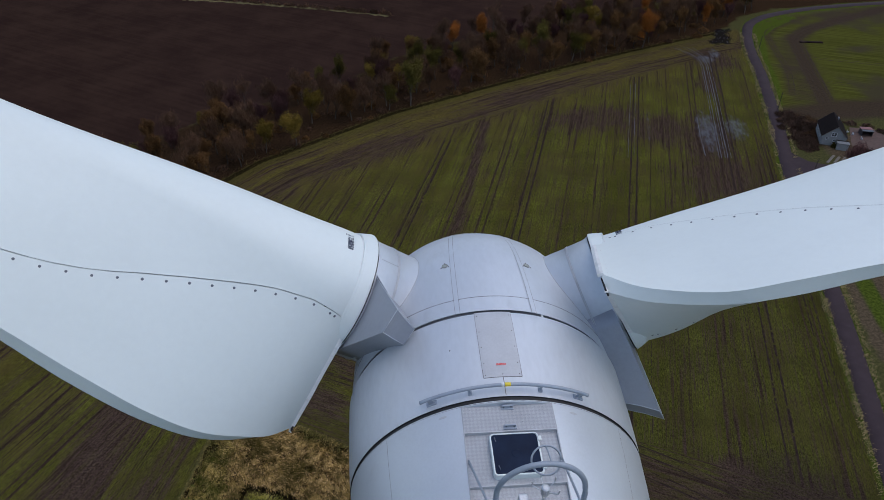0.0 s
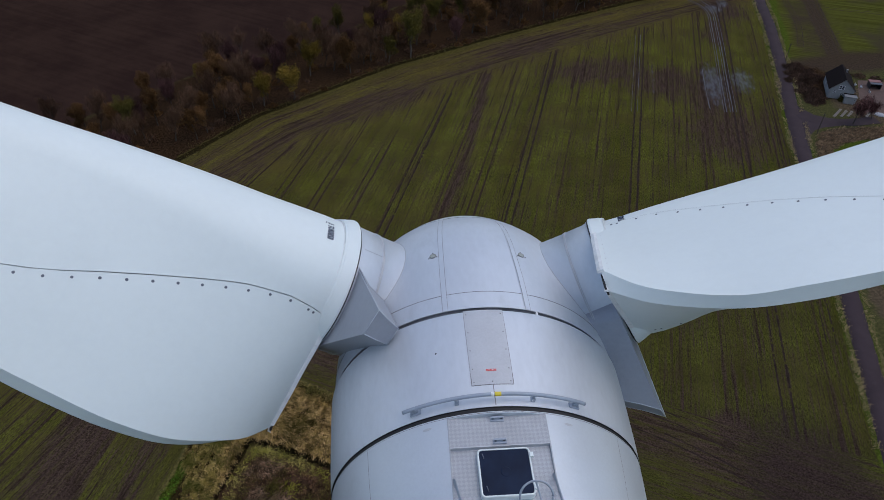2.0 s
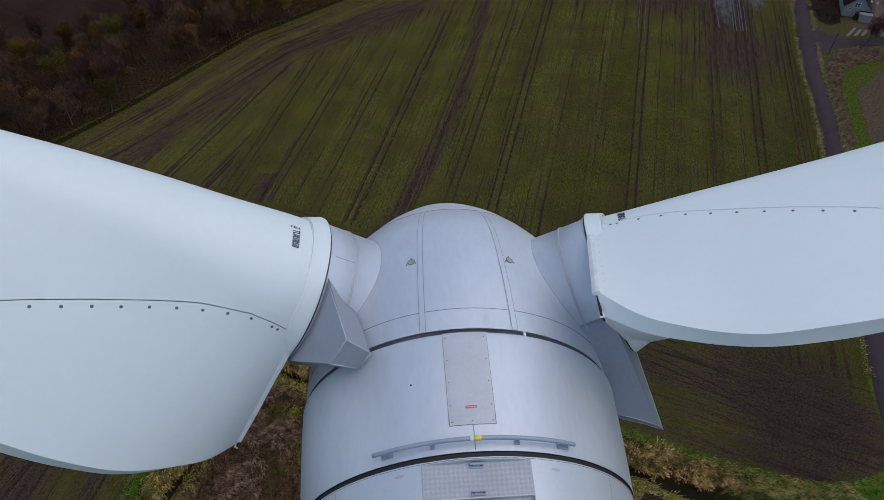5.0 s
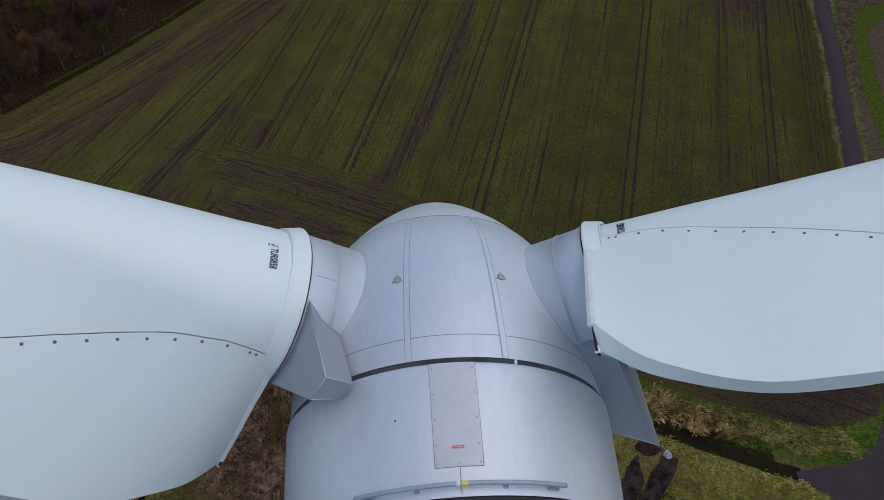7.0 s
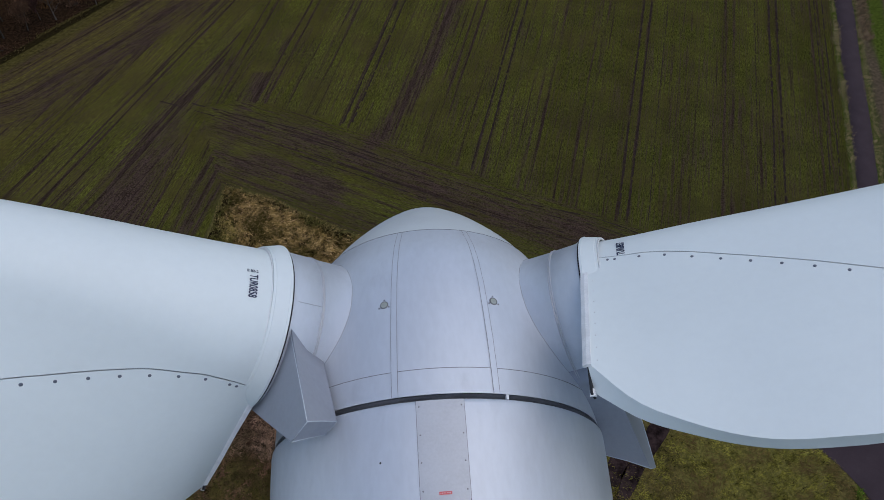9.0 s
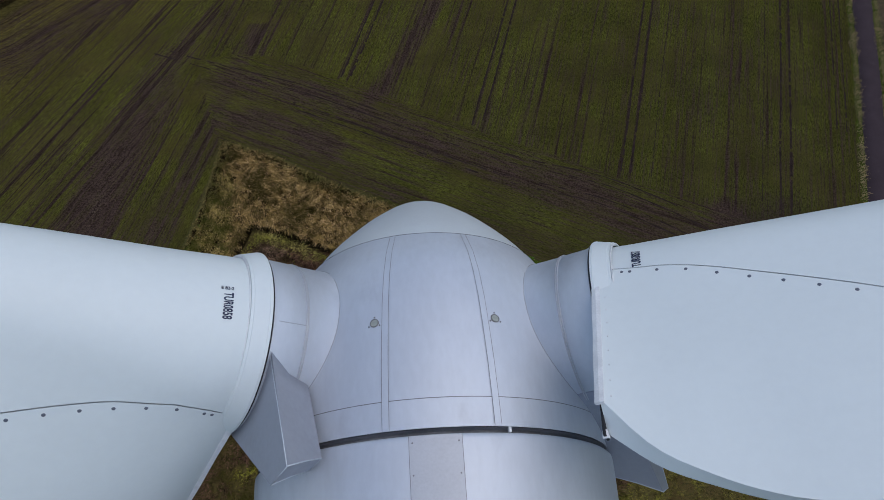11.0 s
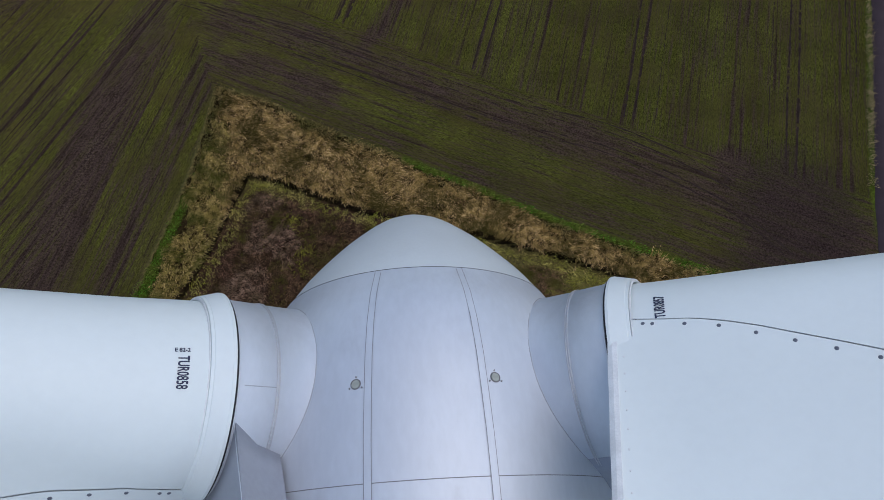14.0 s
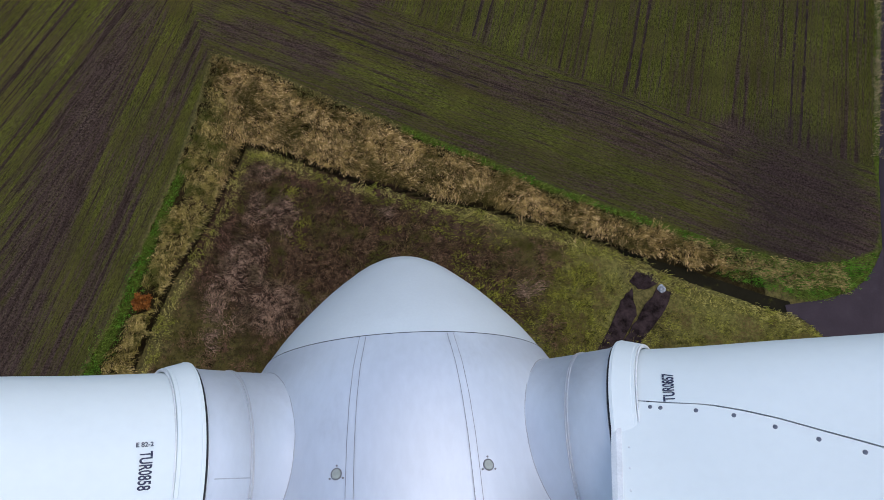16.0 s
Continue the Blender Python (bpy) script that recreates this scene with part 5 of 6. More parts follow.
# bluish base colour stands in for sky reflected in the water
RUT_WET = surface("waterlogged_rut_sky_tint", (0.058, 0.056, 0.066), 0.6, 0.0, 0.35, 0.3, 3.0, spec=0.2, dirt=((0.016, 0.012, 0.010), 0.5, 0.95))
DITCH_WATER = surface("dark_ditch_water", (0.012, 0.010, 0.005), 0.5, 0.0, 0.2, 0.4, 4.0, dirt=((0.085, 0.078, 0.012), 0.45, 0.95), spec=0.02)
MARGIN = surface("pale_margin_grass", (0.105, 0.088, 0.042), 0.95, 0.0, 0.4, 0.5, 4.0, spec=0.02, dirt=((0.03, 0.026, 0.012), 0.4, 0.8))
MUDDY = surface("bare_wet_mud", (0.026, 0.0165, 0.0155), 0.9, 0.0, 0.8, 0.7, 2.2, bump=0.8, bumpd=0.08, spec=0.02, dirt=((0.012, 0.008, 0.008), 0.9, 0.95))


def roads():
    bm = bmesh.new()
    ribbon(bm, ROAD_MID, 4.5, 0.10, 2.0, 0.10, 1, 0.05)
    solid("road", bm, ASPHALT, "narrow asphalt country road with grass verges", "road", kind="structure", smooth=True)
    bm = bmesh.new()
    ribbon(bm, BRANCH, 4.2, 0.10, 1.0, 0.10, 2, 0.03)
    # rounded mouth towards the road
    pts = [(114.5, 158), (119.6, 157.5), (121.6, 163.1), (124.0, 168.2), (127.3, 171.4), (130.7, 172.8), (137.0, 173.6), (137.3, 177.2), (131.4, 180.6), (129.0, 185.9), (128.7, 191.7), (130.2, 199.1), (132.9, 207.5), (129, 203), (124, 186)]
    vs = [bm.verts.new((x, y, 0.085)) for x, y in pts]
    bm.faces.new(vs)
    solid("house_drive", bm, ASPHALT, "asphalt turn-off to the cottage", "road", kind="structure")
    bm = bmesh.new()
    ribbon(bm, [(-110, 361), (-77, 353.5), (-39, 342.8), (-3, 330)], 2.6, 0.05, 1.5, 0.9, 7)
    solid("field_margin", bm, MARGIN, "pale dry grass margin between the ploughed fields", "grass", kind="structure")
    bm = bmesh.new()
    ribbon(bm, DRIVE, 5.2, 0.10, 1.5, 0.25, 3, 0.03)
    vs = [bm.verts.new((x, y, 0.085)) for x, y in APRON]
    bm.faces.new(vs)
    solid("turbine_drive", bm, ASPHALT, "asphalt access track to the turbine", "road", kind="structure")
    bm = bmesh.new()
    vs = [bm.verts.new((x, y, -0.12)) for x, y in ((34.6, 45.0), (39.6, 42.9), (45.8, 40.5), (52.9, 37.3), (58, 35.1), (61.6, 33.8), (62.0, 31.2), (59.6, 32.0), (56.9, 32.9), (54.3, 34.3), (50.5, 36.0), (45.1, 38.3), (39.3, 40.9), (34.2, 44.0))]
    bm.faces.new(vs)
    solid("ditch_water", bm, DITCH_WATER, "dark still water in a grassy ditch", "water", kind="structure")


def tracks():
    """Tramlines of the tractor in the sown field, a pair of wheel ruts each."""
    d = Vector((math.sin(radians(LAY)), math.cos(radians(LAY)), 0))
    s = Vector((d.y, -d.x, 0))
    k = 0
    runs = ((-44.6, 98.6, 198, 1), (-14.2, 92.4, 237, 1), (17.0, 86.4, 268, 1), (48.1, 83.5, 300, 1), (22.0, 88.0, 190, 0), (43.6, 86.0, 200, 0), (59.5, 108.0, 220, 0.5))
    for across, v0, v1, strength in runs:
        for off in ((-0.98, 0.98) if strength else (0.0,)):
            bm = bmesh.new()
            rnd = random.Random(100 + k)
            pts = [tuple((s * (across + off + rnd.uniform(-0.1, 0.1)) + d * v)[:2]) for v in np.linspace(v0 + rnd.uniform(-1, 1), v1, 14)]
            prev = None
            for i, p in enumerate(curve_through(pts, 0.7)):
                w = (0.20 if strength == 1 else 0.14 if strength else 0.075) * rnd.uniform(0.55, 1.35)
                shift = rnd.uniform(-0.05, 0.05)
                row = [bm.verts.new(p + s * (o + shift) + Vector((0, 0, h))) for o, h in ((-w, 0.006), (0, 0.016), (w, 0.006))]
                if prev and rnd.random() > (0.06 if strength == 1 else 0.14):
                    bm.faces.new((prev[0], row[0], row[1], prev[1]))
                    bm.faces.new((prev[1], row[1], row[2], prev[2]))
                prev = row
            k += 1
            solid("wheel_rut", bm, RUT, "dark wheel rut pressed into the sown field", "wheel rut", group="tramlines", kind="structure")
    # flooded ruts, their sky shine painted into the material colour
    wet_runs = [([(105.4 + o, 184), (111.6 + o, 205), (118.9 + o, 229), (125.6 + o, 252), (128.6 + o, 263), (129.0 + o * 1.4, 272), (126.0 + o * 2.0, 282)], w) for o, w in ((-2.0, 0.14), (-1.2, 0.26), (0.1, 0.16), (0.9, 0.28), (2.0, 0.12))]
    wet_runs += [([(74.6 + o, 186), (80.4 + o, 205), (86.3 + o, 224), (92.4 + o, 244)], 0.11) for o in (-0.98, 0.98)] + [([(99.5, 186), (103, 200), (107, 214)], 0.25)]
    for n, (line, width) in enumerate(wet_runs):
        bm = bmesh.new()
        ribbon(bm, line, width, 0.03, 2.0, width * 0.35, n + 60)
        solid("flooded_rut", bm, RUT_WET, "waterlogged wheel rut, sky shine painted into its colour", "wheel rut", group="flooded ruts", kind="structure")
    # curved wheel tracks of the meadow and its straight drill pairs
    lines = [(SWATH[1:], o, 0.22, 70 + i) for i, o in enumerate((-3.4, -1.6, 0.4, 2.2))] + [(SWATH_IN[2:], o, 0.16, 80 + i) for i, o in enumerate((-1.0, 1.0))]
    lines += [(q, o, 0.16, 90 + i) for i, (q, o) in enumerate((q, o) for q in ([(178, 267), (204, 258), (240, 246)], [(171, 242.5), (190, 234), (225, 220)], [(212, 309), (232, 305), (270, 297)]) for o in (-0.95, 0.95))]
    for line, off, width, seed in lines:
        bm = bmesh.new()
        rnd, prev = random.Random(seed), None
        pts = curve_through(line, 1.5)
        for i, p in enumerate(pts):
            run = (pts[min(i + 1, len(pts) - 1)] - pts[max(i - 1, 0)]).normalized()
            cross = Vector((run.y, -run.x, 0))
            w = width * rnd.uniform(0.5, 1.4)
            row = [bm.verts.new(p + cross * (off + s * w + rnd.uniform(-0.07, 0.07)) + Vector((0, 0, 0.015))) for s in (-1, 1)]
            if prev and rnd.random() > 0.12:
                bm.faces.new((prev[0], row[0], row[1], prev[1]))
            prev = row
        solid("meadow_rut", bm, RUT_DRY, "dark wheel track across the meadow", "wheel rut", group="meadow tracks", kind="structure")
    for n, (off, a, b) in enumerate(((-5, 4, 13), (-3.1, 4, 12), (-8.4, 6, 12), (-9.9, 6, 12))):
        bm = bmesh.new()
        rnd, prev = random.Random(80 + n), None
        pts = curve_through([(x + off * 0.35, y + off * 0.9) for x, y in HEADLAND[a:b]], 1.3)
        for i, p in enumerate(pts):
            run = (pts[min(i + 1, len(pts) - 1)] - pts[max(i - 1, 0)]).normalized()
            w = 0.13 * rnd.uniform(0.5, 1.5)
            row = [bm.verts.new(p + Vector((run.y, -run.x, 0)) * (o + rnd.uniform(-0.06, 0.06)) + Vector((0, 0, 0.012))) for o in (-w, w)]
            if prev and rnd.random() > 0.3 + 0.4 * math.sin(i * 0.13 + n):
                bm.faces.new((prev[0], row[0], row[1], prev[1]))
            prev = row
        solid("headland_rut", bm, RUT, "curving wheel rut along the field edge", "wheel rut", group="headland tracks", kind="structure")
    for pts, n in ((((31.2, 32.1), (33.2, 35.6), (35.3, 37.6), (35.4, 33.0), (32.6, 28.8), (29, 24), (26, 22), (27, 26)), 0), (((34.6, 31.2), (37.4, 35.0), (39.8, 37.4), (42.0, 36.4), (40.6, 33.8), (36.5, 29.6), (31, 23), (29, 22), (31, 27)), 1), (((35.0, 38.6), (36.6, 40.6), (39.8, 40.0), (39.9, 38.0), (36.8, 37.2)), 2)):
        bm = bmesh.new()
        rnd = random.Random(n)
        out = []
        for p, q in zip(pts, pts[1:] + pts[:1]):
            for t in np.linspace(0, 1, 5)[:-1]:
                out.append(bm.verts.new((p[0] + (q[0] - p[0]) * t + rnd.uniform(-0.2, 0.2), p[1] + (q[1] - p[1]) * t + rnd.uniform(-0.2, 0.2), 0.33)))
        bm.faces.new(out)
        ext = bmesh.ops.extrude_face_region(bm, geom=bm.faces[:])
        for v in ext["geom"]:
            if isinstance(v, bmesh.types.BMVert):
                v.co.z = 0.0
        solid("mud_patch", bm, MUDDY, "bare patch of wet trampled mud", "mud", group="mud patches", kind="structure")


# ---- grass and reeds: leaning blades by the thousand ----
def sway(x, y, scale, seed):
    """A smooth random field of about -1 to 1 from a few crossing waves."""
    rng = np.random.default_rng(seed)
    out = np.zeros(len(x))
    for _ in range(7):
        a, f, ph = rng.uniform(0, 2 * np.pi), scale * rng.uniform(0.5, 1.8), rng.uniform(0, 6.28)
        out += np.sin((x * np.cos(a) + y * np.sin(a)) * f + ph)
    return out / 2.6


def plant(name, label, category, spots, height, width, lean, material, per=5, spread=0.35, seed=1, wind=(0.5, -0.2), bend=0.5, swing=0.0, plume=None):
    """Clumps of curved blades on the given (x, y, z) spots; swing turns whole clumps off the wind; plume: its material, for pale heads on the tips."""
    rng = np.random.default_rng(seed)
    c = np.asarray(spots, float)
    n = len(c) * per
    turn = swing * (sway(c[:, 0], c[:, 1], 0.55, seed) + rng.normal(0, 0.35, len(c)))
    wx, wy = wind[0] * np.cos(turn) - wind[1] * np.sin(turn), wind[0] * np.sin(turn) + wind[1] * np.cos(turn)
    blow = np.repeat(np.stack([wx, wy], 1) * rng.uniform(0.6, 1.3, len(c))[:, None], per, 0)
    size = np.repeat(rng.uniform(0.72, 1.2, len(c)), per)
    root = np.repeat(c, per, 0)
    root[:, :2] += rng.normal(0, spread, (n, 2))
    ang = rng.uniform(0, 2 * np.pi, n)
    out = np.stack([np.cos(ang), np.sin(ang)], 1) * rng.uniform(0.2, 1.0, n)[:, None] * lean + blow * rng.uniform(0.6, 1.2, n)[:, None]
    h = height * size * rng.uniform(0.6, 1.12, n)
    w = width * rng.uniform(0.6, 1.4, n)
    face = np.arctan2(out[:, 1], out[:, 0]) + rng.normal(0, 0.5, n)
    side = np.stack([-np.sin(face), np.cos(face)], 1)
    V = np.empty((n, 5, 3))
    mid = root.copy()
    mid[:, :2] += out * h[:, None] * bend
    mid[:, 2] += h * 0.72
    tip = root.copy()
    tip[:, :2] += out * h[:, None] * 1.25
    tip[:, 2] += h * 0.9
    for k, (base, s) in enumerate(((root, -0.5), (root, 0.5), (mid, 0.5), (mid, -0.5))):
        V[:, k] = base
        V[:, k, :2] += side * (w * s)[:, None]
    V[:, 4] = tip
    i = np.arange(n)[:, None] * 5
    tris = np.concatenate([i + [0, 1, 2], i + [0, 2, 3], i + [3, 2, 4]], 0)
    me = grid_mesh(name, V.reshape(-1, 3), tris, material)
    tagged(new(name, me), label, category, kind="stuff")
    if plume:
        sel = rng.uniform(0, 1, n) < 0.40
        t, o, sd, hh = tip[sel], out[sel], side[sel], h[sel][:, None]
        o3 = np.concatenate([o * 0.22, np.full((len(o), 1), -0.04)], 1) * hh
        s3 = np.concatenate([sd, np.zeros((len(sd), 1))], 1) * 0.045
        low = t - o3 * 0.7
        V = np.stack([low, low + o3 * 0.6 + s3, low + o3 * 1.7, low + o3 * 0.6 - s3], 1)
        me = grid_mesh("reed_plumes", V.reshape(-1, 3), np.arange(len(t))[:, None] * 4 + [0, 1, 2, 3], plume)
        tagged(new("reed_plumes", me), "pale feathery seed heads on the reeds", "reeds", kind="stuff")


def tuft_material(name, dark, light, other=None, share=0.3, clump=0.9):
    m = bpy.data.materials.new(name)
    nodes, links, b = nodes_of(m)
    nt = m.node_tree
    geo = nt.nodes.new("ShaderNodeNewGeometry")
    k = calc(nt, "ADD", calc(nt, "MULTIPLY", geo.outputs["Random Per Island"], 0.75), calc(nt, "MULTIPLY", calc(nt, "SUBTRACT", noise_tex(nt, clump, 5, 0.8), 0.435), 4.6))
    col = mixer(nt, calc(nt, "MULTIPLY", k, 0.8, True), dark, light)
    if other:
        col = mixer(nt, calc(nt, "MULTIPLY", ramp(nt, noise_tex(nt, 0.22, 5, 0.65), 0.45, 0.60), share), col, other)
    links.new(col, b.inputs["Base Color"])
    b.inputs["Roughness"].default_value = 0.8
    b.inputs["Specular IOR Level"].default_value = 0.0
    return m


def scatter(n, box, rule, seed):
    rng = np.random.default_rng(seed)
    x, y = rng.uniform(box[0], box[1], n), rng.uniform(box[2], box[3], n)
    p = rule(x, y)
    keep = rng.uniform(0, 1, n) < p
    return np.stack([x[keep], y[keep], np.zeros(keep.sum())], 1)


def clumpy(x, y, scale, seed):
    return np.array([noise.noise(Vector((a * scale + seed * 7.1, b * scale, seed))) for a, b in zip(x, y)])


def grasses():
    box = (-62, 86, 8, 93)

    def reed_rule(x, y):
        plot, dd = signed(x, y, PLOT), seg_dist(x, y, DITCH)
        band = (plot > 1.3) & ~inside(x, y, CENTRE) & (dd > np.where((x < -8) & (x > -32), 0.4, np.where(x < 39, 0.3, 1.7)))
        left = (x < -36) & (y < 84)
        edge = np.where(left, np.clip((plot - np.where(y < 64, 2.9, 0.9)) / 1.2, 0.0, 1), np.clip((plot - 1.8) / 1.0, 0, 1))
        slot = seg_dist(x, y, [(-37.6, 82), (-39, 75)]) > 0.5
        slot = slot & (np.hypot(x + 46.3, y - 39.9) > 2.2)
        return band * slot * edge * np.where(x < 40, 1.0, np.clip((56 - x) / 18, 0, 1)) * np.where(x < -36, np.where(y < 70, 0.8, 1), 1)
    leaf = tuft_material("dry_reed_leaf", (0.012, 0.008, 0.003), (0.40, 0.262, 0.082), (0.070, 0.056, 0.013), 0.85, 0.6)
    head = tuft_material("reed_plume", (0.06, 0.038, 0.014), (0.78, 0.50, 0.22), (0.13, 0.092, 0.030), 0.7, 0.6)
    sp = scatter(62000, box, reed_rule, 5)
    arm = (sp[:, 0] < -35) & (sp[:, 1] < 82)
    plant("reed_bed", "tall wind-laid bed of dry straw-coloured reeds", "reeds", sp[~arm], 1.7, 0.085, 0.30, leaf, 15, 0.24, 11, (0.62, -0.50), 0.45, 1.3, head)
    leaf = tuft_material("olive_reed_leaf", (0.012, 0.010, 0.003), (0.36, 0.265, 0.070), (0.055, 0.062, 0.010), 0.8, 0.75)
    head = tuft_material("olive_reed_plume", (0.06, 0.042, 0.013), (0.68, 0.47, 0.18), (0.10, 0.095, 0.020), 0.75, 0.75)
    plant("reed_bed", "wind-laid bed of reeds, partly still olive green", "reeds", sp[arm], 1.7, 0.085, 0.30, leaf, 15, 0.24, 41, (0.62, -0.50), 0.45, 1.3, head)

    def rim_out(x, y):
        plot = signed(x, y, PLOT)
        return (np.abs(plot - np.where(x > -2, 2.2, 1.5)) < np.where(x > -2, 0.9, 1.2) + 0.3 * np.sin(x * 0.45 - y * 0.2) + 1.2 * np.clip((x - 40) / 12, 0, 1)) & (x < 72) & (x > -52) & (y > 30) & (seg_dist(x, y, DITCH) > np.where(x < 39, 0.8, 1.9)) & ~inside(x, y, APRON) & ~inside(x, y, CENTRE) & ~((x < -40.5) & (y < 67))
    plant("edge_grass", "olive rough grass edging the reeds", "grass", scatter(90000, box, rim_out, 24), 0.7, 0.07, 0.6, tuft_material("edge_grass", (0.050, 0.040, 0.012), (0.52, 0.37, 0.135), (0.07, 0.11, 0.014), 0.5), 6, 0.3, 25, (0.4, -0.4))

    def inner(x, y, gap=3.1):
        return inside(x, y, CENTRE) & (seg_dist(x, y, DITCH) > gap)

    def rim_rule(x, y):
        dd = seg_dist(x, y, DITCH)
        return (np.abs(dd - np.where(x < -8, 2.4, np.where(x < 39, 2.1, 2.9))) < 1.1 + 0.4 * np.sin(x * 0.5 + y * 0.3)) & inner(x, y, 0.0) & (x < 62)
    plant("bank_grass", "yellow-green grass on the ditch bank", "grass", scatter(62000, box, rim_rule, 6), 0.7, 0.075, 0.6, tuft_material("bank_grass", (0.12, 0.105, 0.022), (0.66, 0.54, 0.16), (0.27, 0.27, 0.028), 0.75), 6, 0.3, 12, (0.5, -0.4), 0.5, 0.6)

    def verge_rule(x, y):
        plot = signed(x, y, PLOT)
        left = (x < -40.5) & (np.abs(plot - 1.8 - 0.4 * np.sin(y * 0.5)) < np.clip((74 - y) / 14, 0.3, 1.9))
        right = (x > -2) & (np.abs(plot - 0.6) < 0.45 + 0.25 * np.sin(x * 0.7))
        corner = (x > 50) & (plot > np.clip((66 - x) / 6, 0.3, 2.6)) & ~inside(x, y, CENTRE) & (seg_dist(x, y, DITCH) > 1.9) & (y > 33.8) & (seg_dist(x, y, DITCH) > 1.6)
        return (left | right | corner) & (y > 10) & (seg_dist(x, y, DRIVE) > 2.9) & (seg_dist(x, y, ROAD_MID) > 3.0) & ~inside(x, y, APRON)
    plant("verge_grass", "lush green grass strip along the field edge", "grass", scatter(80000, box, verge_rule, 7), 0.4, 0.08, 0.8, tuft_material("lush_green", (0.012, 0.040, 0.004), (0.130, 0.300, 0.026), (0.20, 0.165, 0.04), 0.5), 6, 0.3, 13)

    def heath_rule(x, y):
        bare = (blob(x, y, 36, 34, 6.5, 6) > 0.3)
        return inner(x, y) & (x < 28 + clumpy(x, y, 0.12, 3) * 9) & ~bare
    sp = scatter(34000, box, heath_rule, 8)
    x, y = sp[:, 0], sp[:, 1]
    g = clumpy(x, y, 0.09, 1) + 0.4 * clumpy(x, y, 0.3, 2)
    pale = np.maximum.reduce([blob(x, y, -31.5, 41, 4.5, 11, -14), blob(x, y, -23, 54.5, 4, 3.5, -25), blob(x, y, -27, 38, 7, 5), blob(x, y, -29, 65, 5, 3, -25)]) > 0.5
    pale_sel = (pale & (g > -0.3)) | (g > 0.62)
    moss_sel = ~pale_sel & (clumpy(x, y, 0.10, 6) + 0.35 * clumpy(x, y, 0.35, 8) + 0.016 * np.minimum(x + 10, 16) > 0.12)
    plum_sel = ~pale_sel & ~moss_sel & (clumpy(x, y, 0.08, 12) + 0.4 * clumpy(x, y, 0.3, 13) - 0.016 * (x + 20) > 0.24)
    dark_sel = ~(pale_sel | moss_sel | plum_sel)
    plant("moss_tussock", "mossy green tussocks in the scrub", "scrub", sp[moss_sel], 0.6, 0.085, 0.7, tuft_material("moss_tussock", (0.006, 0.006, 0.0015), (0.40, 0.375, 0.052), (0.10, 0.072, 0.022), 0.55), 9, 0.4, 27, (0.3, -0.3), 0.5, 0.8)
    plant("heath_scrub", "dark brown weedy scrub with bare stalks", "scrub", sp[dark_sel], 1.2, 0.07, 0.5, tuft_material("brown_scrub", (0.003, 0.002, 0.0013), (0.31, 0.18, 0.094), (0.10, 0.095, 0.016), 0.8), 12, 0.38, 14, (0.4, -0.35), 0.5, 0.6)
    plant("plum_scrub", "purplish dead weed stalks in the scrub", "scrub", sp[plum_sel], 1.3, 0.07, 0.45, tuft_material("plum_scrub", (0.005, 0.003, 0.0022), (0.31, 0.165, 0.100), (0.060, 0.052, 0.013), 0.75), 12, 0.38, 34, (0.45, -0.4), 0.5, 0.6)
    plant("pale_scrub", "pale grey-brown withered grass tussocks", "scrub", sp[pale_sel], 1.3, 0.07, 0.35, tuft_material("pale_scrub", (0.010, 0.0065, 0.005), (0.50, 0.305, 0.195), (0.085, 0.062, 0.024), 0.6), 12, 0.42, 15, (0.6, -0.5), 0.5, 0.6)

    def lush_rule(x, y):
        bare = np.maximum.reduce([blob(x, y, 33.5, 33.5, 2.2, 4.5, -35), blob(x, y, 37.8, 34.2, 2.2, 4.8, -38), blob(x, y, 37.4, 38.9, 2.2, 1.4)])
        return inner(x, y, 2.3) & (x > 20) & (bare < 0.35) & (x < np.interp(y, [8, 19, 25, 29, 31], [72, 70, 67, 64, 62.5])) & (y > 10)
    plant("rough_grass", "yellowish green tussocky rough grass", "grass", scatter(60000, box, lush_rule, 9), 0.42, 0.075, 0.9, tuft_material("rough_grass", (0.010, 0.010, 0.0025), (0.37, 0.325, 0.062), (0.15, 0.095, 0.042), 0.85, 0.6), 7, 0.35, 16, (0.5, -0.2), 0.5, 1.0)

    def road_rule(x, y):
        d = seg_dist(x, y, ROAD_MID)
        return (np.abs(d - 2.85) < 0.45 + 0.2 * np.sin(y * 0.35)) & (y > 60) & (seg_dist(x, y, BRANCH) > 3.5) & (seg_dist(x, y, DRIVE) > 3.5)
    plant("roadside_grass", "dry yellow grass tufts along the road edge", "grass", scatter(150000, (82, 165, 60, 300), road_rule, 10), 0.45, 0.09, 0.8, tuft_material("roadside_grass", (0.12, 0.09, 0.042), (0.46, 0.34, 0.18), (0.06, 0.10, 0.014), 0.25), 4, 0.3, 17)

    def isle_rule(x, y):
        near = np.minimum(seg_dist(x, y, ROAD_MID), seg_dist(x, y, BRANCH)) > 2.9
        return near & (signed(x, y, ISLE) > 0) & (signed(x, y, LAWN) < 0.3) & (y > 128)
    plant("waste_grass", "withered brown grass beside the road", "grass", scatter(16000, (112, 160, 125, 172), isle_rule, 18), 0.7, 0.11, 0.7, tuft_material("waste_grass", (0.07, 0.048, 0.030), (0.30, 0.20, 0.12)), 4, 0.4, 19)

    def wood_rule(x, y):
        d = seg_dist(x, y, WOOD_EDGE[1:11])
        return (d < 3.5) & (signed(x, y, WOOD) > -2.5)
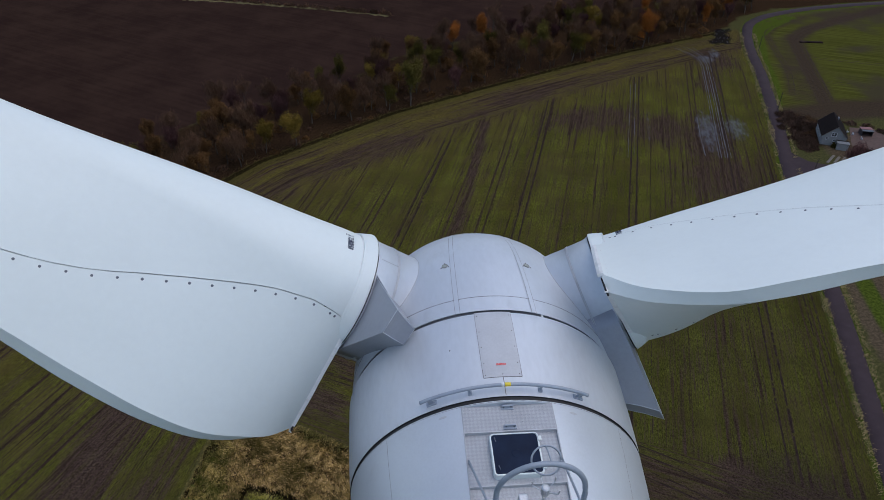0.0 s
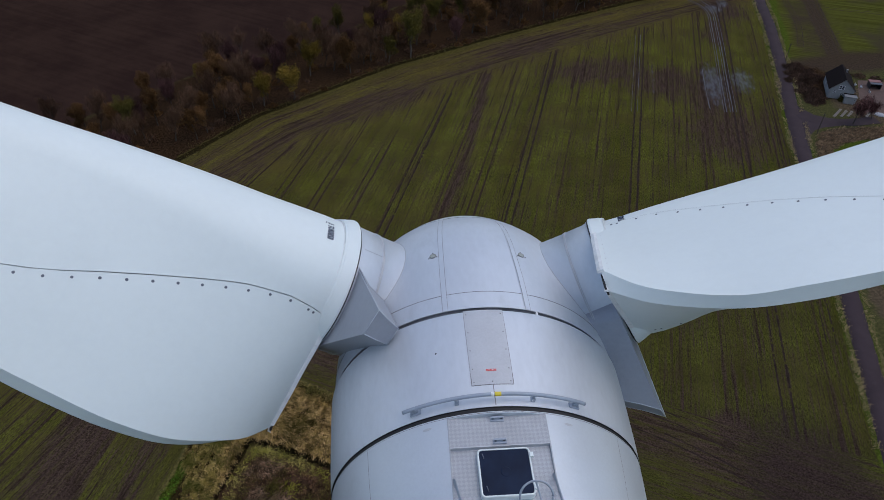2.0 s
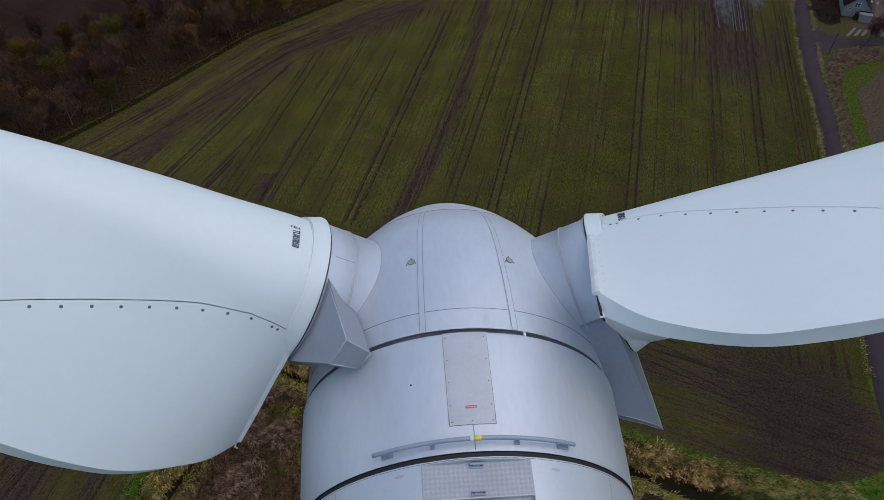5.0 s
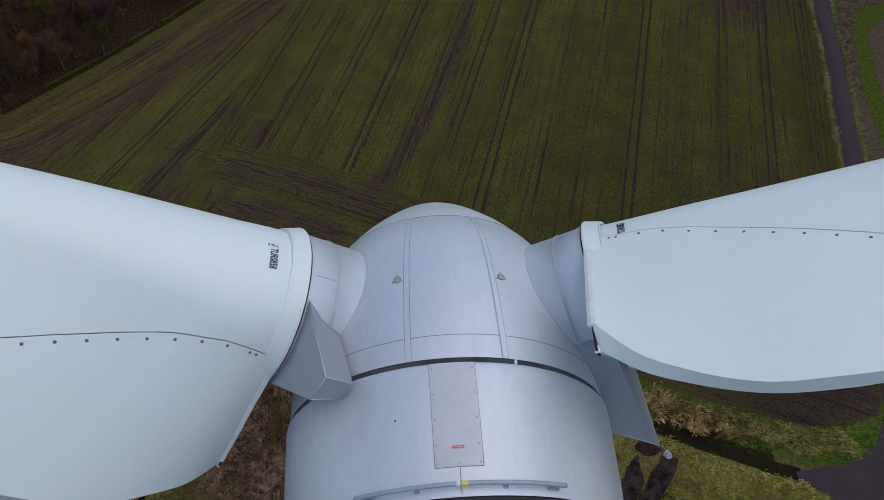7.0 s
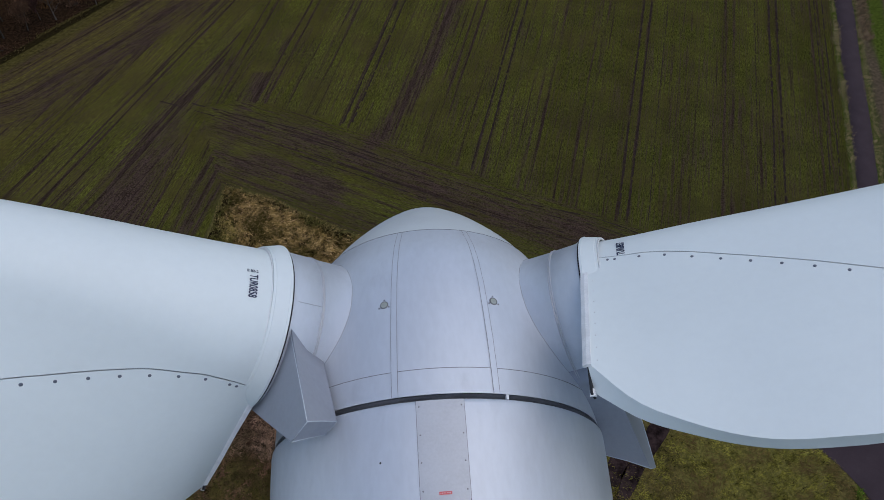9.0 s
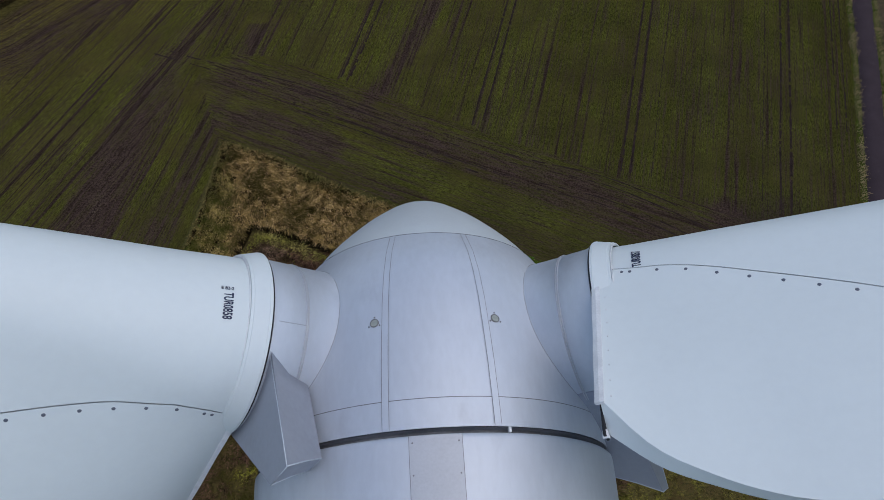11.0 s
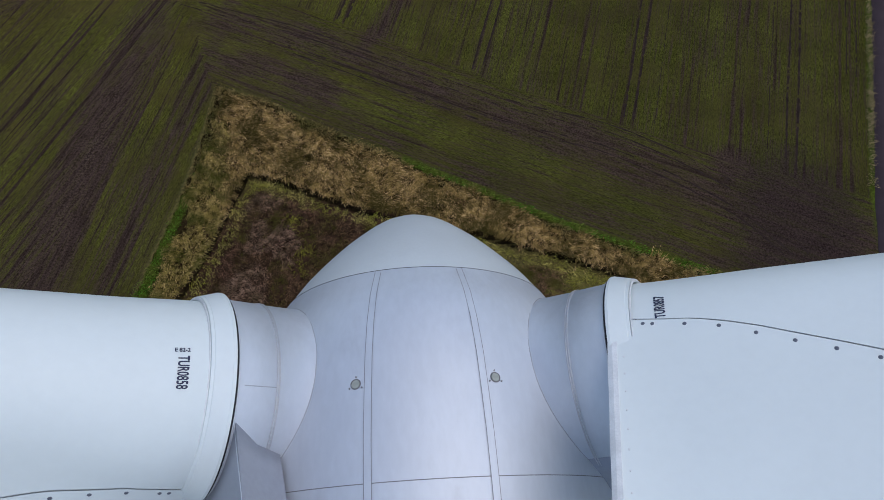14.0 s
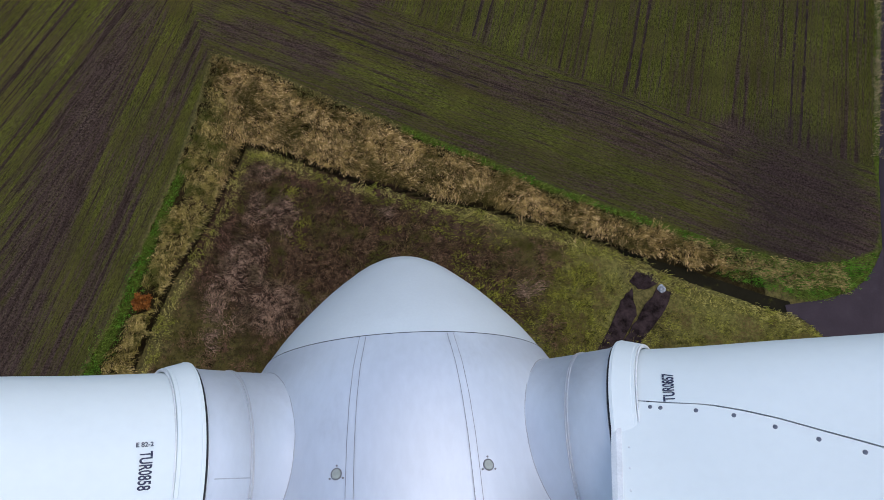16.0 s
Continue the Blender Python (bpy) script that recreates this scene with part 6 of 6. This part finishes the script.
    plant("wood_fringe", "dry yellow grass fringe along the wood", "grass", scatter(26000, (-155, 160, 75, 305), wood_rule, 20), 0.6, 0.10, 0.7, tuft_material("fringe_grass", (0.020, 0.017, 0.006), (0.17, 0.125, 0.045)), 4, 0.5, 21)


land()
roads()
tracks()
grasses()

# ---- trees of the wood, autumn ----
BARK = surface("grey_brown_bark", (0.045, 0.034, 0.026), 0.9, 0.0, 0.3, 1.2, 12.0, bump=0.5, bumpd=0.03)
BIRCH = surface("pale_birch_bark", (0.085, 0.066, 0.052), 0.8, 0.0, 0.3, 1.2, 9.0)


def leaf_material(name, dark, light):
    m = bpy.data.materials.new(name)
    nodes, links, b = nodes_of(m)
    nt = m.node_tree
    geo, info = nt.nodes.new("ShaderNodeNewGeometry"), nt.nodes.new("ShaderNodeObjectInfo")
    col = mixer(nt, geo.outputs["Random Per Island"], dark, light)
    hsv = nt.nodes.new("ShaderNodeHueSaturation")
    links.new(col, hsv.inputs["Color"])
    links.new(calc(nt, "ADD", 0.65, calc(nt, "MULTIPLY", info.outputs["Random"], 0.7)), hsv.inputs["Value"])
    links.new(hsv.outputs[0], b.inputs["Base Color"])
    b.inputs["Roughness"].default_value = 0.85
    b.inputs["Specular IOR Level"].default_value = 0.0
    return m


LEAF = {
    "bare": leaf_material("bare_twigs", (0.030, 0.0175, 0.0115), (0.145, 0.080, 0.049)),
    "russet": leaf_material("russet_leaves", (0.045, 0.025, 0.012), (0.165, 0.084, 0.033)),
    "orange": leaf_material("orange_leaves", (0.12, 0.040, 0.011), (0.38, 0.135, 0.030)),
    "yellow": leaf_material("yellow_leaves", (0.06, 0.042, 0.010), (0.22, 0.145, 0.028)),
    "green": leaf_material("olive_leaves", (0.030, 0.026, 0.008), (0.115, 0.092, 0.022)),
    "bramble": leaf_material("dark_bramble_canes", (0.024, 0.0150, 0.0115), (0.115, 0.070, 0.050)),
    "plum": leaf_material("purple_twigs", (0.030, 0.0150, 0.0145), (0.120, 0.058, 0.055)),
}


def tree(kind, seed, height, label, leaves, bark, twigs):
    rnd = random.Random(seed)
    ob = thing("tree", label, "tree", group="trees of the wood")
    bm = bmesh.new()
    ends = []

    def limb(p, d, length, r, depth):
        pts, rad = [p], [r]
        q = p.copy()
        for k in range(3):
            d = (d + Vector((rnd.uniform(-1, 1), rnd.uniform(-1, 1), rnd.uniform(-0.3, 0.7))) * 0.16).normalized()
            q = q + d * length / 3
            pts.append(q.copy())
            rad.append(r * (1 - 0.22 * (k + 1)))
            if depth < 3:
                for _ in range(2 if depth else (1 + 2 * k)):
                    a = rnd.uniform(0, 2 * math.pi)
                    side = Vector((math.cos(a), math.sin(a), rnd.uniform(0.35, 1.4))).normalized()
                    limb(q.copy(), (d * 0.55 + side * 0.75).normalized(), length * rnd.uniform(0.38, 0.58), rad[-1] * 0.55, depth + 1)
        ends.append((q.copy(), depth))
        add_tube(bm, pts, rad, 5 if depth < 2 else 3, False)
    limb(Vector((0, 0, -0.1)), Vector((0, 0, 1)), height * 0.72, height * 0.020, 0)
    part("trunk", bm, bark, ob, "trunk with bare forking limbs")
    # crown: many small separate leaf sprays round the twig ends
    rng = np.random.default_rng(seed)
    tips = np.array([tuple(e) for e, dpt in ends if dpt >= 2])
    n = leaves
    c = tips[rng.integers(0, len(tips), n)] + rng.normal(0, height * 0.05, (n, 3))
    u = rng.normal(0, 1, (n, 3))
    u /= np.linalg.norm(u, axis=1)[:, None]
    w = np.cross(u, rng.normal(0, 1, (n, 3)))
    w /= np.linalg.norm(w, axis=1)[:, None]
    size = rng.uniform(0.09, 0.24, n)[:, None] if not twigs else rng.uniform(0.22, 0.6, n)[:, None]
    thin = size * 0.75 if not twigs else size * 0.09
    if twigs:
        u[:, 2] = np.abs(u[:, 2]) + 0.8
    V = np.stack([c - u * size, c + w * thin, c + u * size, c - w * thin], 1)
    i = np.arange(n)[:, None] * 4
    me = grid_mesh("crown", V.reshape(-1, 3), i + [0, 1, 2, 3], LEAF[kind])
    part("crown", me, None, ob, {"bare": "bare brown twigs", "russet": "russet leaves", "orange": "orange leaves", "yellow": "yellow leaves", "green": "fading olive leaves", "plum": "purplish bare twigs"}[kind])
    return ob


def bush(kind, seed, label, category, r, h, n, group):
    rng = np.random.default_rng(seed)
    ob = thing("bush", label, category, group=group)
    bm = bmesh.new()
    rnd = random.Random(seed)
    for _ in range(9):
        a, l_ = rnd.uniform(0, 6.28), rnd.uniform(0.5, 0.95)
        add_tube(bm, [(0, 0, -0.05), (math.cos(a) * r * 0.35 * l_, math.sin(a) * r * 0.35 * l_, h * 0.5 * l_), (math.cos(a) * r * 0.8 * l_, math.sin(a) * r * 0.8 * l_, h * 0.85 * l_)], [0.05, 0.035, 0.012], 4, False)
    part("stems", bm, BARK, ob, "thin woody stems")
    d = rng.normal(0, 1, (n, 3))
    d /= np.linalg.norm(d, axis=1)[:, None]
    d[:, 2] = np.abs(d[:, 2])
    k = rng.uniform(0.35, 1, n)[:, None] ** 0.5 * (0.8 + 0.25 * np.sin(d[:, :1] * 5 + seed) * np.cos(d[:, 1:2] * 4))
    c = d * k * np.array([r, r, h])
    u = rng.normal(0, 1, (n, 3))
    u /= np.linalg.norm(u, axis=1)[:, None]
    w = np.cross(u, rng.normal(0, 1, (n, 3)))
    w /= np.linalg.norm(w, axis=1)[:, None]
    s = rng.uniform(0.08, 0.22, n)[:, None] * max(1, r / 1.6)
    thin = 0.6
    if kind in ("plum", "bare", "bramble"):
        u[:, 2], s, thin = np.abs(u[:, 2]) + 0.4, s * 2.2, 0.10
    V = np.stack([c - u * s, c + w * s * thin, c + u * s, c - w * s * thin], 1)
    me = grid_mesh("foliage", V.reshape(-1, 3), np.arange(n)[:, None] * 4 + [0, 1, 2, 3], LEAF[kind])
    part("foliage", me, None, ob)
    return ob


def wood():
    protos = [tree("bare", 1, 11, "leafless brown tree in the wood", 3400, BARK, True), tree("bare", 2, 10, "leafless brown tree in the wood", 3400, BARK, True),
              tree("bare", 9, 12, "leafless slender tree in the wood", 2600, BIRCH, True), tree("russet", 3, 9, "russet autumn tree in the wood", 4600, BARK, False),
              tree("orange", 4, 10.5, "bright orange autumn tree in the wood", 5200, BARK, False), tree("yellow", 5, 9.5, "yellowing autumn tree in the wood", 4600, BIRCH, False),
              tree("green", 6, 10.5, "fading olive-green tree in the wood", 5200, BIRCH, False), tree("plum", 7, 9, "leafless purplish tree in the wood", 3200, BARK, True)]
    rnd = random.Random(77)
    spots = [(4, 107.7, 282.3, 1.15), (5, -30.8, 216.3, 1.0), (6, 8.2, 252.7, 1.0), (6, 14.8, 252.4, 0.95), (6, 4.2, 229, 1.15), (6, 60, 270, 1.1), (4, 38, 287, 0.95), (4, 24, 284.5, 0.8), (3, 28.6, 249, 1.15), (3, 96.3, 286.3, 1.15), (4, 144.5, 305.8, 0.75), (5, -37.6, 208.4, 0.55), (5, -66, 208, 0.75), (3, 105.6, 315.4, 1.2), (7, -40.7, 210.6, 1.0), (7, -5.9, 242.9, 1.0), (3, -17, 217.8, 1.05), (3, 40, 264, 1.0), (4, 119, 314.8, 0.8), (3, 130, 298.9, 1.0), (3, 152, 312, 0.9), (4, 160, 322, 0.9)]
    taken = [(x, y) for _, x, y, _ in spots]
    poly = WOOD_EDGE[:14] + WOOD_BACK[:11][::-1]
    tries = 0
    while len(spots) < 292 and tries < 30000:
        tries += 1
        x, y = rnd.uniform(-150, 180), rnd.uniform(80, 355)
        if not inside(np.array([x]), np.array([y]), poly)[0]:
            continue
        if seg_dist(np.array([x]), np.array([y]), WOOD_EDGE)[0] < rnd.uniform(0.6, 2.6) or rnd.random() < 0.014 * seg_dist(np.array([x]), np.array([y]), WOOD_EDGE)[0] or min((x - a) ** 2 + (y - b) ** 2 for a, b in taken) < 10 or min((x - a) ** 2 + (y + 3 - b) ** 2 for a, b in taken[:22]) < 22:
            continue
        kind = rnd.choices((0, 1, 2, 3, 4, 5, 6, 7), (21, 21, 8, 22, 1, 3, 8, 16))[0]
        spots.append((kind, x, y, rnd.uniform(0.66, 1.0)))
        taken.append((x, y))
    for kind, x, y, s in spots:
        m = pose(x, y, 0, 0, 0, rnd.uniform(0, 360)) @ Matrix.Diagonal((s * rnd.uniform(0.95, 1.2), s * 1.05, s * rnd.uniform(0.92, 1.1), 1))
        copy_thing(protos[kind], m)
    for p in protos:
        for o in (*p.children_recursive, p):
            bpy.data.objects.remove(o)
    b1 = bush("russet", 21, "low russet undergrowth bush", "bush", 1.9, 1.6, 420, "undergrowth")
    b2 = bush("bare", 22, "low brown bramble bush", "bush", 2.0, 1.5, 260, "undergrowth")
    n = 0
    while n < 170:
        x, y = rnd.uniform(-120, 150), rnd.uniform(110, 330)
        if inside(np.array([x]), np.array([y]), poly)[0]:
            s = rnd.uniform(0.7, 1.5)
            copy_thing(rnd.choice((b1, b2)), pose(x, y, 0, 0, 0, rnd.uniform(0, 360)) @ Matrix.Diagonal((s, s, s, 1)))
            n += 1
    for k in range(26):
        t = k / 25
        copy_thing(b2, pose(-95 + 92 * t + rnd.uniform(-1, 1), 360.5 - 28 * t + rnd.uniform(-1, 1), 0, 0, 0, rnd.uniform(0, 360)) @ Matrix.Diagonal((0.8 + t, 0.8, 0.7 + 0.9 * t, 1)))
    for p in (b1, b2):
        for o in (*p.children_recursive, p):
            bpy.data.objects.remove(o)


# ---- the cottage and its garden ----
PLASTER = surface("grey_white_plaster", (0.225, 0.225, 0.23), 0.85, 0.0, 0.1, 0.8, 8.0, dirt=((0.2, 0.19, 0.17), 0.7, 0.5))
SLATE = surface("dark_roof_tiles", (0.013, 0.010, 0.010), 0.9, 0.0, 0.25, 2.0, 12.0, spec=0.04)
PANE = surface("dim_window_glass", (0.02, 0.022, 0.028), 0.15, 0.0, 0.2, 2.0, 9.0)
FRAME_W = surface("white_window_paint", (0.5, 0.5, 0.52), 0.5)
PAVING = surface("red_gravel_yard", (0.085, 0.050, 0.040), 0.9, 0.0, 0.25, 0.8, 6.0)
TIMBER = surface("grey_weathered_timber", (0.13, 0.11, 0.095), 0.85, 0.0, 0.2, 2.0, 20.0)
CAR_PAINT = surface("dark_car_paint", (0.03, 0.032, 0.04), 0.3)
CAR_PINK = surface("faded_red_boards", (0.20, 0.085, 0.08), 0.7)
TARP = surface("white_tarpaulin", (0.28, 0.29, 0.32), 0.5, 0.0, 0.1, 3.0, 20.0)
ROOFING = surface("pale_grey_roofing_felt", (0.16, 0.165, 0.175), 0.8, 0.0, 0.15, 1.0, 9.0)
STONE = surface("pale_lichen_stone", (0.27, 0.27, 0.28), 0.8, 0.0, 0.6, 2.5, 14.0, bump=0.5, bumpd=0.05)


def cottage():
    m = pose(146.85, 195.8, 0, 0, 0, -21.3)
    home = thing("cottage", "small grey-white cottage with a steep dark tiled roof", "house", m)
    w, l_, hw, hr = 3.75, 5.8, 3.45, 7.0
    bm = bmesh.new()
    prof = [(-w, 0), (w, 0), (w, hw), (0, hr - 0.22), (-w, hw)]
    a = [bm.verts.new((x, -l_, z)) for x, z in prof]
    b = [bm.verts.new((x, l_, z)) for x, z in prof]
    bm.faces.new(a)
    bm.faces.new(b[::-1])
    for k in range(5):
        bm.faces.new((a[k], a[(k + 1) % 5], b[(k + 1) % 5], b[k]))
    part("wall", bm, PLASTER, home, "grey-white plastered walls")
    for sgn in (-1, 1):
        bm = bmesh.new()
        d = Vector((sgn * (w + 0.4), 0, hw - 0.36)) - Vector((0, 0, hr))
        for row in range(14):
            t0, t1 = row / 14, (row + 1) / 14
            p, q = Vector((0, 0, hr)) + d * t0, Vector((0, 0, hr)) + d * t1
            lift = Vector((sgn * 0.05, 0, 0.07))
            edge = [bm.verts.new(c) for c in ((p.x, -l_ - 0.3, p.z), (p.x, l_ + 0.3, p.z), (q.x + lift.x, l_ + 0.3, q.z + lift.z), (q.x + lift.x, -l_ - 0.3, q.z + lift.z))]
            bm.faces.new(edge)
            if row:
                bm.faces.new((last[0], last[1], edge[1], edge[0]))
            last = (edge[3], edge[2])
        part("roof_slope", bm, SLATE, home, "dark tiled roof slope")
        bm = bmesh.new()
        for y in (-l_ - 0.32, l_ + 0.24):
            e = [bm.verts.new(c) for c in ((0, y, hr + 0.03), (sgn * (w + 0.42), y, hw - 0.34), (sgn * (w + 0.42), y, hw - 0.54), (0, y, hr - 0.19), (0, y + 0.08, hr + 0.03), (sgn * (w + 0.42), y + 0.08, hw - 0.34), (sgn * (w + 0.42), y + 0.08, hw - 0.54), (0, y + 0.08, hr - 0.19))]
            for q in ((0, 1, 2, 3), (4, 5, 6, 7), (0, 1, 5, 4), (2, 3, 7, 6)):
                bm.faces.new([e[k] for k in q])
        part("bargeboard", bm, TIMBER, home, "grey board along the gable edge")
    bm = bmesh.new()
    add_box(bm, 1.0, 1.45, 2.2, 2.65, 5.0, 6.9, 0.03)
    add_box(bm, 0.94, 1.51, 2.14, 2.71, 6.75, 6.88)
    part("chimney", bm, PLASTER, home, "thin pale chimney")
    for x, y, z, ww, hh, face in ((-0.4, -l_, 3.3, 0.85, 0.75, "s"), (-2.2, -l_, 2.0, 0.4, 0.45, "s"), (0.2, -l_, 0.9, 0.5, 0.65, "s"), (-w, -2.2, 1.3, 0.5, 0.6, "w"), (-w, 2.0, 1.3, 0.5, 0.6, "w")):
        mm = pose(x, y, z + hh) if face == "s" else pose(x, y, z + hh, 0, 0, -90)
        fr = 0.16 if ww > 0.8 else 0.07
        bm = bmesh.new()
        for x0, x1, z0, z1 in ((-ww, ww, hh - fr, hh), (-ww, ww, -hh, -hh + fr), (-ww, -ww + fr, -hh, hh), (ww - fr, ww, -hh, hh), (-fr / 2, fr / 2, -hh, hh), (-ww, ww, -0.04, 0.04)):
            add_box(bm, x0, x1, -0.05, 0.06, z0, z1)
        win = part("window", bm, FRAME_W, home, "white-framed window", mm)
        bm = bmesh.new()
        add_box(bm, -ww + 0.05, ww - 0.05, -0.02, 0.04, -hh + 0.05, hh - 0.05)
        part("pane", bm, PANE, win)
    # low annex in front of the gable, pale roof, dark strip where it meets the house
    bm = bmesh.new()
    add_box(bm, 0.9, 4.4, -l_ - 2.7, -l_ - 0.01, 0, 2.35, 0.03)
    ext = part("annex", bm, PLASTER, home, "low plastered annex")
    bm = bmesh.new()
    add_box(bm, 0.75, 4.55, -l_ - 2.85, -l_ - 0.9, 2.352, 2.47, 0.02)
    part("annex_roof", bm, ROOFING, ext, "pale flat annex roof")
    bm = bmesh.new()
    add_box(bm, 0.75, 4.55, -l_ - 0.9, -l_ - 0.02, 2.352, 2.43, 0.02)
    part("roof_gutter", bm, SLATE, ext, "dark strip along the house wall")
    bm = bmesh.new()
    pts = [(148, 181), (154, 178), (163, 184), (168, 192), (166, 202), (158, 203), (153, 193)]
    bm.faces.new([bm.verts.new((x, y, 0.06)) for x, y in pts])
    solid("yard", bm, PAVING, "reddish gravel yard beside the cottage", "yard", kind="structure")
    for x, y, half in ((139.6, 181.4, 3.3), (141.4, 180.8, 2.6), (143.4, 180.6, 2.2), (149.2, 180.0, 2.4)):
        bm = bmesh.new()
        add_box(bm, -0.4, 0.4, -half, half, 0.02, 0.16, 0.02)
        solid("garden_plank", bm, TIMBER, "pale weathered board on the ground", "board", pose(x, y, 0, 0, 0, -46), "garden boards")
    # open-fronted shed
    shed = thing("shed", "dark timber shed with a faded pink roof", "shed", pose(160.6, 197.6, 0.06, 0, 0, -12) @ Matrix.Diagonal((0.8, 0.8, 0.9, 1)))
    bm = bmesh.new()
    for x0, x1, y0, y1 in ((-2.2, -2.05, -1.9, 1.9), (2.05, 2.2, -1.9, 1.9), (-2.05, 2.05, 1.75, 1.9)):
        add_box(bm, x0, x1, y0, y1, 0, 2.1)
    part("wall", bm, CAR_PAINT, shed, "dark stained board walls")
    bm = bmesh.new()
    add_box(bm, -2.4, 2.4, -0.3, 2.1, 2.1, 2.25, 0.03)
    part("roof", bm, CAR_PINK, shed, "faded pink roof sheet")
    bm = bmesh.new()
    add_box(bm, -2.4, 2.4, -2.1, -0.32, 2.02, 2.14, 0.03)
    part("front_roof", bm, CAR_PAINT, shed, "dark front roof sheet")
    for x, y, turn in ((156.2, 197.6, 10), (155.2, 199.4, 40), (157.4, 194.2, 75)):
        bm = bmesh.new()
        add_box(bm, -0.35, 0.35, -0.3, 0.3, 0.06, 0.5, 0.03)
        add_box(bm, -0.35, 0.35, 0.22, 0.3, 0.45, 0.95, 0.02)
        solid("bench", bm, TARP, "small white bench on the gravel", "bench", pose(x, y, 0, 0, 0, turn), "garden benches")
    bm = bmesh.new()
    bmesh.ops.create_icosphere(bm, subdivisions=3, radius=1.0)
    for v in bm.verts:
        v.co = Vector((v.co.x * 1.9, v.co.y * 1.0, max(0, v.co.z) * 0.7)) * (1 + 0.12 * noise.noise(v.co * 2.5))
    solid("covered_boat", bm, TARP, "low heap under a white tarpaulin", "tarpaulin", pose(152.6, 179.2, 0.06, 0, 0, -30))


def garden():
    rnd = random.Random(5)
    tangle = [bush("bramble", 31, "tangled dark purple-brown bramble", "bush", 3.0, 1.7, 400, "garden brambles"), bush("bramble", 33, "tangled brown leafless bramble", "bush", 2.8, 1.6, 360, "garden brambles")]
    patch = [(136.5, 214), (141.5, 215), (148, 211), (146.5, 204.5), (141.5, 199), (139.5, 190), (135, 184.5), (132.5, 190), (132.8, 200), (134.5, 208)]
    n = 0
    while n < 58:
        x, y = rnd.uniform(131, 149), rnd.uniform(184, 216)
        if inside(np.array([x]), np.array([y]), patch)[0]:
            s = rnd.uniform(0.45, 0.95)
            copy_thing(tangle[0 if rnd.random() < 0.55 else 1], pose(x, y, 0, 0, 0, rnd.uniform(0, 360)) @ Matrix.Diagonal((s, s, s * rnd.uniform(0.7, 1.2), 1)))
            n += 1
    for x, y, s in ((156, 207, 0.8), (160, 205.5, 0.9), (164.5, 203, 0.9), (167.5, 199, 0.8), (158, 183.5, 0.7), (154.5, 185.5, 0.7), (152, 188, 0.6)):
        copy_thing(tangle[0], pose(x, y, 0, 0, 0, rnd.uniform(0, 360)) @ Matrix.Diagonal((s, s, s * 0.8, 1)))
    for b in tangle:
        for o in (*b.children_recursive, b):
            bpy.data.objects.remove(o)
    ivy = bush("green", 35, "dark green ivy bush against the gable", "bush", 1.1, 2.2, 700, "garden shrubs")
    ivy.matrix_world = pose(144.6, 189.2, 0)
    t = tree("plum", 41, 6.5, "spreading leafless garden tree", 1500, BARK, True)
    t.matrix_world = pose(141.2, 174.6, 0) @ Matrix.Diagonal((1.6, 1.6, 1.05, 1))
    t = tree("plum", 43, 5.0, "spreading leafless garden tree", 1200, BARK, True)
    t.matrix_world = pose(148.5, 177.0, 0) @ Matrix.Diagonal((1.3, 1.3, 0.85, 1))
    o = bush("orange", 51, "small rust-orange shrub at the field edge", "bush", 1.35, 1.7, 900, "plot shrubs")
    o.matrix_world = pose(-46.3, 39.9, 0) @ Matrix.Diagonal((1.4, 1.4, 1.6, 1))
    o = bush("russet", 52, "low russet shrub among the reeds", "bush", 1.6, 1.4, 700, "plot shrubs")
    o.matrix_world = pose(8.5, 60.8, 0)
    for x, y in ((127, 169.6), (157.3, 275.6), (139.2, 218.6)):
        pole = thing("utility_pole", "thin dark wooden utility pole by the road", "utility pole", pose(x, y, 0, 1.5, -1, 0), "utility poles")
        bm = bmesh.new()
        add_tube(bm, [(0, 0, -0.1), (0, 0, 3.5), (0, 0, 7.0)], [0.12, 0.11, 0.09], 8)
        part("post", bm, BARK, pole)
        bm = bmesh.new()
        add_box(bm, -0.5, 0.5, -0.05, 0.05, 6.5, 6.6)
        part("crossarm", bm, BARK, pole)
    bm = bmesh.new()
    bmesh.ops.create_icosphere(bm, subdivisions=2, radius=0.72)
    for v in bm.verts:
        v.co *= 1 + 0.35 * noise.noise(v.co * 1.7) + 0.15 * noise.noise(v.co * 4.1)
        v.co.z = max(v.co.z * 0.75, -0.2)
    solid("boulder", bm, STONE, "pale angular boulder beside the mud", "boulder", pose(40.4, 37.2, 0.35, 0, 0, 20))
    bm = bmesh.new()
    add_box(bm, -5, 5, -0.6, 0.6, 0, 0.55, 0.1)
    for v in bm.verts:
        v.co.z *= 1 + 0.3 * noise.noise(v.co * 0.7)
        v.co.y *= 1 + 0.3 * noise.noise(v.co * 0.5 + Vector((3, 0, 0)))
    solid("manure_heap", bm, MUDDY, "long low dark heap in the meadow", "heap", pose(186, 285, 0, 0, 0, -8))


wood()
cottage()
garden()
